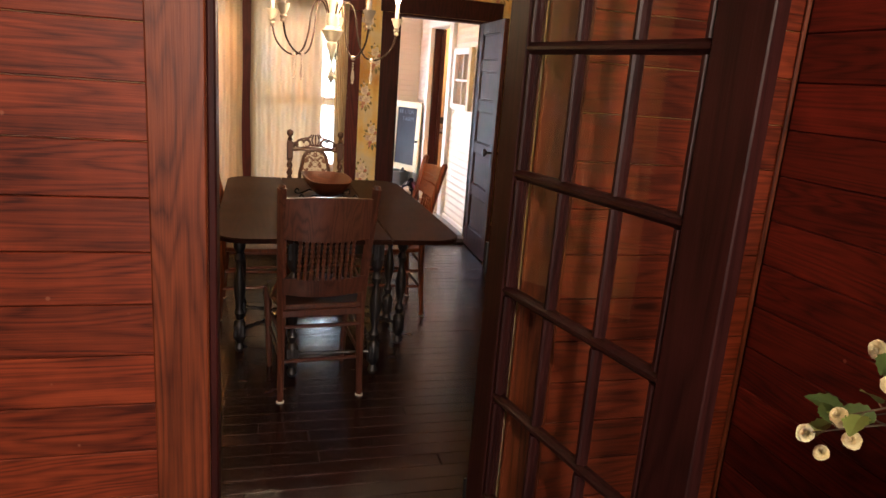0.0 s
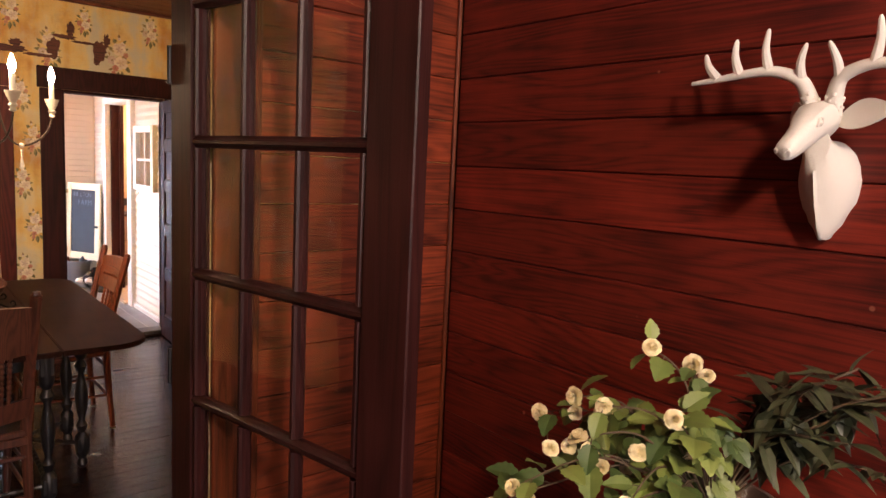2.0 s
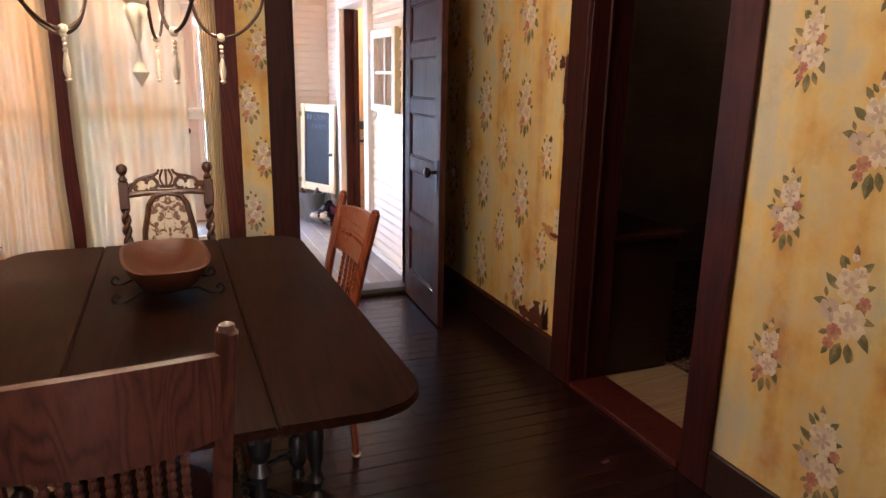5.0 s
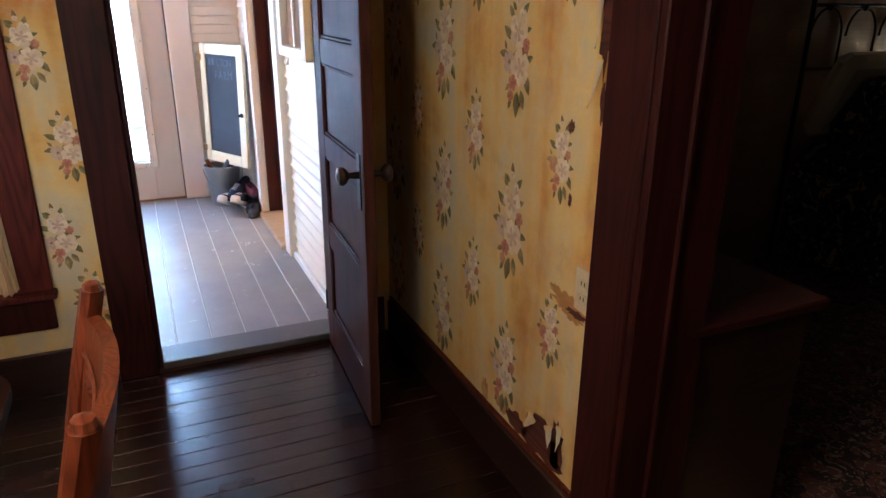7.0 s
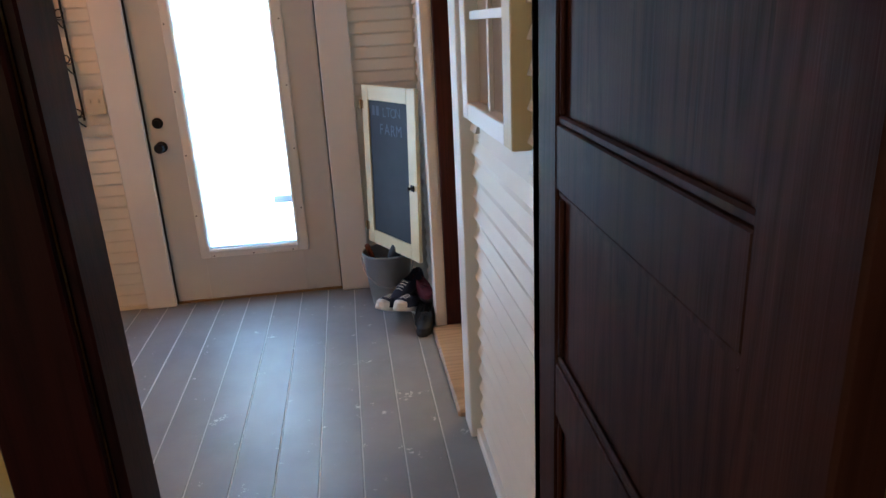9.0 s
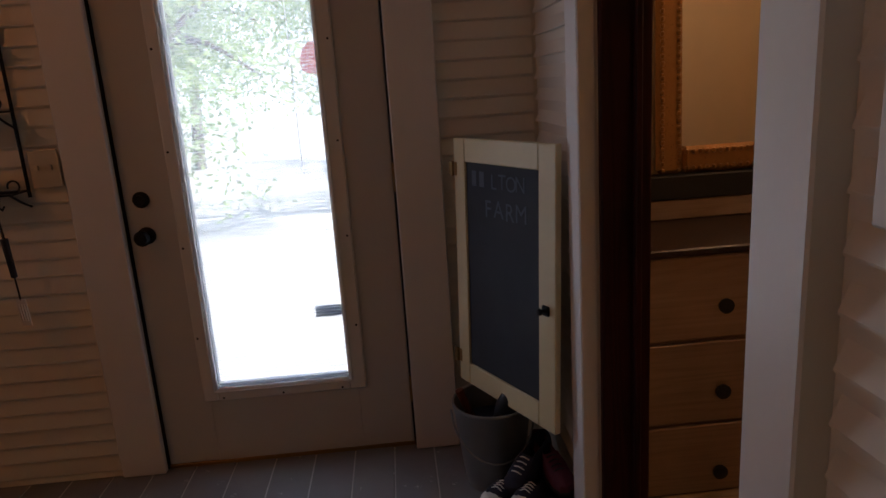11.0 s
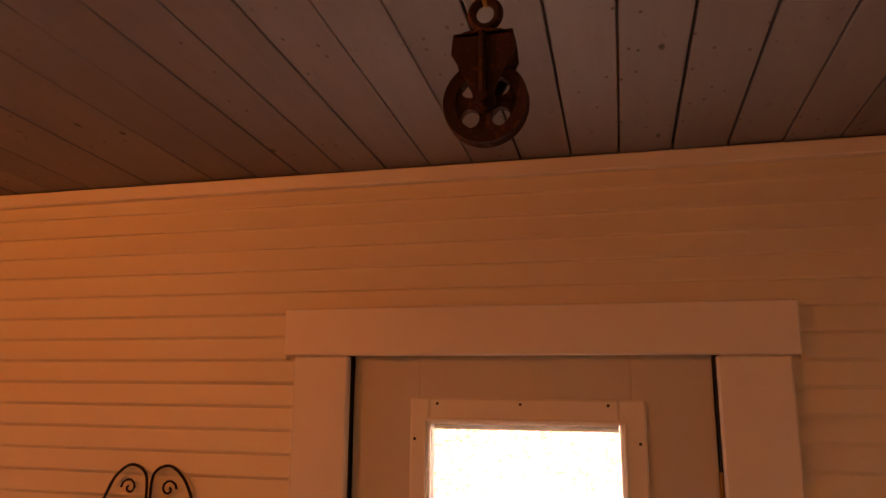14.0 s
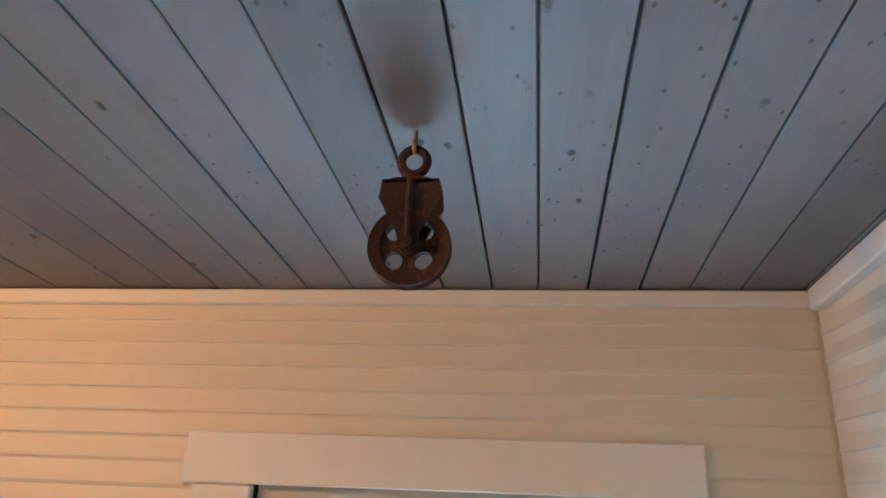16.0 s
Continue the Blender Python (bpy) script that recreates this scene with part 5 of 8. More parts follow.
def chandelier():
    root = thing("chandelier", pose(0.549, 4.190, ZC), "distressed cream candle chandelier with five lit bulbs and beads", "chandelier")
    z = -ZC
    bm = bmesh.new()
    col = ((0.0, 1.405), (0.010, 1.425), (0.020, 1.44), (0.022, 1.448), (0.012, 1.468), (0.006, 1.476), (0.004, 1.52), (0.010, 1.535), (0.016, 1.565), (0.026, 1.59), (0.030, 1.61), (0.024, 1.622), (0.034, 1.634), (0.052, 1.668), (0.058, 1.676), (0.040, 1.682), (0.030, 1.70), (0.036, 1.715), (0.030, 1.735), (0.028, 1.78), (0.026, 1.90), (0.030, 2.02), (0.040, 2.05), (0.038, 2.06), (0.046, 2.085), (0.030, 2.095), (0.014, 2.10), (0.010, 2.14))
    lathe(bm, [(r, h + z) for r, h in col], None, 18)
    part("column", bm, ANTIQUE, root, "turned cream column")
    bm = bmesh.new()
    for k in range(3):
        tube(bm, [(0.02 * math.cos(a) * (k % 2), 0.02 * math.cos(a) * ((k + 1) % 2), 2.15 + z + 0.05 * k + 0.03 * math.sin(a)) for a in [2 * math.pi * q / 10 for q in range(10)]], 0.003, 5, closed=True)
    tube(bm, [(0, 0, 2.27 + z), (0, 0, -0.03)], 0.004, 6)
    part("chain", bm, WIRE, root, "dark hanging chain")
    bm = bmesh.new()
    lathe(bm, ((0.0, -0.045), (0.03, -0.04), (0.055, -0.012), (0.06, 0.0)), None, 16)
    part("canopy", bm, WIRE, root)
    for k in range(5):
        a = radians(78 - 72 * k)
        c, s = math.cos(a), math.sin(a)

        def P(r, h):
            return (r * c, r * s, h + z)
        arm = part("arm", (lambda b: (tube(b, spline([P(0.03, 1.76), P(0.055, 1.815), P(0.095, 1.815), P(0.12, 1.76), P(0.135, 1.66), P(0.165, 1.575), P(0.215, 1.545), P(0.275, 1.565), P(0.325, 1.62), P(0.345, 1.69)], 6), 0.0048, 7), b)[-1])(bmesh.new()), WIRE, root, "curved bronze arm")
        bm = bmesh.new()
        blob(bm, 0.012, Matrix.Translation(P(0.215, 1.545)), 8, 6)
        part("arm_bead", bm, ANTIQUE, arm, "cream wooden bead")
        bm = bmesh.new()
        lathe(bm, [(r, h + z) for r, h in ((0.0, 1.68), (0.014, 1.688), (0.010, 1.70), (0.018, 1.71), (0.012, 1.72), (0.022, 1.74), (0.030, 1.762), (0.031, 1.768), (0.0, 1.769))], Matrix.Translation((0.345 * c, 0.345 * s, 0)), 12)
        part("candle_cup", bm, ANTIQUE, arm, "cream carved candle cup")
        bm = bmesh.new()
        lathe(bm, [(r, h + z) for r, h in ((0.011, 1.769), (0.0115, 1.835), (0.010, 1.842))], Matrix.Translation((0.345 * c, 0.345 * s, 0)), 12)
        part("candle_sleeve", bm, CAND, arm)
        bm = bmesh.new()
        lathe(bm, [(r, h + z) for r, h in ((0.006, 1.842), (0.012, 1.855), (0.0155, 1.872), (0.012, 1.893), (0.005, 1.912), (0.0, 1.922))], Matrix.Translation((0.345 * c, 0.345 * s, 0)), 10)
        part("bulb", bm, BULB, arm, "lit candle bulb").visible_shadow = False
        lamp("chandelier_light", "POINT", Matrix.Translation((0.549 + 0.345 * c, 4.190 + 0.345 * s, 1.882)), CANDLE_LIGHT, (1.0, 0.72, 0.40), 0.014)
        bm = bmesh.new()
        for h, r in ((1.520, 0.006), (1.508, 0.005), (1.496, 0.006)):
            blob(bm, r, Matrix.Translation(P(0.215, h)), 8, 6)
        lathe(bm, [(r, h + z) for r, h in ((0.003, 1.49), (0.006, 1.478), (0.010, 1.452), (0.007, 1.436), (0.004, 1.43), (0.008, 1.424), (0.0, 1.418))], Matrix.Translation((0.215 * c, 0.215 * s, 0)), 8)
        part("bead_drop", bm, ANTIQUE, arm, "cream wooden bead drop")
        # the small upper tier of scrolls and beads
        bm = bmesh.new()
        tube(bm, spline([P(0.012, 2.11), P(0.04, 2.125), P(0.075, 2.15), P(0.10, 2.175), P(0.112, 2.160), P(0.105, 2.148)], 5), 0.004, 6)
        part("upper_scroll", bm, WIRE, root)
        bm = bmesh.new()
        for h, r in ((2.135, 0.006), (2.122, 0.007)):
            blob(bm, r, Matrix.Translation(P(0.095, h)), 8, 6)
        lathe(bm, [(r, h + z) for r, h in ((0.004, 2.115), (0.010, 2.09), (0.008, 2.06), (0.005, 2.055), (0.009, 2.045), (0.0, 2.036))], Matrix.Translation((0.095 * c, 0.095 * s, 0)), 8)
        part("upper_bead_drop", bm, ANTIQUE, root)


def curtained_window(name, x0, x1, gather):
    """Two sashes with sheer curtains before them."""
    root = thing(name, Matrix.Translation((x0, YB, 0.43)), "double-hung window behind cream sheer curtains", "window", kind="structure")
    W, H = x1 - x0, 1.54
    for nm, z0, z1, y in (("lower_sash", 0.0, 0.80, 0.030), ("upper_sash", 0.77, H, 0.062)):
        bm = bmesh.new()
        for bx in ((0, 0.045, z0, z1), (W - 0.045, W, z0, z1), (0.045, W - 0.045, z0, z0 + 0.05), (0.045, W - 0.045, z1 - 0.045, z1)):
            box(bm, bx[0], bx[1], y, y + 0.030, bx[2], bx[3], 0.003)
        s = part(nm, bm, WHITE_T, root, "white painted sash", smooth=False)
        bm = bmesh.new()
        box(bm, 0.04, W - 0.04, y + 0.013, y + 0.017, z0 + 0.045, z1 - 0.04)
        part("pane", bm, GLASS, s, "clear glass pane", smooth=False).visible_shadow = False
    for side, (c0, c1) in zip((0, 1), gather):
        bm = bmesh.new()
        n, rows = 90, 12
        grid = []
        for r in range(rows + 1):
            t = r / rows
            line = []
            for k in range(n + 1):
                u = k / n
                x = c0 + (c1 - c0) * u
                y = -0.050 + 0.013 * math.sin(u * 46 + 2.0 * math.sin(3.1 * u + side) + 0.6 * t) * (0.55 + 0.45 * t) + 0.006 * math.sin(u * 17 + side * 2)
                line.append(bm.verts.new((x + 0.008 * math.sin(9 * t + u * 5) * t, y - 0.012 * t, 1.60 - 1.58 * t - 0.010 * t * math.sin(11 * u))))
            grid.append(line)
        for r in range(rows):
            for k in range(n):
                bm.faces.new((grid[r][k], grid[r][k + 1], grid[r + 1][k + 1], grid[r + 1][k]))
        ob = part("sheer_curtain", bm, SHEER, None, smooth=True, m=Matrix.Translation((x0, YB, 0.43)))
        tagged(ob, "long cream sheer curtain hanging over the window", "curtain", "sheer curtains")
    bm = bmesh.new()
    tube(bm, [(x0 - 0.02, YB - 0.045, 2.035), (x1 + 0.02, YB - 0.045, 2.035)], 0.007, 8)
    for x in (x0 - 0.02, x1 + 0.02):
        tube(bm, [(x, YB - 0.045, 2.035), (x, YB - 0.026, 2.035)], 0.006, 6)
    tagged(part("curtain_rod", bm, IRON), "thin dark curtain rod above the window", "curtain rod")


def petals(bm, cx, cy, r, n, rnd, mat, z=0.0):
    """A printed blossom of overlapping petals, flat in x and y."""
    a0 = rnd.random() * 6.3
    for k in range(n):
        a = a0 + 2 * math.pi * k / n
        c, s_ = math.cos(a), math.sin(a)
        shape = ((0.10, 0.05), (0.35, 0.30), (0.68, 0.44), (0.94, 0.34), (1.0 - 0.12 * rnd.random(), 0.05), (0.97, -0.30), (0.70, -0.45), (0.36, -0.28), (0.10, -0.05))
        for scale, lift, m_ in ((1.0, 0.0, mat), (0.58, 0.00006, 4 if mat == 0 else mat)):
            f_ = bm.faces.new([bm.verts.new((cx + r * scale * (u * c - v * s_ * (1 if scale == 1 else 0.6)) * (1 + 0.10 * rnd.random()), cy + r * scale * (u * s_ + v * c * (1 if scale == 1 else 0.6)) * (1 + 0.10 * rnd.random()), z + 0.00012 * k + lift)) for u, v in shape])
            f_.material_index = m_


def leaf_print(bm, cx, cy, length, ang, mat, z):
    c, s = math.cos(ang), math.sin(ang)
    for side in (1, -1):
        pts = ((0, 0), (0.22, 0.17 * side), (0.50, 0.235 * side), (0.80, 0.125 * side), (1, 0), (0.5, 0.0))
        bm.faces.new([bm.verts.new((cx + length * (u * c - v * s), cy + length * (u * s + v * c), z)) for u, v in pts]).material_index = mat


def flower_print(size, seed):
    """One printed spray: blossoms in the middle, leaves round and below."""
    rnd = random.Random(seed)
    bm = bmesh.new()
    h = 0.135 * size
    for k, (x, y, ang, ln, mat) in enumerate(((-0.030, 0.30, 150, 44, 2), (-0.024, 0.66, 115, 34, 2), (0.024, 0.72, 55, 34, 2), (0.002, 0.92, 95, 30, 3), (-0.050, 0.02, 185, 38, 2), (-0.062, 0.10, 120, 22, 3), (0.046, -0.08, 10, 34, 2),
                                              (0.050, -0.26, -60, 48, 2), (0.008, -0.62, -95, 56, 2), (0.030, -0.58, -72, 42, 2), (-0.006, 0.12, -105, 46, 2), (0.034, 0.30, -70, 48, 3), (0.040, 0.46, 20, 26, 2), (-0.034, -0.50, -150, 26, 3), (-0.012, 0.80, 140, 24, 2), (-0.026, -0.78, -110, 26, 2))):
        leaf_print(bm, x * 0.78 * size, y * 0.92 * h, ln * 0.00112 * size, radians(ang + rnd.uniform(-12, 12)), mat, 0.00008 * k)
    for k, (x, y, r, mat) in enumerate(((-0.034, -0.10, 27, 1 if size < 0.85 else 4), (0.020, 0.62, 20, 0), (0.004, 0.40, 37, 0), (0.016, -0.18, 40, 0), (0.0, 0.88, 9, 0), (-0.014, -0.44, 19, 1), (-0.022, -0.66, 14, 1), (0.042, 0.20, 15, 1), (-0.016, 0.58, 12, 0))):
        petals(bm, x * size, y * h, r * 0.001 * size, 5, rnd, mat, 0.0016 + 0.0007 * k)
        petals(bm, x * size, y * h, r * 0.00022 * size, 4, rnd, 4 if mat == 0 else 3, 0.0022 + 0.0007 * k)
    bmesh.ops.scale(bm, vec=(1, 1, 0.25), verts=bm.verts)
    me = mesh_of("flower_print", bm)
    for mt in (PRINT_W, PRINT_P, PRINT_G, PRINT_B, PRINT_L):
        me.materials.append(mt)
    return me


def ragged(bm, cx, cy, w, h, rnd, n=26, mat=0):
    pts = []
    for k in range(n):
        a = 2 * math.pi * k / n
        q = rnd.uniform(0.62, 1.08)
        pts.append(bm.verts.new((cx + w * q * math.cos(a), cy + h * q * math.sin(a), 0)))
    bm.faces.new(pts).material_index = mat


def paper_prints():
    prints = [flower_print(1.28, 3), flower_print(1.18, 8), flower_print(0.80, 5), flower_print(0.92, 11)]

    def put(parent, me, m):
        ob = new("flower_print", me)
        ob.parent = parent
        ob.matrix_basis = m
    # on the long papered wall (u runs towards -y)
    side = Matrix(((0, 0, -1, XR - 0.0012), (-1, 0, 0, 0), (0, 1, 0, 0), (0, 0, 0, 1)))
    back = Matrix(((1, 0, 0, 0), (0, 0, -1, YB - 0.0012), (0, 1, 0, 0), (0, 0, 0, 1)))
    west = Matrix(((0, 0, 1, -1.599), (1, 0, 0, 0), (0, 1, 0, 0), (0, 0, 0, 1)))
    for base, u0, u1, frame_, off in ((wall_papered, -6.36, -4.90, side, -5.30), (wall_papered, -3.76, -2.3, side, -5.30), (wall_back, -1.5, 2.30, back, 1.250), (wall_dining_west, 2.4, 6.3, west, 0.0)):
        k0, k1 = int((u0 - off) / 0.24) - 2, int((u1 - off) / 0.24) + 2
        for k in range(k0, k1):
            u = off + 0.24 * k
            if not u0 + 0.05 < u < u1 - 0.02:
                continue
            for j in range(-1, 7):
                big = k % 2 == 0
                zc = (0.357 if big else 0.118) + 0.4768 * j
                if base is wall_back:
                    hole = (-0.76 < u < 1.03 and 0.27 < zc < 2.16) or (1.15 < u < 2.24 and zc < 2.17)
                    if hole:
                        continue
                if not 0.26 < zc < ZC - 0.12:
                    continue
                me = prints[0 if (k // 2 + j) % 2 else 1] if big else prints[2 if k % 4 == 1 else 3]
                put(base, me, frame_ @ pose(u, zc, 0, 0, 0, (k * 37 + j * 11) % 9 - 4))
    # narrow strip between window and door
    for zc in (0.36, 0.62, 0.95, 1.28, 1.60, 1.92):
        put(wall_back, prints[3], back @ pose(1.135 if zc in (0.36, 0.95, 1.6) else 1.06, zc, 0, 0, 0, 5))
    rnd = random.Random(4)
    for nm, parent, base, spots in (("torn_patch", wall_papered, side, ((-5.06, 0.245, 0.13, 0.075), (-5.20, 0.215, 0.07, 0.04), (-4.985, 0.27, 0.035, 0.10), (-4.915, 1.42, 0.022, 0.16), (-4.95, 1.52, 0.03, 0.05), (-4.905, 1.235, 0.013, 0.05), (-5.02, 1.165, 0.016, 0.018), (-5.005, 0.985, 0.009, 0.020), (-4.94, 0.70, 0.05, 0.012))),
                                    ("torn_patch", wall_back, back, ((0.98, 2.245, 0.15, 0.030), (1.04, 2.29, 0.05, 0.035), (1.20, 2.22, 0.13, 0.014), (1.28, 2.29, 0.05, 0.085), (1.35, 2.375, 0.09, 0.020), (1.395, 2.43, 0.030, 0.070), (1.50, 2.35, 0.10, 0.012), (1.60, 2.30, 0.055, 0.085), (1.645, 2.385, 0.028, 0.060), (1.575, 2.23, 0.025, 0.05)))):
        for u, v, w, h in spots:
            bm = bmesh.new()
            ragged(bm, 0, 0, w, h, rnd)
            part(nm, bm, TORN, parent, "bare brown board where the paper is torn", smooth=False, m=base @ pose(u, v, 0.0018))


def paper_stains():
    """Loose paper edges that curl off the wall beside the tears, and rust-brown water marks."""
    rnd = random.Random(31)
    for y, z, w, h in ((4.985, 0.715, 0.085, 0.030), (4.955, 0.690, 0.050, 0.022), (5.045, 0.735, 0.030, 0.012), (5.30, 0.225, 0.050, 0.030), (5.42, 0.215, 0.030, 0.045)):
        bm = bmesh.new()
        ragged(bm, 0, 0, w, h, rnd, 34)
        part("water_mark", bm, STAIN, wall_papered, "rust-brown water mark on the paper", smooth=False, m=Matrix(((0, 0, -1, XR - 0.0010), (-1, 0, 0, y), (0, 1, 0, z), (0, 0, 0, 1))))
    for y, z, ln, wd, lean in ((4.945, 1.50, 0.150, 0.030, 8), (4.925, 1.33, 0.110, 0.020, -6), (5.03, 0.315, 0.060, 0.050, 30), (5.11, 0.300, 0.050, 0.045, -24), (4.975, 0.345, 0.070, 0.030, 12)):
        bm = bmesh.new()
        rows = []
        for k in range(9):
            t = k / 8
            half = wd * (1 - t) ** 0.6 * (1 + rnd.uniform(-0.18, 0.18)) / 2
            out = 0.003 + 0.016 * t * t
            rows.append([bm.verts.new((-half, -ln * t, out)), bm.verts.new((half, -ln * t, out + 0.004 * t)), bm.verts.new((half, -ln * t, out + 0.004 * t + 0.0006)), bm.verts.new((-half, -ln * t, out + 0.0006))])
        for a, b in zip(rows, rows[1:]):
            for k in range(4):
                bm.faces.new((a[k], a[(k + 1) % 4], b[(k + 1) % 4], b[k]))
        part("paper_flap", bm, PAPER, wall_papered, "curled loose flap of torn wallpaper", smooth=False, m=Matrix(((0, 0, -1, XR - 0.0015), (-1, 0, 0, y), (0, 1, 0, z), (0, 0, 0, 1))) @ pose(0, 0, 0, 0, 0, lean))


def outlet():
    root = thing("wall_outlet", Matrix.Translation((XR - 0.001, 4.915, 0.775)) @ pose(0, 0, 0, 0, 0, -90), "cream electrical outlet on the papered wall", "outlet")
    bm = bmesh.new()
    box(bm, -0.036, 0.036, -0.006, 0, -0.058, 0.058, 0.003)
    part("plate", bm, PLATE, root, smooth=False)
    for z in (-0.02, 0.02):
        bm = bmesh.new()
        box(bm, -0.016, 0.016, -0.008, -0.006, z - 0.013, z + 0.013, 0.003)
        box(bm, -0.008, -0.005, -0.0085, -0.0079, z - 0.005, z + 0.006, mat=1)
        box(bm, 0.005, 0.008, -0.0085, -0.0079, z - 0.005, z + 0.006, mat=1)
        part("socket", bm, [PLATE, IRON], root, smooth=False)


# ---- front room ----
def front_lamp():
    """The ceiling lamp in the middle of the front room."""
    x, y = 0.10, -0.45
    root = thing("unseen_ceiling_lamp", pose(x, y, ZC), "ceiling lamp with a frosted glass bowl and brass rim", "lamp")
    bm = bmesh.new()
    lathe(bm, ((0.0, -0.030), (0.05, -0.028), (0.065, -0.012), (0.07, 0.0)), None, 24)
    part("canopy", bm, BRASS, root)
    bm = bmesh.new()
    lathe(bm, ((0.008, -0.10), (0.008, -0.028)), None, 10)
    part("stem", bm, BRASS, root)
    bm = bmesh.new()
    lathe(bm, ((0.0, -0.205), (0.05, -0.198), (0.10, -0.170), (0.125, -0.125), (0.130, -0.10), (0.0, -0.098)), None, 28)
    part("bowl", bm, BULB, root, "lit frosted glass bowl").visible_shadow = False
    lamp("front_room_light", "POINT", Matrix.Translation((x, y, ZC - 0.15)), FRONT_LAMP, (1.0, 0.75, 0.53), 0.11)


def loft(bm, rings):
    """Skins rings of equal count and closes both ends."""
    n = len(rings[0])
    for a, b in zip(rings, rings[1:]):
        for k in range(n):
            bm.faces.new((a[k], a[(k + 1) % n], b[(k + 1) % n], b[k]))
    bm.faces.new(rings[0]), bm.faces.new(rings[-1])


def stag_head():
    """A white moulded stag head on the wall, looking out along -x over a shield-shaped neck."""
    bm = bmesh.new()
    rnd = random.Random(12)
    cy, cz, n = 1.028, 1.535, 40
    # the neck: a shield with a pointed foot, its edge cut rough like hair
    rings = []
    for x, k, lift in ((1.634, 0.98, 0.0), (1.620, 1.02, 0.0), (1.603, 1.0, 0.002), (1.588, 0.91, 0.008), (1.574, 0.79, 0.018), (1.561, 0.66, 0.032), (1.550, 0.54, 0.050), (1.540, 0.44, 0.068)):
        ring = []
        for q in range(n):
            t = 2 * math.pi * q / n
            c, s = math.cos(t), math.sin(t)
            w = 0.049 * (1.0 if s > 0 else (1.0 - 0.55 * (-s) ** 1.6))
            h = 0.080 if s > 0 else 0.102
            rough = 1.0 + (rnd.uniform(-0.030, 0.030) if k > 0.7 and s < 0.35 else rnd.uniform(-0.008, 0.008))
            ridge = 0.004 * max(0.0, 1 - abs(c) / 0.35) * max(0.0, -s)
            ring.append(bm.verts.new((x - ridge, cy + w * k * c * rough, cz + lift + h * k * s * rough)))
        rings.append(ring)
    loft(bm, rings)
    # the head, from the nape to the nose
    secs = (((1.586, 1.028, 1.640), 0.020, 0.026), ((1.568, 1.028, 1.646), 0.033, 0.036), ((1.545, 1.029, 1.652), 0.039, 0.041), ((1.524, 1.031, 1.648), 0.0385, 0.040), ((1.505, 1.034, 1.634), 0.032, 0.036), ((1.487, 1.038, 1.617), 0.0290, 0.033), ((1.470, 1.042, 1.602), 0.0250, 0.029), ((1.455, 1.046, 1.590), 0.0235, 0.026), ((1.443, 1.049, 1.582), 0.0230, 0.023), ((1.434, 1.051, 1.577), 0.0185, 0.0175), ((1.430, 1.052, 1.575), 0.0080, 0.0080))
    pivot = Vector((1.562, 1.028, 1.640))
    secs = [(pivot + (Vector(c0) - pivot) * 0.84, w * 0.80, h * 0.82) for c0, w, h in secs]
    rings = []
    for i, (c0, w, h) in enumerate(secs):
        a, b = Vector(secs[max(i - 1, 0)][0]), Vector(secs[min(i + 1, len(secs) - 1)][0])
        d = (b - a).normalized()
        side = d.cross(Vector((0, 0, 1))).normalized()
        up = side.cross(d)
        ring = []
        for q in range(24):
            t = 2 * math.pi * q / 24
            c, s = math.cos(t), math.sin(t)
            wide = 1.0 - 0.30 * max(0.0, -s)
            brow = 0.006 * math.exp(-((abs(c) - 0.78) / 0.16) ** 2) * max(0.0, s) if 2 <= i <= 4 else 0.0
            socket = -0.005 * math.exp(-((abs(c) - 0.97) / 0.10) ** 2) if i == 4 else 0.0
            ring.append(bm.verts.new(Vector(c0) + side * ((w + brow + socket) * wide * math.copysign(abs(c) ** 0.85, c)) + up * ((h + brow) * math.copysign(abs(s) ** 0.9, s))))
        rings.append(ring)
    loft(bm, rings)
    fwd = (Vector(secs[9][0]) - Vector(secs[4][0])).normalized()
    side = fwd.cross(Vector((0, 0, 1))).normalized()
    up = side.cross(fwd)
    mouth = Vector(secs[8][0]) - up * 0.008
    tube(bm, spline([mouth - side * 0.0145 - fwd * 0.014, mouth - side * 0.012 + fwd * 0.003, mouth + fwd * 0.0095 - up * 0.001, mouth + side * 0.012 + fwd * 0.003, mouth + side * 0.0145 - fwd * 0.014], 5), 0.0034, 6)
    for s in (-1, 1):
        def at(x, off, z):
            return Vector((x, 1.029 + s * off, z))
        # ear: a cupped blade with thickness
        root_, tip = at(1.566, 0.024, 1.648), at(1.625, 0.085, 1.672) if s > 0 else at(1.535, 0.116, 1.664)
        d = tip - root_
        across = Vector((0.25, 0, 1)).normalized()
        out = d.cross(across).normalized() * (-1 if s > 0 else 1)
        if out.x > 0:
            out = -out
        front, back = [], []
        for i in range(11):
            t = i / 10
            w = 0.004 + 0.0215 * math.sin(math.pi * min(1.0, 0.08 + 0.92 * t) ** 1.15) ** 0.8 if t < 0.99 else 0.001
            row_f, row_b = [], []
            for j in range(-3, 4):
                v = j / 3
                p = root_ + d * t + across * (w * v) + out * (0.010 * v * v * math.sin(math.pi * t))
                row_f.append(bm.verts.new(p + out * 0.0015))
                row_b.append(bm.verts.new(p - out * (0.0025 + 0.004 * (1 - v * v) * (1 - t))))
            front.append(row_f), back.append(row_b)
        loft(bm, [f_ + b_[::-1] for f_, b_ in zip(front, back)])
        eye = Vector(secs[4][0]) + side * (s * 0.0225) + up * 0.008
        blob(bm, 0.0062, Matrix.Translation(eye), 10, 8)
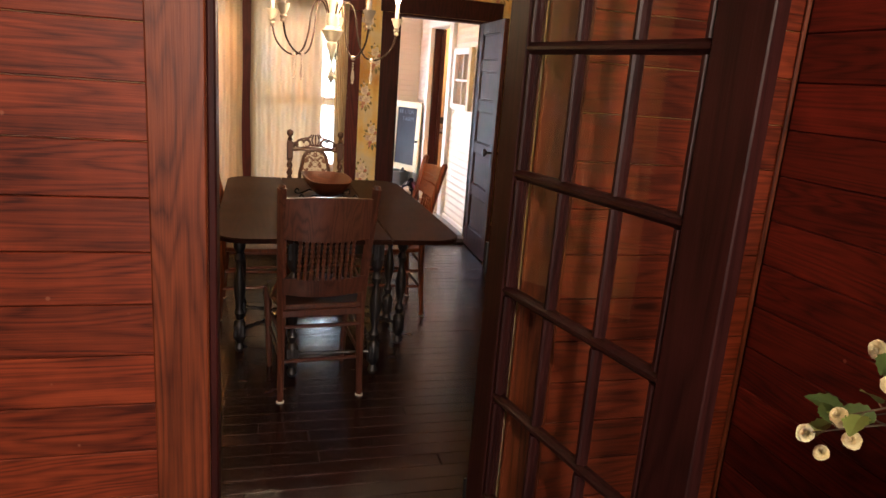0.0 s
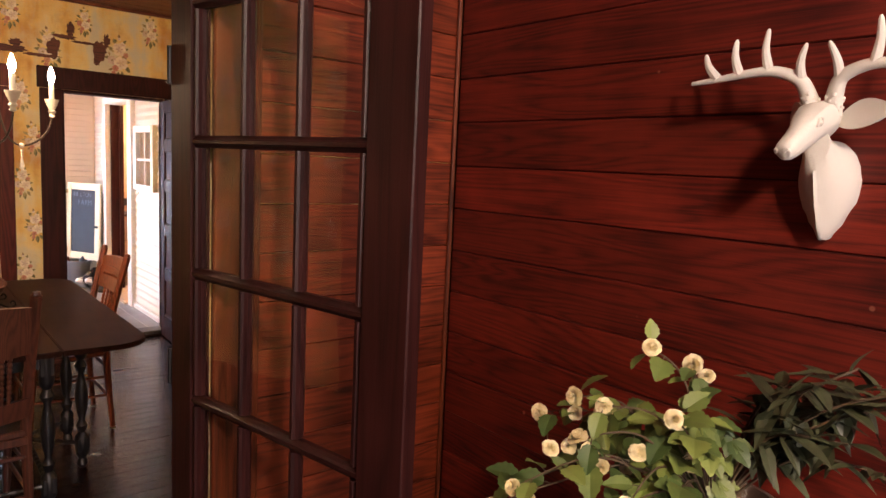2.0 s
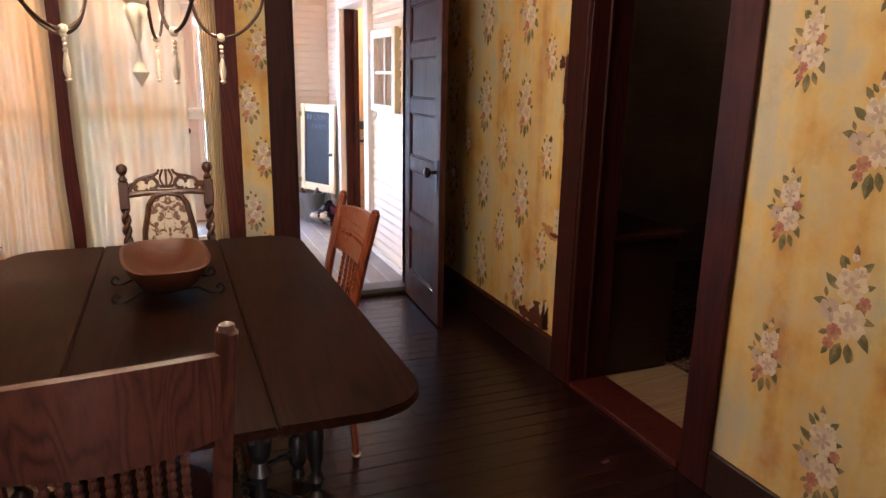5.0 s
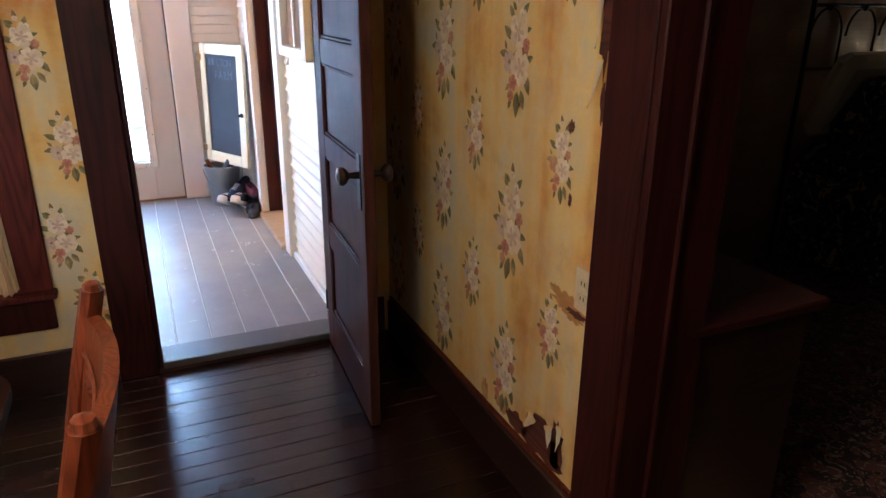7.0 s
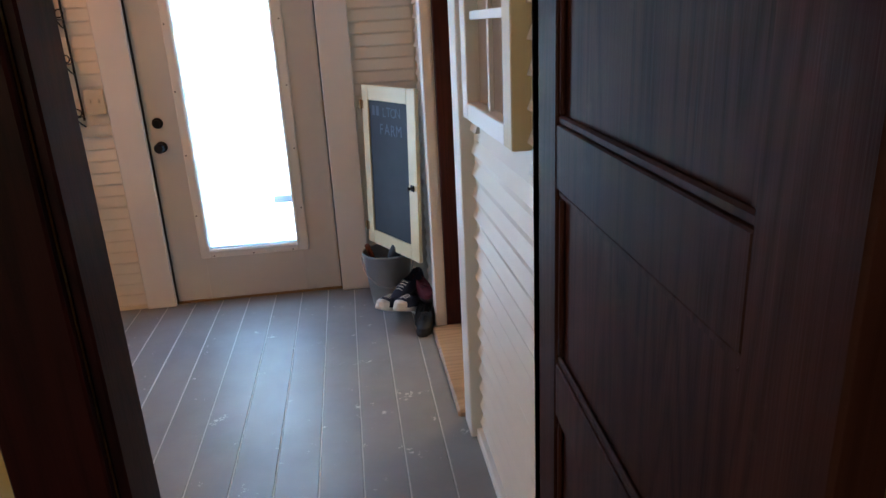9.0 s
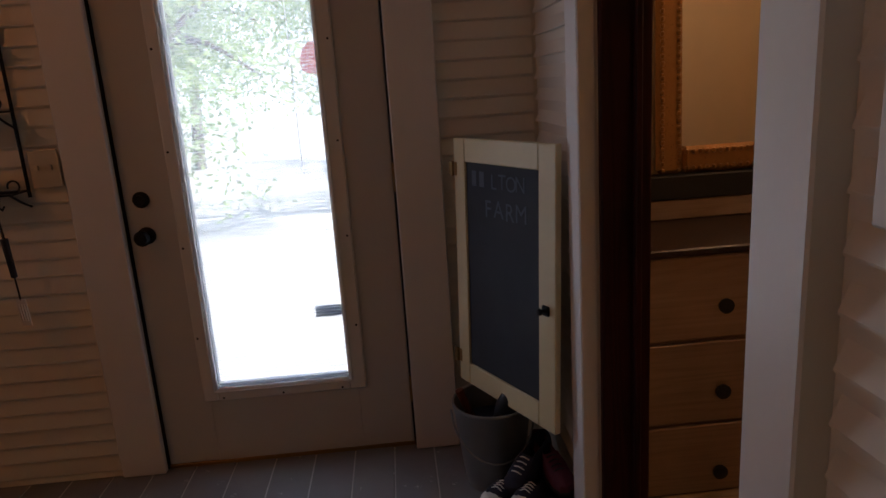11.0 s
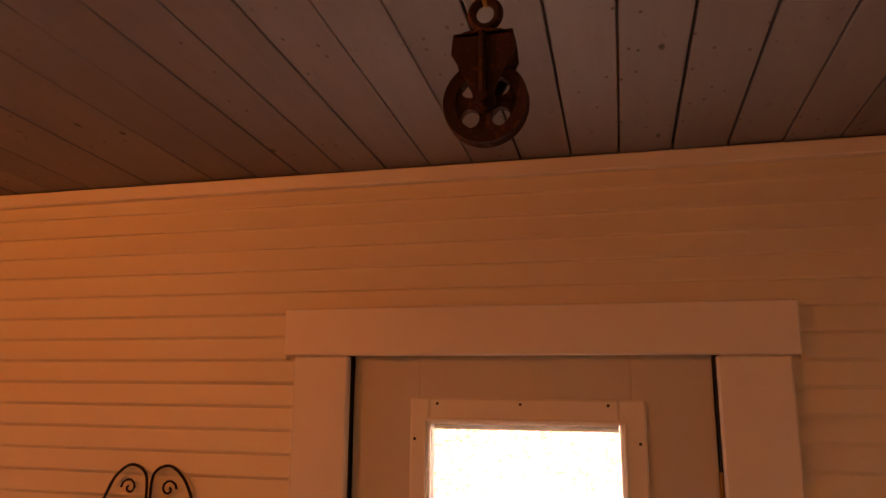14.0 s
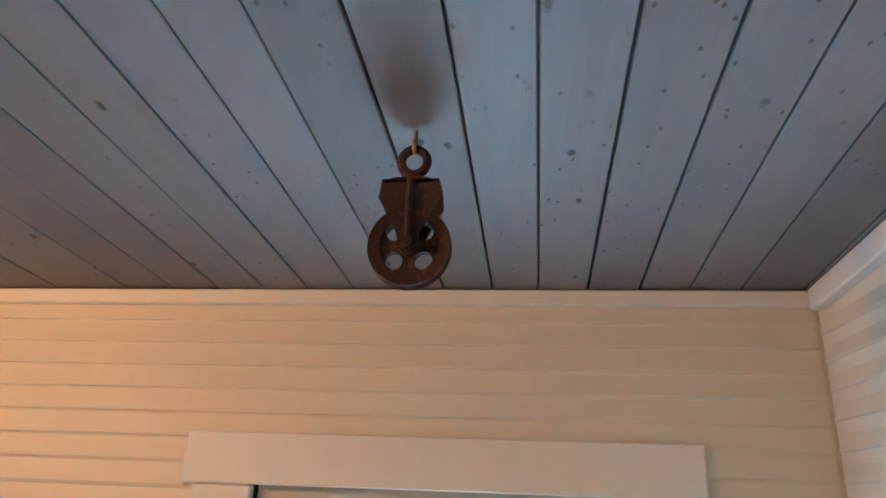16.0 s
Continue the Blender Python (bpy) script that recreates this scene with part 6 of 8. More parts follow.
        tube(bm, spline([eye + fwd * 0.009 - up * 0.003, eye + up * 0.0075 + side * (s * 0.003), eye - fwd * 0.010], 5), 0.0024, 6)
        tube(bm, spline([Vector(secs[9][0]) + side * (s * 0.006) + up * 0.004 + fwd * 0.003, Vector(secs[9][0]) + side * (s * 0.012) + up * 0.006, Vector(secs[9][0]) + side * (s * 0.0135) - up * 0.001], 5), 0.0030, 6)
        beam = spline([at(1.552, 0.016, 1.660), at(1.540, 0.022, 1.692), at(1.527, 0.036, 1.720), at(1.518, 0.078, 1.736), at(1.512, 0.130, 1.734), at(1.508, 0.180, 1.727), at(1.506, 0.232, 1.722)], 6)
        m = len(beam)
        tube(bm, beam, [0.0165 - 0.0125 * (k / (m - 1)) ** 0.9 for k in range(m)], 10)
        for q in range(26):
            p = beam[q // 4]
            ang = q * 2.4
            blob(bm, rnd.uniform(0.0026, 0.0042), Matrix.Translation(p + Vector((0.0145 * math.cos(ang), 0.0145 * math.sin(ang), rnd.uniform(-0.004, 0.004)))), 6, 4)
        for off, z, end, top, lean in ((0.034, 1.714, 0.018, 1.778, -0.010), (0.083, 1.734, 0.090, 1.812, -0.002), (0.136, 1.732, 0.152, 1.800, 0.004), (0.180, 1.727, 0.214, 1.778, 0.006)):
            b = at(1.512 + lean, end, top)
            a = min(beam, key=lambda p: abs(p.y - (1.029 + s * off)) + 0.2 * abs(p.z - z))
            rad = [0.0090, 0.0092, 0.0090, 0.0084, 0.0078, 0.0072, 0.0066, 0.0060, 0.0052, 0.0042, 0.0022]
            tube(bm, spline([a, a.lerp(b, 0.5) + Vector((-0.003, s * 0.005, 0)), b], 5), rad, 8)
    tagged(part("stag_head_statue", bm, PLASTER), "white plaster stag head with antlers mounted on red boards", "statue")


def leaf_blade(bm, p, d, up, length, width, mat=0, fold=0.25, serrate=0, curl=0.22, blunt=False):
    """One leaf as a folded blade of small faces."""
    d = d.normalized()
    side = d.cross(up)
    if side.length < 1e-3:
        side = d.orthogonal()
    side.normalize()
    nrm = side.cross(d).normalized()
    n = 10 if serrate else 6
    mid, lft, rgt = [], [], []
    for k in range(n + 1):
        t = k / n
        w = width * math.sin(math.pi * min(1.0, t * 0.92 + 0.06)) ** 0.8 * (1.15 - 0.5 * t)
        if blunt:
            w = width * (0.30 + 0.85 * math.sin(math.pi / 2 * min(1.0, t * 1.3))) * (1.0 if t < 0.9 else 0.55)
        if serrate and 0 < k < n:
            w *= 1.0 + (0.10 if k % 2 else -0.08)
        c = p + d * (length * t) - nrm * (length * curl * t * t)
        mid.append(bm.verts.new(c))
        lft.append(bm.verts.new(c + side * w + nrm * (w * fold)))
        rgt.append(bm.verts.new(c - side * w + nrm * (w * fold)))
    for k in range(n):
        for a, b in ((mid, lft), (rgt, mid)):
            bm.faces.new((a[k], a[k + 1], b[k + 1], b[k])).material_index = mat


def potted_plant():
    rnd = random.Random(21)
    root = thing("potted_plant", pose(1.335, 1.050, 0.765), "artificial plant with cream blossoms in a weathered clay pot", "plant")
    bm = bmesh.new()
    lathe(bm, ((0.0, 0.0), (0.070, 0.0), (0.076, 0.02), (0.098, 0.18), (0.112, 0.182), (0.116, 0.225), (0.104, 0.228), (0.098, 0.20), (0.0, 0.195)), None, 28)
    part("pot", bm, POTM, root, "weathered clay pot")
    bm = bmesh.new()
    lathe(bm, ((0.0, 0.19), (0.098, 0.192), (0.085, 0.204), (0.0, 0.207)), None, 18)
    part("moss", bm, STEMM, root)
    stems, leaves, dark, blooms = bmesh.new(), bmesh.new(), bmesh.new(), bmesh.new()

    def flower(p, r, open_=1.0):
        axis = Vector((rnd.uniform(-1.0, -0.1), rnd.uniform(-0.9, 0.2), rnd.uniform(-0.1, 0.8))).normalized()
        turn = axis.to_track_quat("Z", "Y").to_matrix()
        for layer, (m, tilt, size) in enumerate(((8, -0.15, 1.0), (7, 0.25, 0.95), (7, 0.65, 0.85), (6, 1.0, 0.80), (5, 1.35, 0.72))):
            for k in range(m):
                a = 2 * math.pi * k / m + layer * 0.7 + rnd.uniform(-0.15, 0.15)
                b = tilt * open_ + rnd.uniform(-0.12, 0.12)
                d = turn @ Vector((math.cos(a) * math.cos(b), math.sin(a) * math.cos(b), math.sin(b)))
                leaf_blade(blooms, p, d, axis, r * size * rnd.uniform(0.9, 1.1), r * size * 0.42, fold=0.25, curl=-0.12, blunt=True)
        leaf_blade(stems, p - axis * r * 0.25, -axis, Vector((0, 0, 1)), r * 0.6, r * 0.25)

    def broad(p, d, L, up=Vector((0, 0, 1))):
        """A broad lobed leaf: one large blade with two side lobes."""
        d = d.normalized()
        sd = d.cross(up).normalized()
        leaf_blade(leaves, p, d, up, L, L * 0.36, serrate=1, fold=0.18)
        for s in (-1, 1):
            leaf_blade(leaves, p + d * L * 0.06, d * 0.75 + sd * (0.75 * s), up, L * 0.72, L * 0.27, serrate=1, fold=0.15)

    base = Vector((0, 0, 0.20))
    ends = [(-0.20, 0.22, 0.25), (-0.44, 0.16, 0.15), (-0.32, 0.26, 0.09), (-0.12, 0.10, 0.36), (-0.04, 0.05, 0.33), (-0.14, 0.02, 0.25), (-0.25, 0.11, 0.27), (-0.19, 0.18, 0.15), (-0.31, 0.12, 0.22), (-0.12, 0.15, 0.22), (-0.38, 0.06, 0.07), (-0.10, 0.0, 0.17), (-0.28, 0.02, 0.13), (-0.22, 0.30, 0.20), (-0.42, 0.24, 0.08)]
    for i, e in enumerate(ends):
        e = Vector((e[0] * 0.82, e[1] * 0.82, e[2] * 0.92 + 0.155))
        mid = base.lerp(e, 0.55) + Vector((rnd.uniform(-0.02, 0.02), rnd.uniform(-0.02, 0.02), 0.07))
        path = spline([base, mid, e], 7)
        tube(stems, path, [0.0026 - 0.0001 * k for k in range(len(path))], 5)
        for k in range(5, len(path)):
            if rnd.random() < 0.62:
                d = Vector((rnd.uniform(-1, 0.5), rnd.uniform(-0.8, 1), rnd.uniform(-0.7, 0.6)))
                L = rnd.uniform(0.030, 0.058)
                stalk = path[k] + d.normalized() * 0.014
                tube(stems, [path[k], stalk], 0.0010, 4)
                leaf_blade(leaves, stalk, d, Vector((rnd.uniform(-0.6, 0), rnd.uniform(-0.5, 0.2), 1)), L, L * rnd.uniform(0.30, 0.42), serrate=1)
        flower(e, rnd.uniform(0.0130, 0.0175), rnd.uniform(0.8, 1.15))
        if i % 2 == 0:
            flower(e + Vector((rnd.uniform(-0.01, 0.03), rnd.uniform(-0.035, 0.02), rnd.uniform(-0.035, -0.01))), rnd.uniform(0.011, 0.015), rnd.uniform(0.7, 1.2))
    for x, y, z in ((-0.16, 0.05, 0.33), (-0.20, 0.09, 0.30), (-0.13, 0.09, 0.28), (-0.23, 0.02, 0.27), (-0.15, 0.0, 0.40), (-0.27, 0.14, 0.33)):
        flower(Vector((x, y, z)), rnd.uniform(0.013, 0.018), rnd.uniform(0.7, 1.1))
        tube(stems, spline([base, base.lerp(Vector((x, y, z)), 0.6) + Vector((0, 0, 0.03)), Vector((x, y, z))], 4), 0.0014, 4)
    for i in range(26):
        a, r = rnd.uniform(1.9, 5.0), rnd.uniform(0.05, 0.17)
        p = Vector((r * math.cos(a), 0.08 + r * 0.8 * math.sin(a), rnd.uniform(0.26, 0.38)))
        broad(p, Vector((math.cos(a) * 0.9, math.sin(a) * 0.5, rnd.uniform(-0.7, 0.3))), rnd.uniform(0.045, 0.072), Vector((rnd.uniform(-0.8, -0.1), rnd.uniform(-0.6, 0.1), 1)))
        tube(stems, spline([base, base.lerp(p, 0.6) + Vector((0, 0, 0.03)), p], 4), 0.0013, 4)
    for i in range(15):
        a = rnd.uniform(-2.8, 1.1)
        e = Vector((0.10 + 0.15 * math.cos(a) * rnd.uniform(0.4, 1), -0.10 + 0.16 * math.sin(a) * rnd.uniform(0.3, 1), rnd.uniform(0.32, 0.50)))
        path = spline([base, base.lerp(e, 0.5) + Vector((0, 0, 0.06)), e], 6)
        tube(stems, path, 0.0024, 5)
        for k in range(5, len(path)):
            for q in range(2):
                d = Vector((rnd.uniform(-1, 1), rnd.uniform(-1, 1), rnd.uniform(-0.7, 0.6)))
                L = rnd.uniform(0.050, 0.085)
                leaf_blade(dark, path[k], d, Vector((0, 0, 1)), L, L * rnd.uniform(0.15, 0.21))
    tagged(part("stem_tangle", stems, STEMM, root), kind="stuff")
    tagged(part("leaves", leaves, GREEN, root, "mixed green serrated leaves", smooth=False), kind="stuff")
    tagged(part("dark_leaves", dark, GREEN_D, root, "dark narrow leaves", smooth=False), kind="stuff")
    tagged(part("blossoms", blooms, PETAL, root, "cream double blossoms", smooth=False), kind="stuff")
    stand = thing("plant_stand", pose(1.335, 1.050, 0), "plain dark wooden plant stand under the pot", "stand")
    bm = bmesh.new()
    box(bm, -0.19, 0.19, -0.19, 0.19, 0.740, 0.764, 0.005)
    part("top", bm, TABLE, stand, smooth=False)
    for x in (-0.15, 0.15):
        for y in (-0.15, 0.15):
            bm = bmesh.new()
            box(bm, x - 0.018, x + 0.018, y - 0.018, y + 0.018, 0, 0.740, 0.003)
            part("leg", bm, TABLE, stand, smooth=False)


# ---- porch ----
def text_mesh(body, size, depth, material, parent, m, name="lettering", label=""):
    cu = bpy.data.curves.new(name, "FONT")
    cu.body, cu.size, cu.extrude, cu.align_x = body, size, depth, "CENTER"
    tmp = new("tmp", cu)
    me = bpy.data.meshes.new_from_object(tmp.evaluated_get(bpy.context.evaluated_depsgraph_get()))
    bpy.data.objects.remove(tmp)
    bpy.data.curves.remove(cu)
    me.materials.clear()
    me.materials.append(material)
    ob = new(name, me)
    ob.parent = parent
    ob.matrix_basis = m
    return tagged(ob, label) if label else ob


def chalkboard():
    a = Vector((1.823, 8.955, 0.345))
    b = Vector((2.052, 8.500, 0.345))
    d = b - a
    W, H = d.length, 0.838
    root = thing("chalkboard", Matrix.Translation(a) @ pose(0, 0, 0, -2.0, 0, math.degrees(math.atan2(d.y, d.x))), "chalkboard made of an old cream cabinet door, leaning in a corner", "chalkboard")
    for bx in ((0, 0.062, 0, H), (W - 0.075, W, 0, H), (0.062, W - 0.075, 0, 0.075), (0.062, W - 0.075, H - 0.075, H)):
        bm = bmesh.new()
        box(bm, bx[0], bx[1], -0.011, 0.011, bx[2], bx[3], 0.003)
        part("frame_bar", bm, CREAM, root, "chipped cream painted bar", smooth=False)
    bm = bmesh.new()
    box(bm, 0.058, W - 0.071, -0.003, 0.005, 0.071, H - 0.071)
    slate = part("slate", bm, SLATE, root, "dusty black writing surface", smooth=False)
    for word, x, dx, size, drop in (("LTON", 0.212, 0.044, 0.066, 0.150), ("FARM", 0.180, 0.056, 0.078, 0.240)):
        for k, ch in enumerate(word):
            text_mesh(ch, size, 0.0004, CHALK, slate, pose(x + dx * k, -0.0036, H - drop + (0.003 if k % 2 else 0.0), 90, 0, 0), "chalk_letter", "pale chalk letter")
    bm = bmesh.new()
    for k in range(2):
        box(bm, 0.095 + 0.042 * k, 0.121 + 0.042 * k, -0.0048, -0.0042, H - 0.148, H - 0.100)
    part("chalk_smudge", bm, CHALK, root, "rubbed chalk marks", smooth=False)
    for z in (0.09, H - 0.10):
        bm = bmesh.new()
        box(bm, -0.030, 0.018, -0.014, -0.011, z - 0.022, z + 0.022, 0.002)
        lathe(bm, ((0.005, -0.024), (0.005, 0.024)), pose(-0.003, -0.016, z), 8)
        part("hinge", bm, BRASS, root, "old loose hinge")
    bm = bmesh.new()
    box(bm, W - 0.052, W - 0.022, -0.020, -0.011, 0.355, 0.385, 0.003)
    lathe(bm, ((0.006, 0.0), (0.006, 0.012), (0.011, 0.016), (0.009, 0.024), (0, 0.026)), pose(W - 0.040, -0.018, 0.37, 90), 12)
    part("latch", bm, IRON, root, "small dark latch")


def bucket():
    root = thing("metal_bucket", pose(1.900, 8.800, PF + 0.001), "galvanised metal bucket with brushes inside", "bucket")
    bm = bmesh.new()
    lathe(bm, ((0.0, 0.004), (0.092, 0.0), (0.095, 0.006), (0.102, 0.06), (0.104, 0.062), (0.128, 0.285), (0.133, 0.290), (0.133, 0.298), (0.126, 0.298), (0.124, 0.285), (0.098, 0.06), (0.09, 0.012), (0.0, 0.012)), None, 36)
    part("pail", bm, STEEL, root, "dull galvanised pail with rolled rim")
    bm = bmesh.new()
    tube(bm, [(0.137 * math.cos(radians(t)), -0.137 * math.sin(radians(t)) * 0.98, 0.272 - 0.14 * math.sin(radians(t))) for t in range(0, 181, 12)], 0.0035, 6)
    part("handle", bm, STEEL, root, "wire handle hanging down")
    bm = bmesh.new()
    lathe(bm, ((0.0, 0), (0.024, 0.01), (0.036, 0.06), (0.034, 0.11), (0.020, 0.135), (0.0, 0.14)), pose(0.015, -0.045, 0.235, 14, 22), 14)
    part("brush_head", bm, BLACKR, root, "black brush head")
    bm = bmesh.new()
    tube(bm, [(-0.02, 0.02, 0.10), (-0.105, 0.01, 0.335)], [0.012, 0.014], 8)
    part("wooden_handle", bm, ORANGE_PINE, root, "varnished wooden handle")
    bm = bmesh.new()
    lathe(bm, ((0.0, 0.20), (0.118, 0.205), (0.10, 0.225), (0.0, 0.235)), None, 18)
    part("rags", bm, NAVY, root, "dark rags")


def shoe(m, upper, sole, label, canvas=True):
    """A low shoe, toe towards -y: sole, upper, tongue, opening and laces."""
    root = thing("shoe", m, label, "shoe", "pile of shoes")
    out = [(0.0, -0.135), (0.026, -0.125), (0.040, -0.095), (0.043, -0.05), (0.034, 0.0), (0.034, 0.06), (0.036, 0.10), (0.022, 0.128), (0.0, 0.134), (-0.022, 0.128), (-0.034, 0.10), (-0.030, 0.05), (-0.030, 0.0), (-0.038, -0.05), (-0.034, -0.095), (-0.022, -0.125)]
    bm = bmesh.new()
    slab(bm, out, 0.0, 0.022)
    bmesh.ops.bevel(bm, geom=list(bm.edges), offset=0.004, segments=1, affect="EDGES")
    part("sole", bm, sole, root, "thick rubber sole")
    bm = bmesh.new()
    rings = []
    for z, sx, sy0, sy1 in ((0.020, 0.96, 0.97, 0.97), (0.040, 0.94, 0.93, 0.96), (0.058, 0.82, 0.62, 0.95), (0.070, 0.66, 0.20, 0.93), (0.076, 0.62, 0.02, 0.92)):
        rings.append([bm.verts.new((x * sx, y * (sy0 if y < 0 else sy1), z + (0.006 if y > 0.08 else 0))) for x, y in out])
    inner = [bm.verts.new((v.co.x * 0.86, v.co.y * 0.95 + 0.004, v.co.z - 0.004)) for v in rings[-1]]
    floor_ = [bm.verts.new((v.co.x * 0.9, v.co.y * 0.95 + 0.004, 0.028)) for v in rings[-1]]
    rings += [inner, floor_]
    for a, b in zip(rings, rings[1:]):
        for k in range(16):
            bm.faces.new((a[k], a[(k + 1) % 16], b[(k + 1) % 16], b[k]))
    bm.faces.new(floor_)
    part("upper", bm, upper, root)
    if canvas:
        bm = bmesh.new()
        cap = [(x * 1.01, y) for x, y in out if y < -0.06]
        for (z, k), (z1, k1) in (((0.021, 1.0), (0.036, 0.97)), ((0.036, 0.97), (0.047, 0.80)), ((0.047, 0.80), (0.052, 0.40))):
            lo = [bm.verts.new((x * k, -0.075 + (y + 0.075) * k, z)) for x, y in cap]
            hi = [bm.verts.new((x * k1, -0.075 + (y + 0.075) * k1, z1)) for x, y in cap]
            for q in range(len(cap)):
                r_ = (q + 1) % len(cap)
                bm.faces.new((lo[q], lo[r_], hi[r_], hi[q]))
        bm.faces.new(hi)
        part("toe_cap", bm, sole if sole is RUBBER else upper, root, "rubber toe cap")
    bm = bmesh.new()
    for k in range(4):
        y = -0.068 + 0.018 * k
        tube(bm, spline([(-0.018, y, 0.058 + 0.004 * k), (0, y - 0.004, 0.068 + 0.004 * k), (0.018, y, 0.058 + 0.004 * k)], 4), 0.0022, 5)
    part("laces", bm, RUBBER if canvas else BLACKR, root, "shoe laces")
    return root


def shoes():
    rows = ((1.880, 8.570, PF, -24, 8, -34, NAVY, RUBBER, "navy canvas shoe with a white rubber sole leaning on a pile"), (1.965, 8.545, PF + 0.004, -22, 4, -30, NAVY, RUBBER, "navy canvas shoe with a white rubber sole leaning on a pile"),
            (2.050, 8.555, PF, 0, 0, -12, BLACKR, BLACKR, "black sport shoe on the porch floor"), (2.015, 8.665, PF, 4, 0, 20, BLACKR, RUBBER, "black shoe with a pale sole edge"),
            (2.060, 8.640, PF + 0.092, 6, -6, 10, MAROON, BLACKR, "maroon mesh shoe on top of the pile"), (1.985, 8.640, PF + 0.085, 12, 6, -40, NAVY, BLACKR, "dark navy shoe on top of the pile"),
            (2.055, 8.445, PF, 0, 0, -18, BLACKR, BLACKR, "black shoe with grey laces on the floor"))
    for x, y, z, rx, ry, rz, up, so, lb in rows:
        shoe(pose(x, y, z + (0.135 * math.sin(radians(abs(rx))) if abs(rx) > 2 else 0), rx, ry, rz) , up, so, lb, up is NAVY)


def pulley():
    root = thing("iron_pulley", pose(1.219, 8.300, ZP + 0.0494) @ Matrix.Diagonal((0.90, 0.90, 0.92, 1)), "rusty iron barn pulley hanging from a ceiling hook", "pulley")
    bm = bmesh.new()
    tube(bm, [(0, 0, 0.004), (0, 0, -0.018)] + [(0, 0.013 * math.sin(radians(t)), -0.030 + 0.013 * math.cos(radians(t))) for t in range(0, 300, 20)], 0.0046, 8)
    part("hook", bm, BRASS, root, "small brass ceiling hook")
    bm = bmesh.new()
    tube(bm, [(0.024 * math.cos(t), 0, -0.062 + 0.025 * math.sin(t)) for t in [2 * math.pi * q / 24 for q in range(24)]], 0.0085, 8, closed=True)
    lathe(bm, ((0.009, -0.086), (0.016, -0.094), (0.012, -0.104), (0.010, -0.11)), None, 12)
    part("eye_ring", bm, RUST, root)
    zc, R = -0.226, 0.062
    bm = bmesh.new()
    out = [(-0.052, -0.116), (-0.030, -0.106), (0.030, -0.106), (0.052, -0.116), (0.055, -0.145), (0.040, -0.172), (0.022, -0.205), (0.015, -0.232), (0.0, -0.240), (-0.015, -0.232), (-0.022, -0.205), (-0.040, -0.172), (-0.055, -0.145)]
    flip = Matrix(((1, 0, 0, 0), (0, 0, 1, 0), (0, 1, 0, 0), (0, 0, 0, 1)))
    for y in (-0.030, 0.024):
        slab(bm, out, y, y + 0.006, flip)
    box(bm, -0.052, 0.052, -0.030, 0.030, -0.118, -0.108, 0.002)
    tube(bm, [(0, -0.034, -0.112), (0, -0.036, -0.17), (0, -0.035, -0.226)], 0.006, 7)
    part("cheek", bm, RUST, root, "rusty side plates")
    bm = bmesh.new()
    prof = [(R - 0.010, -0.013), (R + 0.010, -0.016), (R + 0.012, -0.011), (R + 0.002, 0.0), (R + 0.012, 0.011), (R + 0.010, 0.016), (R - 0.010, 0.013)]
    n = 40
    rings = [[bm.verts.new((r * math.cos(2 * math.pi * k / n), y, zc + r * math.sin(2 * math.pi * k / n))) for r, y in prof] for k in range(n)]
    for k in range(n):
        for j in range(7):
            bm.faces.new((rings[k][j], rings[k][(j + 1) % 7], rings[(k + 1) % n][(j + 1) % 7], rings[(k + 1) % n][j]))
    lathe(bm, ((0.018, -0.02), (0.020, 0.0), (0.018, 0.02)), Matrix.Translation((0, 0, zc)) @ pose(0, 0, 0, 90), 16)
    # a web with four round holes
    hr, hd, steps = 0.0165, 0.0375, 32
    for k in range(4):
        mid = math.pi / 4 + math.pi / 2 * k
        hx, hz = hd * math.cos(mid), hd * math.sin(mid)
        inner, outer = [], []
        for q in range(steps):
            t = 2 * math.pi * q / steps
            dx, dz = math.cos(t), math.sin(t)
            reach = hr
            while True:
                px, pz = hx + dx * (reach + 0.0005), hz + dz * (reach + 0.0005)
                off = (math.atan2(pz, px) - mid + math.pi) % (2 * math.pi) - math.pi
                if math.hypot(px, pz) > R or abs(off) > math.pi / 4:
                    break
                reach += 0.0005
            inner.append((hx + dx * hr, hz + dz * hr)), outer.append((hx + dx * reach, hz + dz * reach))
        loops = [[bm.verts.new((x, y, zc + z)) for x, z in ring] for ring, y in ((outer, -0.005), (inner, -0.008), (inner, 0.008), (outer, 0.005))]
        for la, lb in zip(loops, loops[1:]):
            for q in range(steps):
                bm.faces.new((la[q], la[(q + 1) % steps], lb[(q + 1) % steps], lb[q]))
    part("wheel", bm, RUST, root, "grooved wheel with four round holes")
    bm = bmesh.new()
    lathe(bm, ((0.0, -0.042), (0.009, -0.040), (0.010, -0.032), (0.006, -0.03), (0.006, 0.036), (0.009, 0.038), (0.0, 0.042)), Matrix.Translation((0, 0, zc)) @ pose(0, 0, 0, -90), 10)
    part("axle_pin", bm, RUST, root)


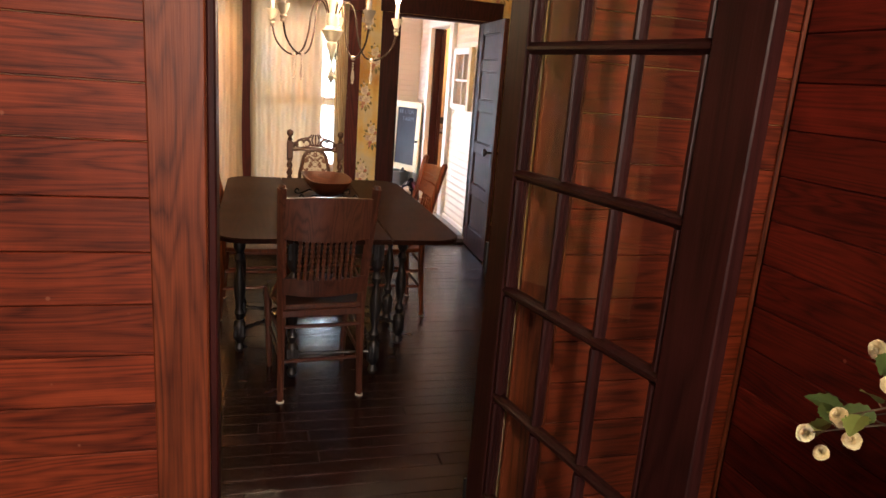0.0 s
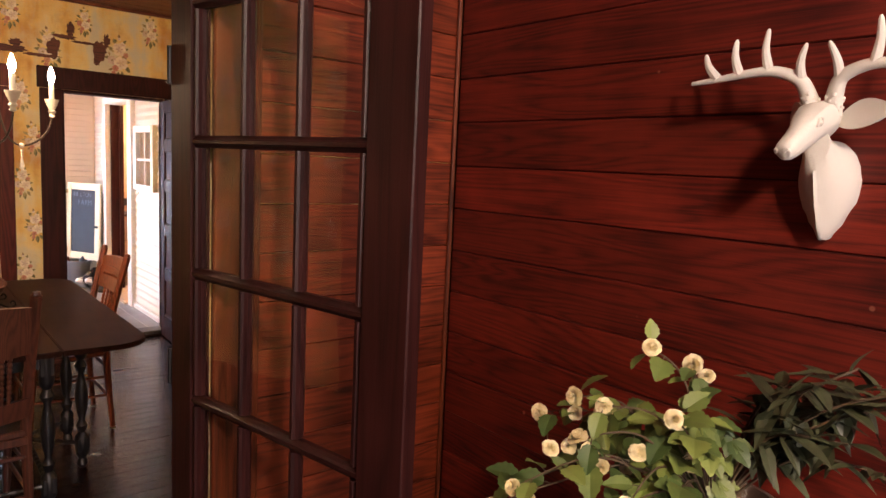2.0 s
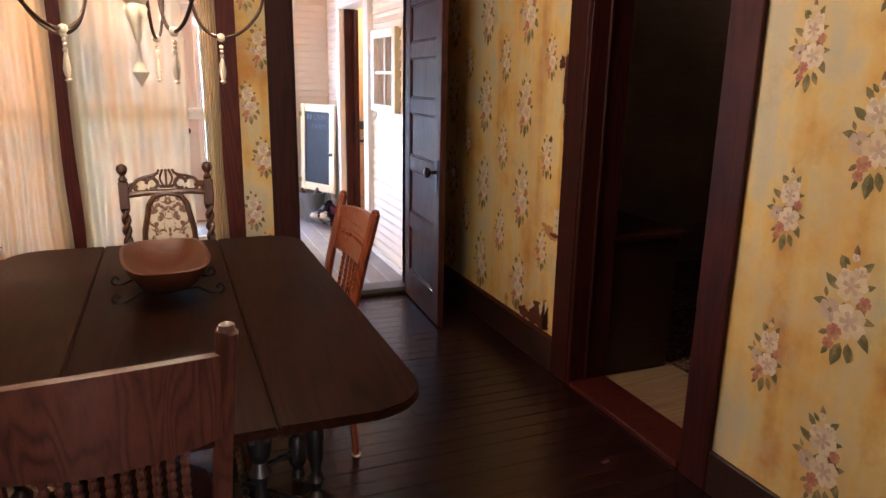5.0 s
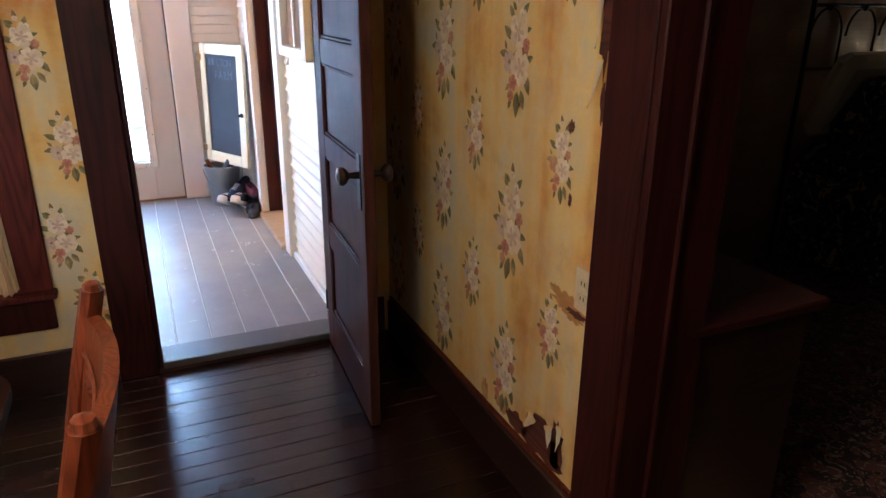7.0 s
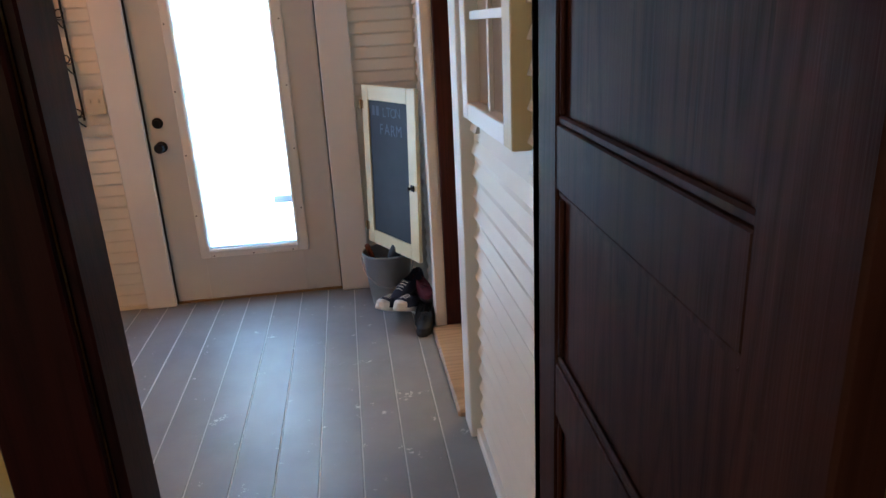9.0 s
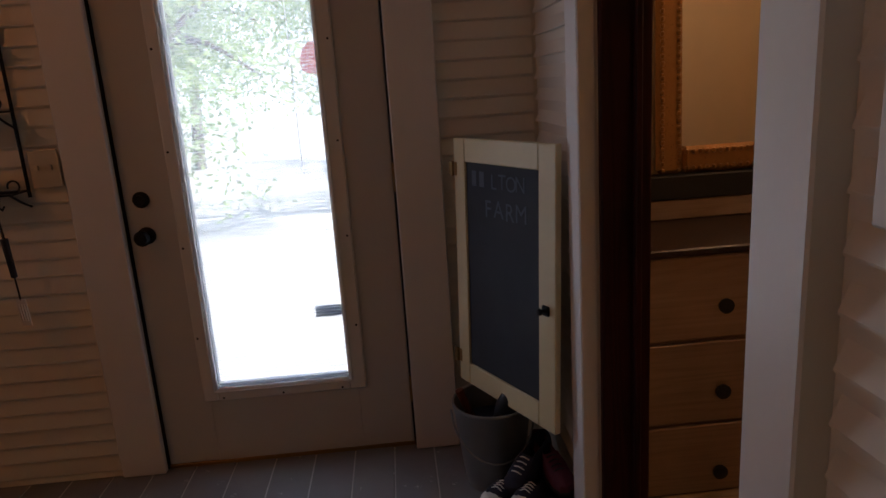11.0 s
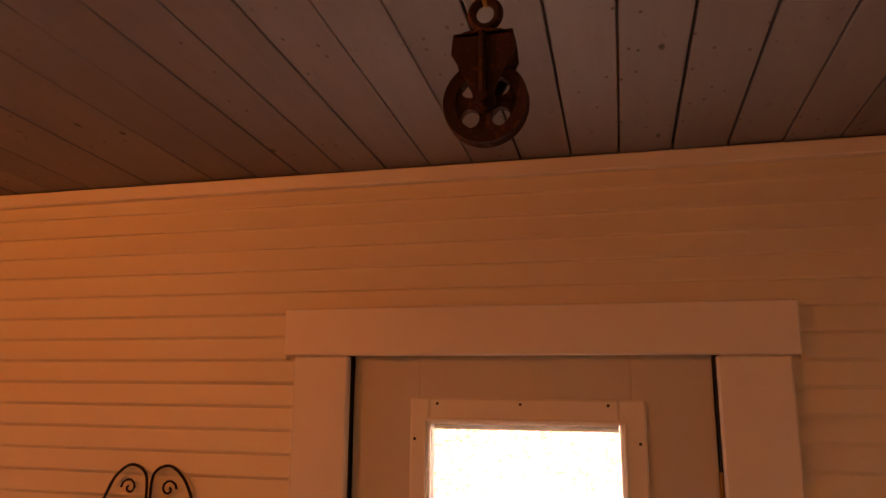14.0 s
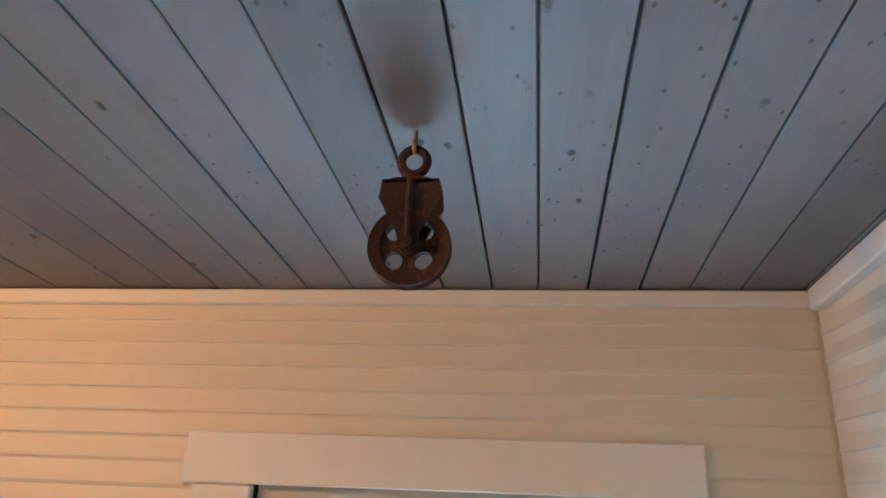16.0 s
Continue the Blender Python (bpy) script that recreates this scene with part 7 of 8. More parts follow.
def wall_rack():
    root = thing("wall_rack", pose(0.065, YE - 0.001, 1.10), "black wrought-iron wall rack with three shelves and a name board", "wall rack")
    for x in (-0.262, 0.375):
        bm = bmesh.new()
        tube(bm, [(x, -0.008, -0.02), (x, -0.008, 0.56)], 0.006, 6)
        for z in (0.0, 0.255, 0.47):
            tube(bm, spline([(x, -0.01, z - 0.05), (x, -0.06, z - 0.03), (x, -0.125, z + 0.005)], 4), 0.004, 6)
        part("side_bar", bm, IRON, root)
    for z, dpt in ((0.0, 0.12), (0.255, 0.125), (0.462, 0.085)):
        bm = bmesh.new()
        box(bm, -0.265, 0.378, -dpt, -0.004, z, z + 0.006, 0.001)
        tube(bm, [(-0.275, -dpt, z + 0.012), (0.39, -dpt, z + 0.012)], 0.004, 6)
        for s in (-1, 1):
            tube(bm, [(0.0575 + s * (0.3325 + 0.018 * math.sin(radians(t))), -dpt, z + 0.030 - 0.018 * math.cos(radians(t))) for t in range(0, 290, 24)], 0.0032, 5)
        part("shelf", bm, IRON, root, "dark iron shelf with curled ends")
    bm = bmesh.new()
    for s in (-1, 1):
        tube(bm, spline([(0.077 + s * 0.145, -0.012, 0.56), (0.077 + s * 0.11, -0.012, 0.63), (0.077 + s * 0.06, -0.012, 0.665), (0.077 + s * 0.012, -0.012, 0.64), (0.077 + s * 0.006, -0.012, 0.56)], 6), 0.0042, 6)
        tube(bm, [(0.077 + s * (0.062 + (0.026 - 0.0018 * k) * math.cos(k * 0.6)), -0.012, 0.604 + (0.026 - 0.0018 * k) * math.sin(k * 0.6)) for k in range(13)], 0.0035, 6)
    part("crest_scroll", bm, IRON, root, "scrolled iron crest")
    bm = bmesh.new()
    box(bm, -0.182, 0.335, -0.030, -0.016, 0.485, 0.562, 0.003)
    sign = part("name_board", bm, SIGNW, root, "brown wooden board with black capital letters", smooth=False)
    for k, ch in enumerate("THOMAS"):
        text_mesh(ch, 0.074, 0.0012, IRON, sign, pose(-0.075 + 0.0665 * k, -0.0325, 0.498, 90), "letter", "black capital letter")
    for x in (-0.18, -0.05, 0.05, 0.33):
        bm = bmesh.new()
        tube(bm, [(x, -0.10, 0.0), (x, -0.115, -0.03), (x, -0.10, -0.045), (x, -0.085, -0.035)], 0.003, 6)
        part("hook", bm, IRON, root)

    def item(name, x0, x1, y0, y1, z, h, mt, label, cat, tilt=0.0):
        b = bmesh.new()
        box(b, -(x1 - x0) / 2, (x1 - x0) / 2, -(y1 - y0) / 2, (y1 - y0) / 2, 0, h, 0.003)
        tagged(part(name, b, mt, smooth=False, m=pose(0.065 + (x0 + x1) / 2, YE - 0.001 + (y0 + y1) / 2, 1.10 + z, tilt)), label, cat)

    item("paper_packet", -0.258, -0.085, -0.075, -0.045, 0.261, 0.195, TANBOX, "pale paper packet standing on the middle shelf", "packet", -4)
    item("picture_frame", -0.083, 0.100, -0.060, -0.040, 0.261, 0.165, BLACKR, "dark picture frame leaning on the middle shelf", "picture frame", -6)
    item("card_box", 0.104, 0.183, -0.075, -0.025, 0.261, 0.150, SIGNW, "brown card box on the middle shelf", "box")
    item("note_pad", -0.04, 0.27, -0.118, -0.080, 0.261, 0.022, SIGNW, "flat brown note pad lying on the shelf", "note pad")
    item("letter_stack", -0.255, 0.06, -0.078, -0.01, 0.469, 0.018, TANBOX, "stack of letters on the top shelf", "letters")
    tis = thing("tissue_box", pose(0.065 - 0.145, YE - 0.061, 1.106), "orange-red tissue box with a white tissue", "tissue box")
    b = bmesh.new()
    box(b, -0.105, 0.105, -0.055, 0.050, 0, 0.085, 0.004)
    part("carton", b, REDBOX, tis, smooth=False)
    b = bmesh.new()
    slab(b, [(-0.06, -0.01), (0.055, -0.012), (0.075, 0.012), (-0.05, 0.015)], 0.0, 0.05, pose(0, -0.02, 0.080, 12, 0, 8))
    part("tissue", b, LINEN, tis, smooth=False)
    dish = bmesh.new()
    lathe(dish, ((0.0, 0.0), (0.05, 0.0), (0.10, 0.030), (0.112, 0.055), (0.107, 0.055), (0.09, 0.034), (0.045, 0.010), (0.0, 0.010)), Matrix.Diagonal((1.15, 0.50, 1, 1)), 24)
    tagged(part("black_dish", dish, BLACKR, m=pose(0.22, YE - 0.062, 1.107)), "oval black dish on the lower shelf", "dish")
    sp = thing("hanging_spatula", pose(0.370, YE - 0.075, 1.062), "spatula with a white slotted head hanging from a strap", "spatula")
    b = bmesh.new()
    tube(b, [(0, -0.02, 0.0), (0.004, -0.015, -0.10)], [0.008, 0.012], 6, flat=0.35)
    part("strap", b, IRON, sp, "dark strap")
    b = bmesh.new()
    tube(b, [(0.004, -0.015, -0.10), (0.008, -0.010, -0.23)], [0.012, 0.010], 8)
    tube(b, [(0.008, -0.010, -0.23), (0.010, -0.008, -0.31)], 0.003, 6)
    part("handle", b, BLACKR, sp)
    b = bmesh.new()
    for k in range(4):
        box(b, -0.034 + 0.0185 * k, -0.022 + 0.0185 * k, -0.0015, 0.0015, -0.075, -0.018)
    box(b, -0.034, 0.0335, -0.0015, 0.0015, -0.018, 0.0)
    box(b, -0.034, 0.0335, -0.0015, 0.0015, -0.092, -0.075)
    part("slotted_head", b, RUBBER, sp, "white slotted head", smooth=False, m=pose(0.010, -0.008, -0.305, 0, -8, -38))
    for x in (-0.07, 0.0):
        b = bmesh.new()
        lathe(b, ((0.0, 0.0), (0.018, -0.005), (0.022, -0.022), (0.014, -0.040), (0.0, -0.045)), None, 12)
        tube(b, [(0, 0, 0.0), (0, 0.0, 0.012)], 0.002, 5)
        tagged(part("glass_bauble", b, STEEL, m=pose(0.065 + x, YE - 0.098, 1.056)), "small round bauble hanging under the rack", "bauble", "baubles")


def switch_plate():
    root = thing("light_switch", pose(0.508, YE - 0.013, 1.170), "cream double switch plate on the white wall", "switch")
    bm = bmesh.new()
    box(bm, -0.048, 0.048, -0.006, 0.0, -0.062, 0.062, 0.003)
    part("plate", bm, PLATE, root, smooth=False)
    for x in (-0.021, 0.021):
        bm = bmesh.new()
        box(bm, x - 0.005, x + 0.005, -0.015, -0.006, -0.004, 0.012, 0.001)
        part("toggle", bm, PLATE, root, smooth=False)


def side_window():
    root = thing("window_porch_side", Matrix.Translation((XP, 7.355, 1.195)) @ pose(0, 0, 0, 0, 0, -90), "small white two-light window with tan curtains in the siding", "window", kind="structure")
    W, H = 0.60, 0.59
    for bx in ((0, 0.075, 0, H), (W - 0.075, W, 0, H), (0.075, W - 0.075, 0, 0.05), (0.075, W - 0.075, H - 0.06, H)):
        bm = bmesh.new()
        box(bm, bx[0], bx[1], -0.034, 0.012, bx[2], bx[3], 0.003)
        part("window_frame", bm, CREAM if bx[0] > 0.4 else WHITE_T, root, smooth=False)
    bm = bmesh.new()
    box(bm, 0.075, W - 0.075, -0.020, -0.006, 0.27, 0.292, 0.002)
    box(bm, W / 2 - 0.009, W / 2 + 0.009, -0.018, -0.006, 0.05, H - 0.06, 0.002)
    part("sash_bar", bm, WHITE_T, root, smooth=False)
    bm = bmesh.new()
    box(bm, 0.072, W - 0.072, -0.010, -0.007, 0.048, H - 0.058)
    part("pane", bm, GLASS, root, "clear glass pane", smooth=False)
    bm = bmesh.new()
    n = 60
    a = [bm.verts.new((0.07 + (W - 0.14) * k / n, 0.004 + 0.006 * math.sin(k * 1.1), 0.045)) for k in range(n + 1)]
    b = [bm.verts.new((0.07 + (W - 0.14) * k / n, 0.004 + 0.006 * math.sin(k * 1.1 + 0.4), H - 0.055)) for k in range(n + 1)]
    for k in range(n):
        bm.faces.new((a[k], a[k + 1], b[k + 1], b[k]))
    part("inner_curtain", bm, plain("tan_curtain", (0.34, 0.28, 0.19), 0.85), root, "tan gathered curtain behind the glass")


def washer():
    root = thing("washing_machine", pose(-0.62, 8.71, PF), "white washing machine in the porch corner", "washing machine")
    bm = bmesh.new()
    box(bm, -0.30, 0.30, -0.30, 0.30, 0.02, 0.86, 0.012)
    part("body", bm, LITE, root, smooth=False)
    bm = bmesh.new()
    box(bm, -0.25, 0.25, -0.27, 0.17, 0.86, 0.875, 0.005)
    part("lid", bm, LITE, root, smooth=False)
    bm = bmesh.new()
    box(bm, -0.30, 0.30, 0.19, 0.30, 0.86, 0.98, 0.02)
    part("control_panel", bm, DOOR_W, root, smooth=False)
    for x in (-0.26, 0.26):
        for y in (-0.26, 0.26):
            bm = bmesh.new()
            lathe(bm, ((0.02, 0), (0.02, 0.022)), pose(x, y, 0), 10)
            part("foot", bm, BLACKR, root)


def added_twin_lamp():
    """An added two-bulb lamp for warm light along the porch, its source unseen."""
    root = thing("unseen_ceiling_lamp", pose(-0.45, 7.50, ZP + 0.0995), "added two-bulb ceiling lamp for the unseen warm porch light", "lamp")
    bm = bmesh.new()
    lathe(bm, ((0.07, 0.0), (0.068, -0.015), (0.03, -0.03), (0.0, -0.032)), None, 18)
    part("base", bm, BRASS, root)
    for x in (-0.055, 0.055):
        bm = bmesh.new()
        lathe(bm, ((0.012, 0.0), (0.014, -0.03), (0.0, -0.031)), pose(x, 0, -0.018), 10)
        part("socket", bm, LITE, root)
        bm = bmesh.new()
        lathe(bm, ((0.010, 0.0), (0.028, -0.035), (0.030, -0.055), (0.020, -0.075), (0.0, -0.080)), pose(x, 0, -0.049), 12)
        part("bulb", bm, BULB, root, "lit round bulb").visible_shadow = False
        lamp("ceiling_lamp_light", "POINT", Matrix.Translation((-0.45 + x, 7.50, ZP - 0.0005)), TWIN_LIGHT, (1.0, 0.33, 0.095), 0.03)


# ---- bedroom and bathroom, seen through their doorways ----
def bedroom():
    rug = bmesh.new()
    box(rug, 2.98, 6.7, 3.2, 6.40, 0.001, 0.013, 0.003)
    tagged(part("patterned_rug", rug, RUG, smooth=False), "dark floral rug with a border on the bedroom floor", "rug")
    bed = thing("iron_bed", pose(5.55, 5.44, 0, 0, 0, 90) @ Matrix.Diagonal((1, 0.96, 1.10, 1)), "iron bed with a dark floral bedspread", "bed")
    bm = bmesh.new()
    box(bm, -0.95, 0.95, -0.72, 0.72, 0.22, 0.66, 0.07)
    part("bedspread", bm, QUILT, bed, "dark bedspread with large pale flowers")
    for bx in ((-0.98, 0.93, -0.75, -0.72, 0.06, 0.55), (-0.98, 0.93, 0.72, 0.75, 0.06, 0.55), (-0.985, -0.982, -0.75, 0.75, 0.06, 0.58)):
        bm = bmesh.new()
        box(bm, *bx, 0.001)
        part("bedspread_drop", bm, QUILT, bed, smooth=False)
    for y in (-0.36, 0.36):
        bm = bmesh.new()
        box(bm, -0.20, 0.20, -0.34, 0.34, -0.075, 0.075, 0.06, m=pose(0.68, y, 0.84, 0, 58))
        part("pillow", bm, QUILT, bed, "dark floral pillow")
        bm = bmesh.new()
        box(bm, -0.23, 0.23, -0.35, 0.35, -0.065, 0.065, 0.05, m=pose(0.83, y + 0.02, 0.90, 0, 66))
        part("pillow", bm, LINEN, bed, "white linen pillow")
    for x, top in ((0.98, 1.38), (-0.99, 0.95)):
        bm = bmesh.new()
        for y in (-0.74, 0.74):
            tube(bm, [(x, y, 0.0), (x, y, top)], 0.014, 8)
            blob(bm, 0.02, pose(x, y, top + 0.015), 8, 6)
        tube(bm, [(x, -0.74, top - 0.05), (x, 0.74, top - 0.05)], 0.010, 8)
        tube(bm, [(x, -0.74, top - 0.36), (x, 0.74, top - 0.36)], 0.010, 8)
        for k in range(5):
            y = -0.6 + 0.3 * k
            tube(bm, [(x, y + 0.13 * math.cos(radians(t)), top - 0.20 + 0.14 * math.sin(radians(t))) for t in range(0, 181, 20)], 0.007, 7)
            tube(bm, [(x, y - 0.13, top - 0.36), (x, y - 0.13, top - 0.20)], 0.007, 7)
            blob(bm, 0.018, pose(x, y, top - 0.06), 8, 6)
        part("headboard" if x > 0 else "footboard", bm, IRON, bed, "black iron bars with round arches")
    dr = thing("low_chest", pose(2.72, 4.98, 0), "dark low wooden chest beside the bedroom doorway", "chest")
    bm = bmesh.new()
    box(bm, -0.20, 0.22, -0.24, 0.35, 0.0, 0.70, 0.006)
    part("body", bm, BASEB, dr, smooth=False)
    bm = bmesh.new()
    box(bm, -0.215, 0.25, -0.27, 0.37, 0.70, 0.73, 0.006)
    part("top", bm, TRIM, dr, smooth=False)
    lmp = thing("bedside_lamp", pose(6.62, 6.20, 0), "small warm lamp beside the bed", "lamp")
    bm = bmesh.new()
    box(bm, -0.2, 0.2, -0.2, 0.2, 0.0, 0.60, 0.006)
    part("night_stand", bm, BASEB, lmp, smooth=False)
    bm = bmesh.new()
    lathe(bm, ((0.07, 0.60), (0.07, 0.62), (0.02, 0.65), (0.03, 0.75), (0.012, 0.85), (0.012, 0.95)), None, 14)
    part("lamp_base", bm, BRASS, lmp)
    bm = bmesh.new()
    lathe(bm, ((0.14, 0.92), (0.09, 1.12), (0.088, 1.12), (0.138, 0.92)), None, 20)
    part("shade", bm, SHEER, lmp, "pale lamp shade")
    lamp("bedside_light", "POINT", Matrix.Translation((6.62, 6.20, 1.05)), BED_LIGHT, (1.0, 0.75, 0.45), 0.04)


def bathroom():
    # a chest of drawers facing the doorway
    base = pose(2.66, 8.60, PF + 0.012)
    dr = thing("drawer_chest", base, "brown wooden drawer chest with dark round knobs", "drawer chest")
    bm = bmesh.new()
    box(bm, -0.40, 0.40, 0.0, 0.42, 0.0, 0.785, 0.006)
    part("body", bm, DRESS, dr, smooth=False)
    bm = bmesh.new()
    box(bm, -0.42, 0.42, -0.025, 0.43, 0.785, 0.808, 0.005)
    part("top", bm, BASEB, dr, "dark top board", smooth=False)
    for k, (z0, z1) in enumerate(((0.0, 0.238), (0.246, 0.512), (0.520, 0.780))):
        bm = bmesh.new()
        box(bm, -0.39, 0.39, -0.016, 0.0, z0 + 0.004, z1, 0.004)
        d = part("drawer", bm, DRESS, dr, smooth=False)
        bm = bmesh.new()
        lathe(bm, ((0.008, 0), (0.009, 0.012), (0.022, 0.018), (0.023, 0.028), (0.0, 0.034)), pose(-0.085, -0.016, (0.085, 0.357, 0.630)[k], 90), 14)
        part("drawer_knob", bm, BLACKR, d, "dark round knob")
    bm = bmesh.new()
    box(bm, -0.41, 0.41, 0.36, 0.43, 0.809, 0.878, 0.004)
    tagged(part("back_shelf", bm, DRESS, smooth=False, m=base.copy()), "brown wooden back shelf on the drawer chest", "shelf")
    bm = bmesh.new()
    box(bm, -0.41, 0.41, 0.355, 0.43, 0.879, 0.960, 0.003)
    tagged(part("shelf_edge", bm, BLACKR, smooth=False, m=base.copy()), "black shelf edge carrying the mirror", "shelf")
    mr = thing("gilt_mirror", base @ pose(0.275, 0.425, 0.961, -2), "large mirror in a carved gilt frame on the chest", "mirror")
    for bx in ((-0.40, -0.31, 0, 0.95), (0.31, 0.40, 0, 0.95), (-0.31, 0.31, 0, 0.09), (-0.31, 0.31, 0.86, 0.95)):
        bm = bmesh.new()
        box(bm, bx[0], bx[1], -0.035, 0.0, bx[2], bx[3], 0.014)
        fr = part("frame_bar", bm, GILT, mr, smooth=False)
        bm = bmesh.new()
        vert = bx[3] - bx[2] > 0.3
        n = 40 if vert else 26
        for k in range(n):
            t = (k + 0.5) / n
            x = (bx[0] + bx[1]) / 2 if vert else bx[0] + (bx[1] - bx[0]) * t
            z = bx[2] + (bx[3] - bx[2]) * t if vert else (bx[2] + bx[3]) / 2
            for o in (-0.028, 0.028):
                blob(bm, 0.009, pose(x + (o if vert else 0), -0.036, z + (0 if vert else o)), 6, 4)
        tagged(part("carved_beads", bm, GILT, fr, "row of carved gilt beads"), kind="stuff")
    bm = bmesh.new()
    box(bm, -0.315, 0.315, -0.008, -0.002, 0.085, 0.865)
    part("mirror_glass", bm, MIRROR, mr, "mirror glass", smooth=False)
    # lamp added out of view to warm the bathroom, no fixture known
    lamp("bath_light", "POINT", Matrix.Translation((3.3, 8.35, 2.30)), BATH_LIGHT, (1.0, 0.66, 0.34), 0.06)
    bl = thing("added_bath_lamp", pose(3.3, 8.35, ZP), "added ceiling lamp out of view for the warm bathroom light", "lamp")
    bm = bmesh.new()
    lathe(bm, ((0.09, 0.0), (0.088, -0.02), (0.03, -0.035), (0.0, -0.036)), None, 18)
    part("base", bm, BRASS, bl)
    bm = bmesh.new()
    lathe(bm, ((0.03, -0.036), (0.075, -0.06), (0.085, -0.10), (0.0, -0.15)), None, 16)
    part("globe", bm, BULB, bl, "lit glass globe").visible_shadow = False


# ---- outside the glazed door ----
def garden_tree(x, y, h, seed, spread):
    rnd = random.Random(seed)
    root = thing("tree", pose(x, y, -0.36), "leafy green tree behind the house", "tree", "trees behind the house")
    bm = bmesh.new()
    top = Vector((rnd.uniform(-0.3, 0.3), rnd.uniform(-0.3, 0.3), h * 0.62))
    tube(bm, spline([(0, 0, 0), top * 0.5 + Vector((0.1, 0, 0)), top], 5), [0.17 - 0.012 * k for k in range(11)], 8)
    tips = []
    for k in range(9):
        a, t = rnd.uniform(0, 6.28), rnd.uniform(0.35, 0.95)
        p = top * t
        e = p + Vector((math.cos(a) * spread * rnd.uniform(0.6, 1.0), math.sin(a) * spread * rnd.uniform(0.6, 1.0), rnd.uniform(-0.1, 0.4) * h * 0.5))
        tube(bm, spline([p, p.lerp(e, 0.5) + Vector((0, 0, 0.3)), e], 5), [0.06 - 0.005 * q for q in range(11)], 6)
        tips += [p.lerp(e, q) for q in (0.45, 0.7, 0.9, 1.0)]
    part("trunk", bm, BARK, root)
    bm = bmesh.new()
    for c in tips:
        for q in range(rnd.randint(2, 4)):
            o = c + Vector((rnd.gauss(0, 0.45), rnd.gauss(0, 0.45), rnd.gauss(-0.1, 0.4)))
            for k in range(100):
                p = o + Vector((rnd.gauss(0, 0.24), rnd.gauss(0, 0.24), rnd.gauss(0, 0.20)))
                d = Vector((rnd.uniform(-1, 1), rnd.uniform(-1, 1), rnd.uniform(-1, 0.5))).normalized()
                s = d.orthogonal().normalized()
                L = rnd.uniform(0.05, 0.11)
                bm.faces.new([bm.verts.new(v) for v in (p, p + d * L * 0.5 + s * L * 0.22, p + d * L, p + d * L * 0.5 - s * L * 0.22)])
    part("crown", bm, TREELEAF, root, "uneven crown of many small leaves", smooth=False)


def outside():
    for x, y, h, s, sp in ((-0.95, 14.5, 6.0, 1, 2.3), (-4.2, 18.5, 8.0, 2, 2.4), (3.0, 24.0, 9.0, 3, 2.8), (-6.5, 21.0, 8.0, 4, 2.6), (4.6, 20.0, 8.5, 5, 2.5), (-3.2, 24.0, 10.0, 6, 3.2), (-1.9, 17.5, 7.0, 11, 2.6), (-9.5, 25.0, 9.0, 7, 3.0), (7.5, 26.0, 9.0, 8, 3.0), (1.9, 16.5, 6.5, 14, 1.9)):
        garden_tree(x, y, h, s, sp)
    # glowing sheet: the bright, hazy distance is put into its emission
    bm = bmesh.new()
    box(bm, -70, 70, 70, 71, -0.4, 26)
    tagged(part("backdrop", bm, GLOW_HAZE, smooth=False), "self-lit pale sheet for the bright hazy distance behind the trees", "backdrop", kind="structure")
    fd = thing("bird_feeder", pose(1.342, 9.69, 1.43), "small red bird feeder hanging on a wire outside the door", "bird feeder")
    bm = bmesh.new()
    lathe(bm, ((0.0, 0.0), (0.030, 0.004), (0.050, 0.018), (0.057, 0.040), (0.054, 0.070), (0.045, 0.095), (0.032, 0.114), (0.014, 0.128), (0.0, 0.130)), None, 24)
    part("reservoir", bm, REDP, fd, "red plastic reservoir and tray")
    for k in range(4):
        a = radians(45 + 90 * k)
        bm = bmesh.new()
        m = pose(0.050 * math.cos(a), 0.050 * math.sin(a), 0.040, 0, 0, 45 + 90 * k) @ pose(0, 0, 0, 0, 55)
        for q in range(5):
            b = 2 * math.pi * q / 5
            lathe(bm, ((0.0, 0.0), (0.006, 0.001), (0.005, 0.003), (0.0, 0.0035)), m @ Matrix.Translation((0.007 * math.cos(b), 0.007 * math.sin(b), 0)), 7)
        part("feeding_flower", bm, RUBBER, fd, "small white feeding flower")
    bm = bmesh.new()
    tube(bm, [(0, 0, 0.128), (0, 0, 0.90)], 0.0015, 6)
    part("hanging_wire", bm, STEEL, fd)
    bm = bmesh.new()
    tube(bm, spline([(0, -0.49, 0.86), (0, -0.47, 0.90), (0, -0.30, 0.93), (0, -0.02, 0.90), (0, 0.012, 0.91)], 6), 0.005, 8)
    part("wall_bracket", bm, IRON, fd, "black iron wall bracket")


french_door()
panel_door()
glazed_door()
gateleg_table()
pressed_chair(pose(0.468, 3.395, 0, 0, 0, 5.5), CHAIR, "brown oak pressed-back dining chair with spindles, pushed to the table")
pressed_chair(pose(1.190, 4.67, 0, 0, 0, 91) @ Matrix.Diagonal((1.13, 1, 0.965, 1)), CHAIR_O, "orange-brown oak pressed-back chair beside the table", 7)
pressed_chair(pose(-0.025, 4.655, 0, 0, 0, -91) @ Matrix.Diagonal((1.13, 1, 0.965, 1)), CHAIR_O, "orange-brown oak pressed-back chair beside the table", 7)
queen_chair()
dough_bowl()
chandelier()
curtained_window("window_dining_right", 0.155, 0.860, ((-0.03, 0.565), (0.650, 0.745)))
curtained_window("window_dining_left", -0.600, 0.040, ((-0.05, 0.30), (0.31, 0.66)))
paper_prints()
paper_stains()
outlet()
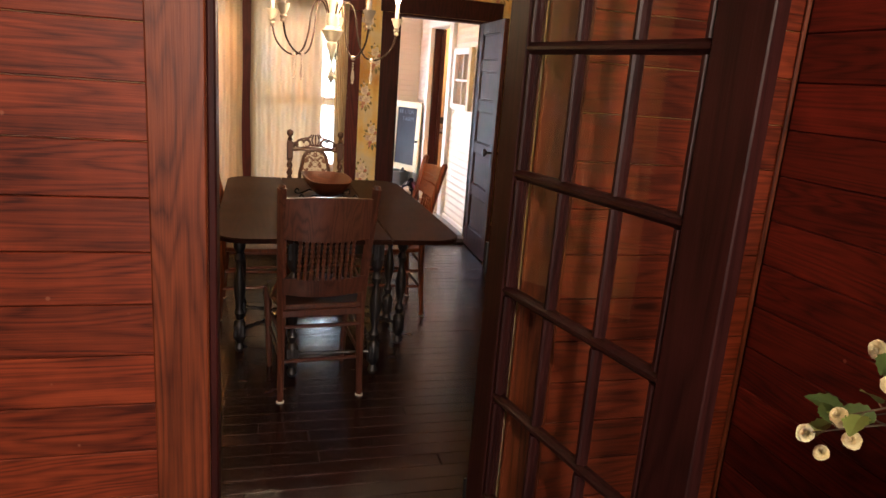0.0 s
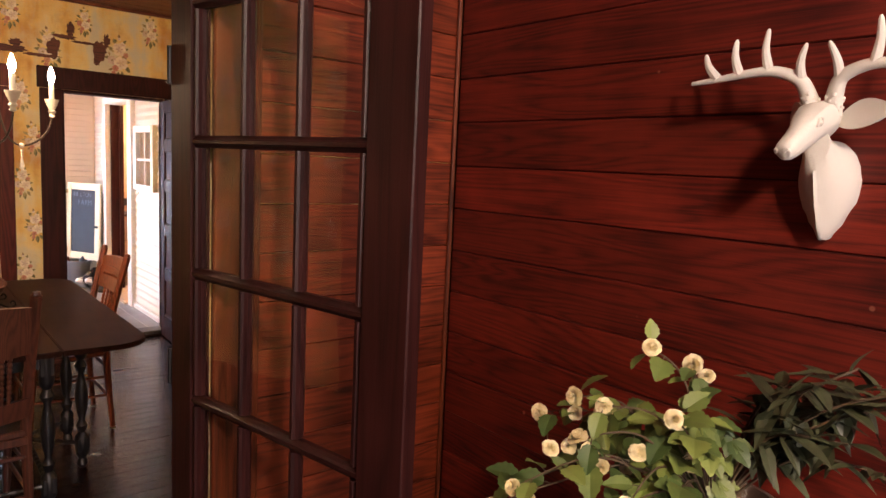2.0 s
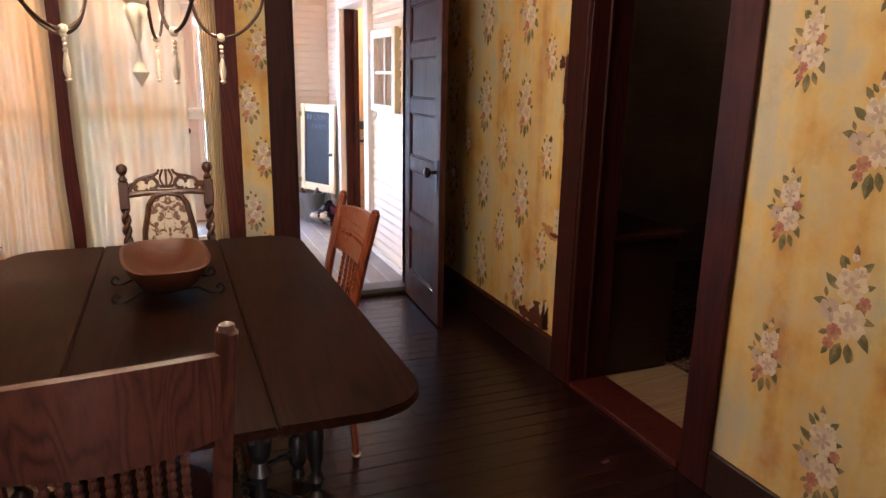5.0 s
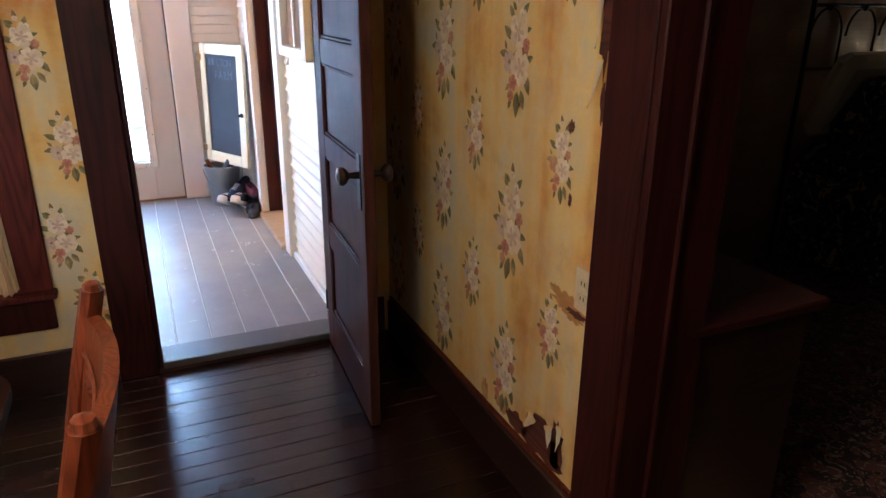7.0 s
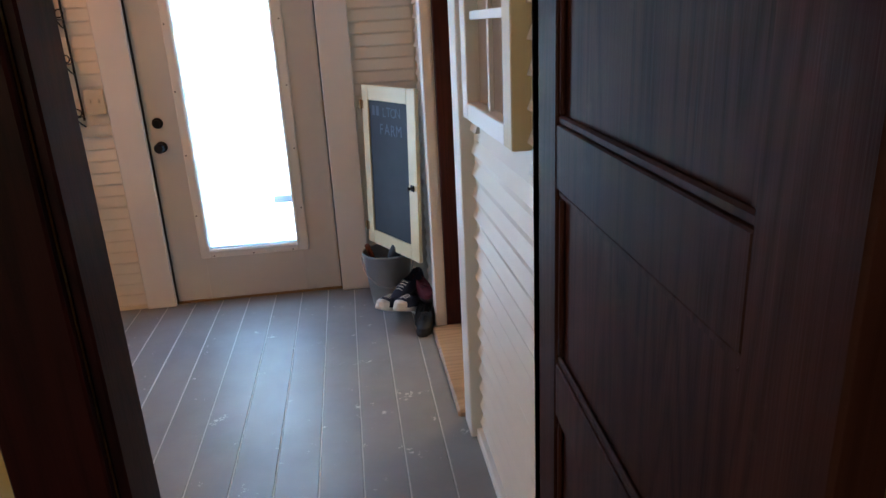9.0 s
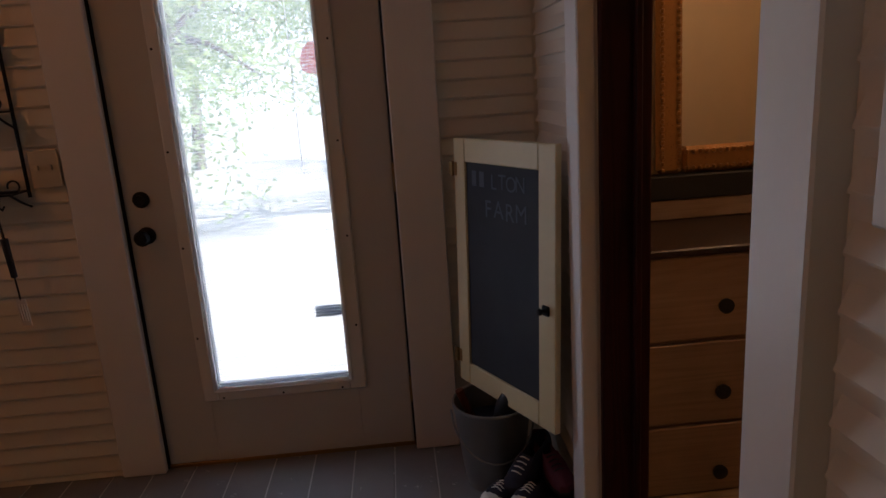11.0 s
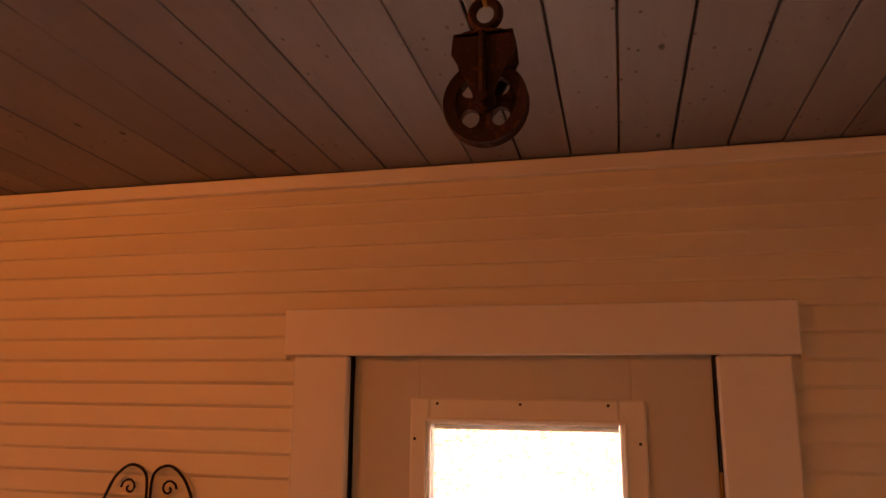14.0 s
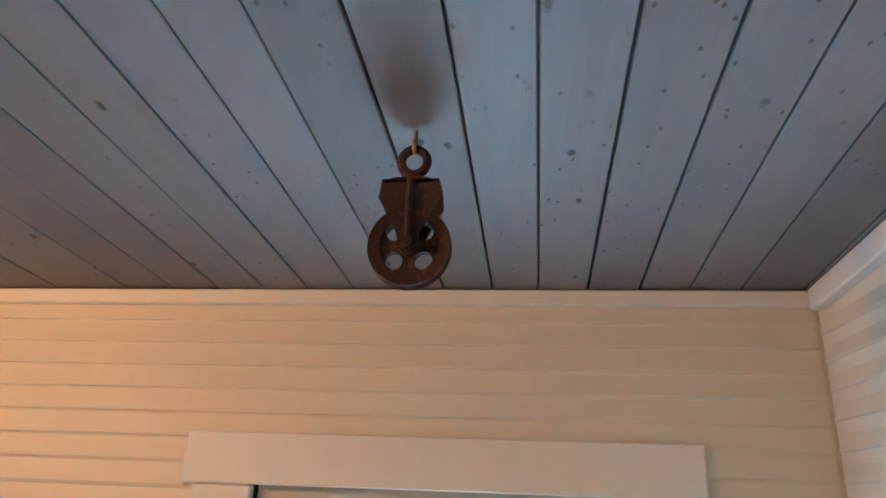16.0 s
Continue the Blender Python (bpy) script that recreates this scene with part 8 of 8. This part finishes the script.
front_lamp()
stag_head()
potted_plant()
chalkboard()
bucket()
shoes()
pulley()
wall_rack()
switch_plate()
side_window()
washer()
added_twin_lamp()
bedroom()
bathroom()
outside()

# ---- boards of walls and floors ----
rows_a = [(0.0, 0.1365)]
z_ = 0.008 + 0.1285
while z_ < ZC - 0.02:
    rows_a.append((z_, min(z_ + 0.1285, ZC)))
    z_ += 0.1285
clad(wall_divider, "flat", YD, 0, -2.1, XD, rows_a, 0.018, PALE_PINE, ((-0.058, 0.99, 0.0, 2.15),))
rows_d = []
z_ = 0.096
while z_ < ZC - 0.02:
    rows_d.append((z_, min(z_ + 0.1315, ZC)))
    z_ += 0.1315
clad(wall_trophy, "flat", XD, -90, -2.2, YD - 0.016, [(0.0, 0.095)] + rows_d, 0.018, RED_PINE)
rows_e = [(PF, 0.0545)] + [(0.0545 + 0.0625 * k, 0.0545 + 0.0625 * (k + 1)) for k in range(40)]
clad(wall_porch_end, "drop", YE, 0, -2.4, XP, rows_e, 0.015, WHITE, ((0.562, 1.802, 0.0, 2.064), (0.53, 1.825, 2.064, 2.15)))
rows_p = [(PF + 0.0695 * k, PF + 0.0695 * (k + 1)) for k in range(36)]
clad(wall_porch_right, "lap", XP, -90, YB + 0.13, YE - 0.016, rows_p, 0.026, WHITE, ((7.44, 8.535, 0.0, 2.14), (6.755, 7.355, 1.195, 1.785)))
rnd_ = random.Random(9)
y_ = -2.2
while y_ < YB - 0.02:
    w_ = rnd_.choice((0.082, 0.083, 0.084))
    y1_ = min(y_ + w_, YB - 0.012)
    cut = rnd_.uniform(-1.2, 1.6)
    for a_, b_ in ((-2.2, cut), (cut + 0.0015, XR)):
        me_ = BOARDS.get(("plank", round(b_ - a_, 2), round(y1_ - y_, 3)))
        if me_ is None:
            bm_ = bmesh.new()
            box(bm_, 0, round(b_ - a_, 2), 0.0008, y1_ - y_ - 0.0008, -0.020, 0.0, 0.0016)
            me_ = BOARDS[("plank", round(b_ - a_, 2), round(y1_ - y_, 3))] = mesh_of("board", bm_)
            me_.materials.append(FLOOR)
        ob_ = new("board", me_)
        ob_.parent = floor
        ob_.matrix_basis = pose(a_, y_, rnd_.uniform(-0.0010, 0.0), rnd_.uniform(-0.35, 0.35))
    y_ = y1_
x_ = 2.0 - 0.148 * 30
bm_ = bmesh.new()
box(bm_, 0.0022, 0.1458, 0, YE + 0.03 - (YB + 0.146), -0.018, 0.0, 0.0022)
plank_ = mesh_of("board", bm_)
plank_.materials.append(DECK)
while x_ < XP - 0.05:
    ob_ = new("board", plank_)
    ob_.parent = porch_floor
    ob_.matrix_basis = pose(x_, YB + 0.146, PF + rnd_.uniform(-0.001, 0.0))
    bm_ = bmesh.new()
    box(bm_, -0.0022, 0.0022, YB + 0.16, YE, PF - 0.015, PF - 0.0022)
    part("joint_filler", bm_, JOINT_W, porch_floor, smooth=False, m=Matrix.Translation((x_, 0, 0)))
    x_ += 0.148
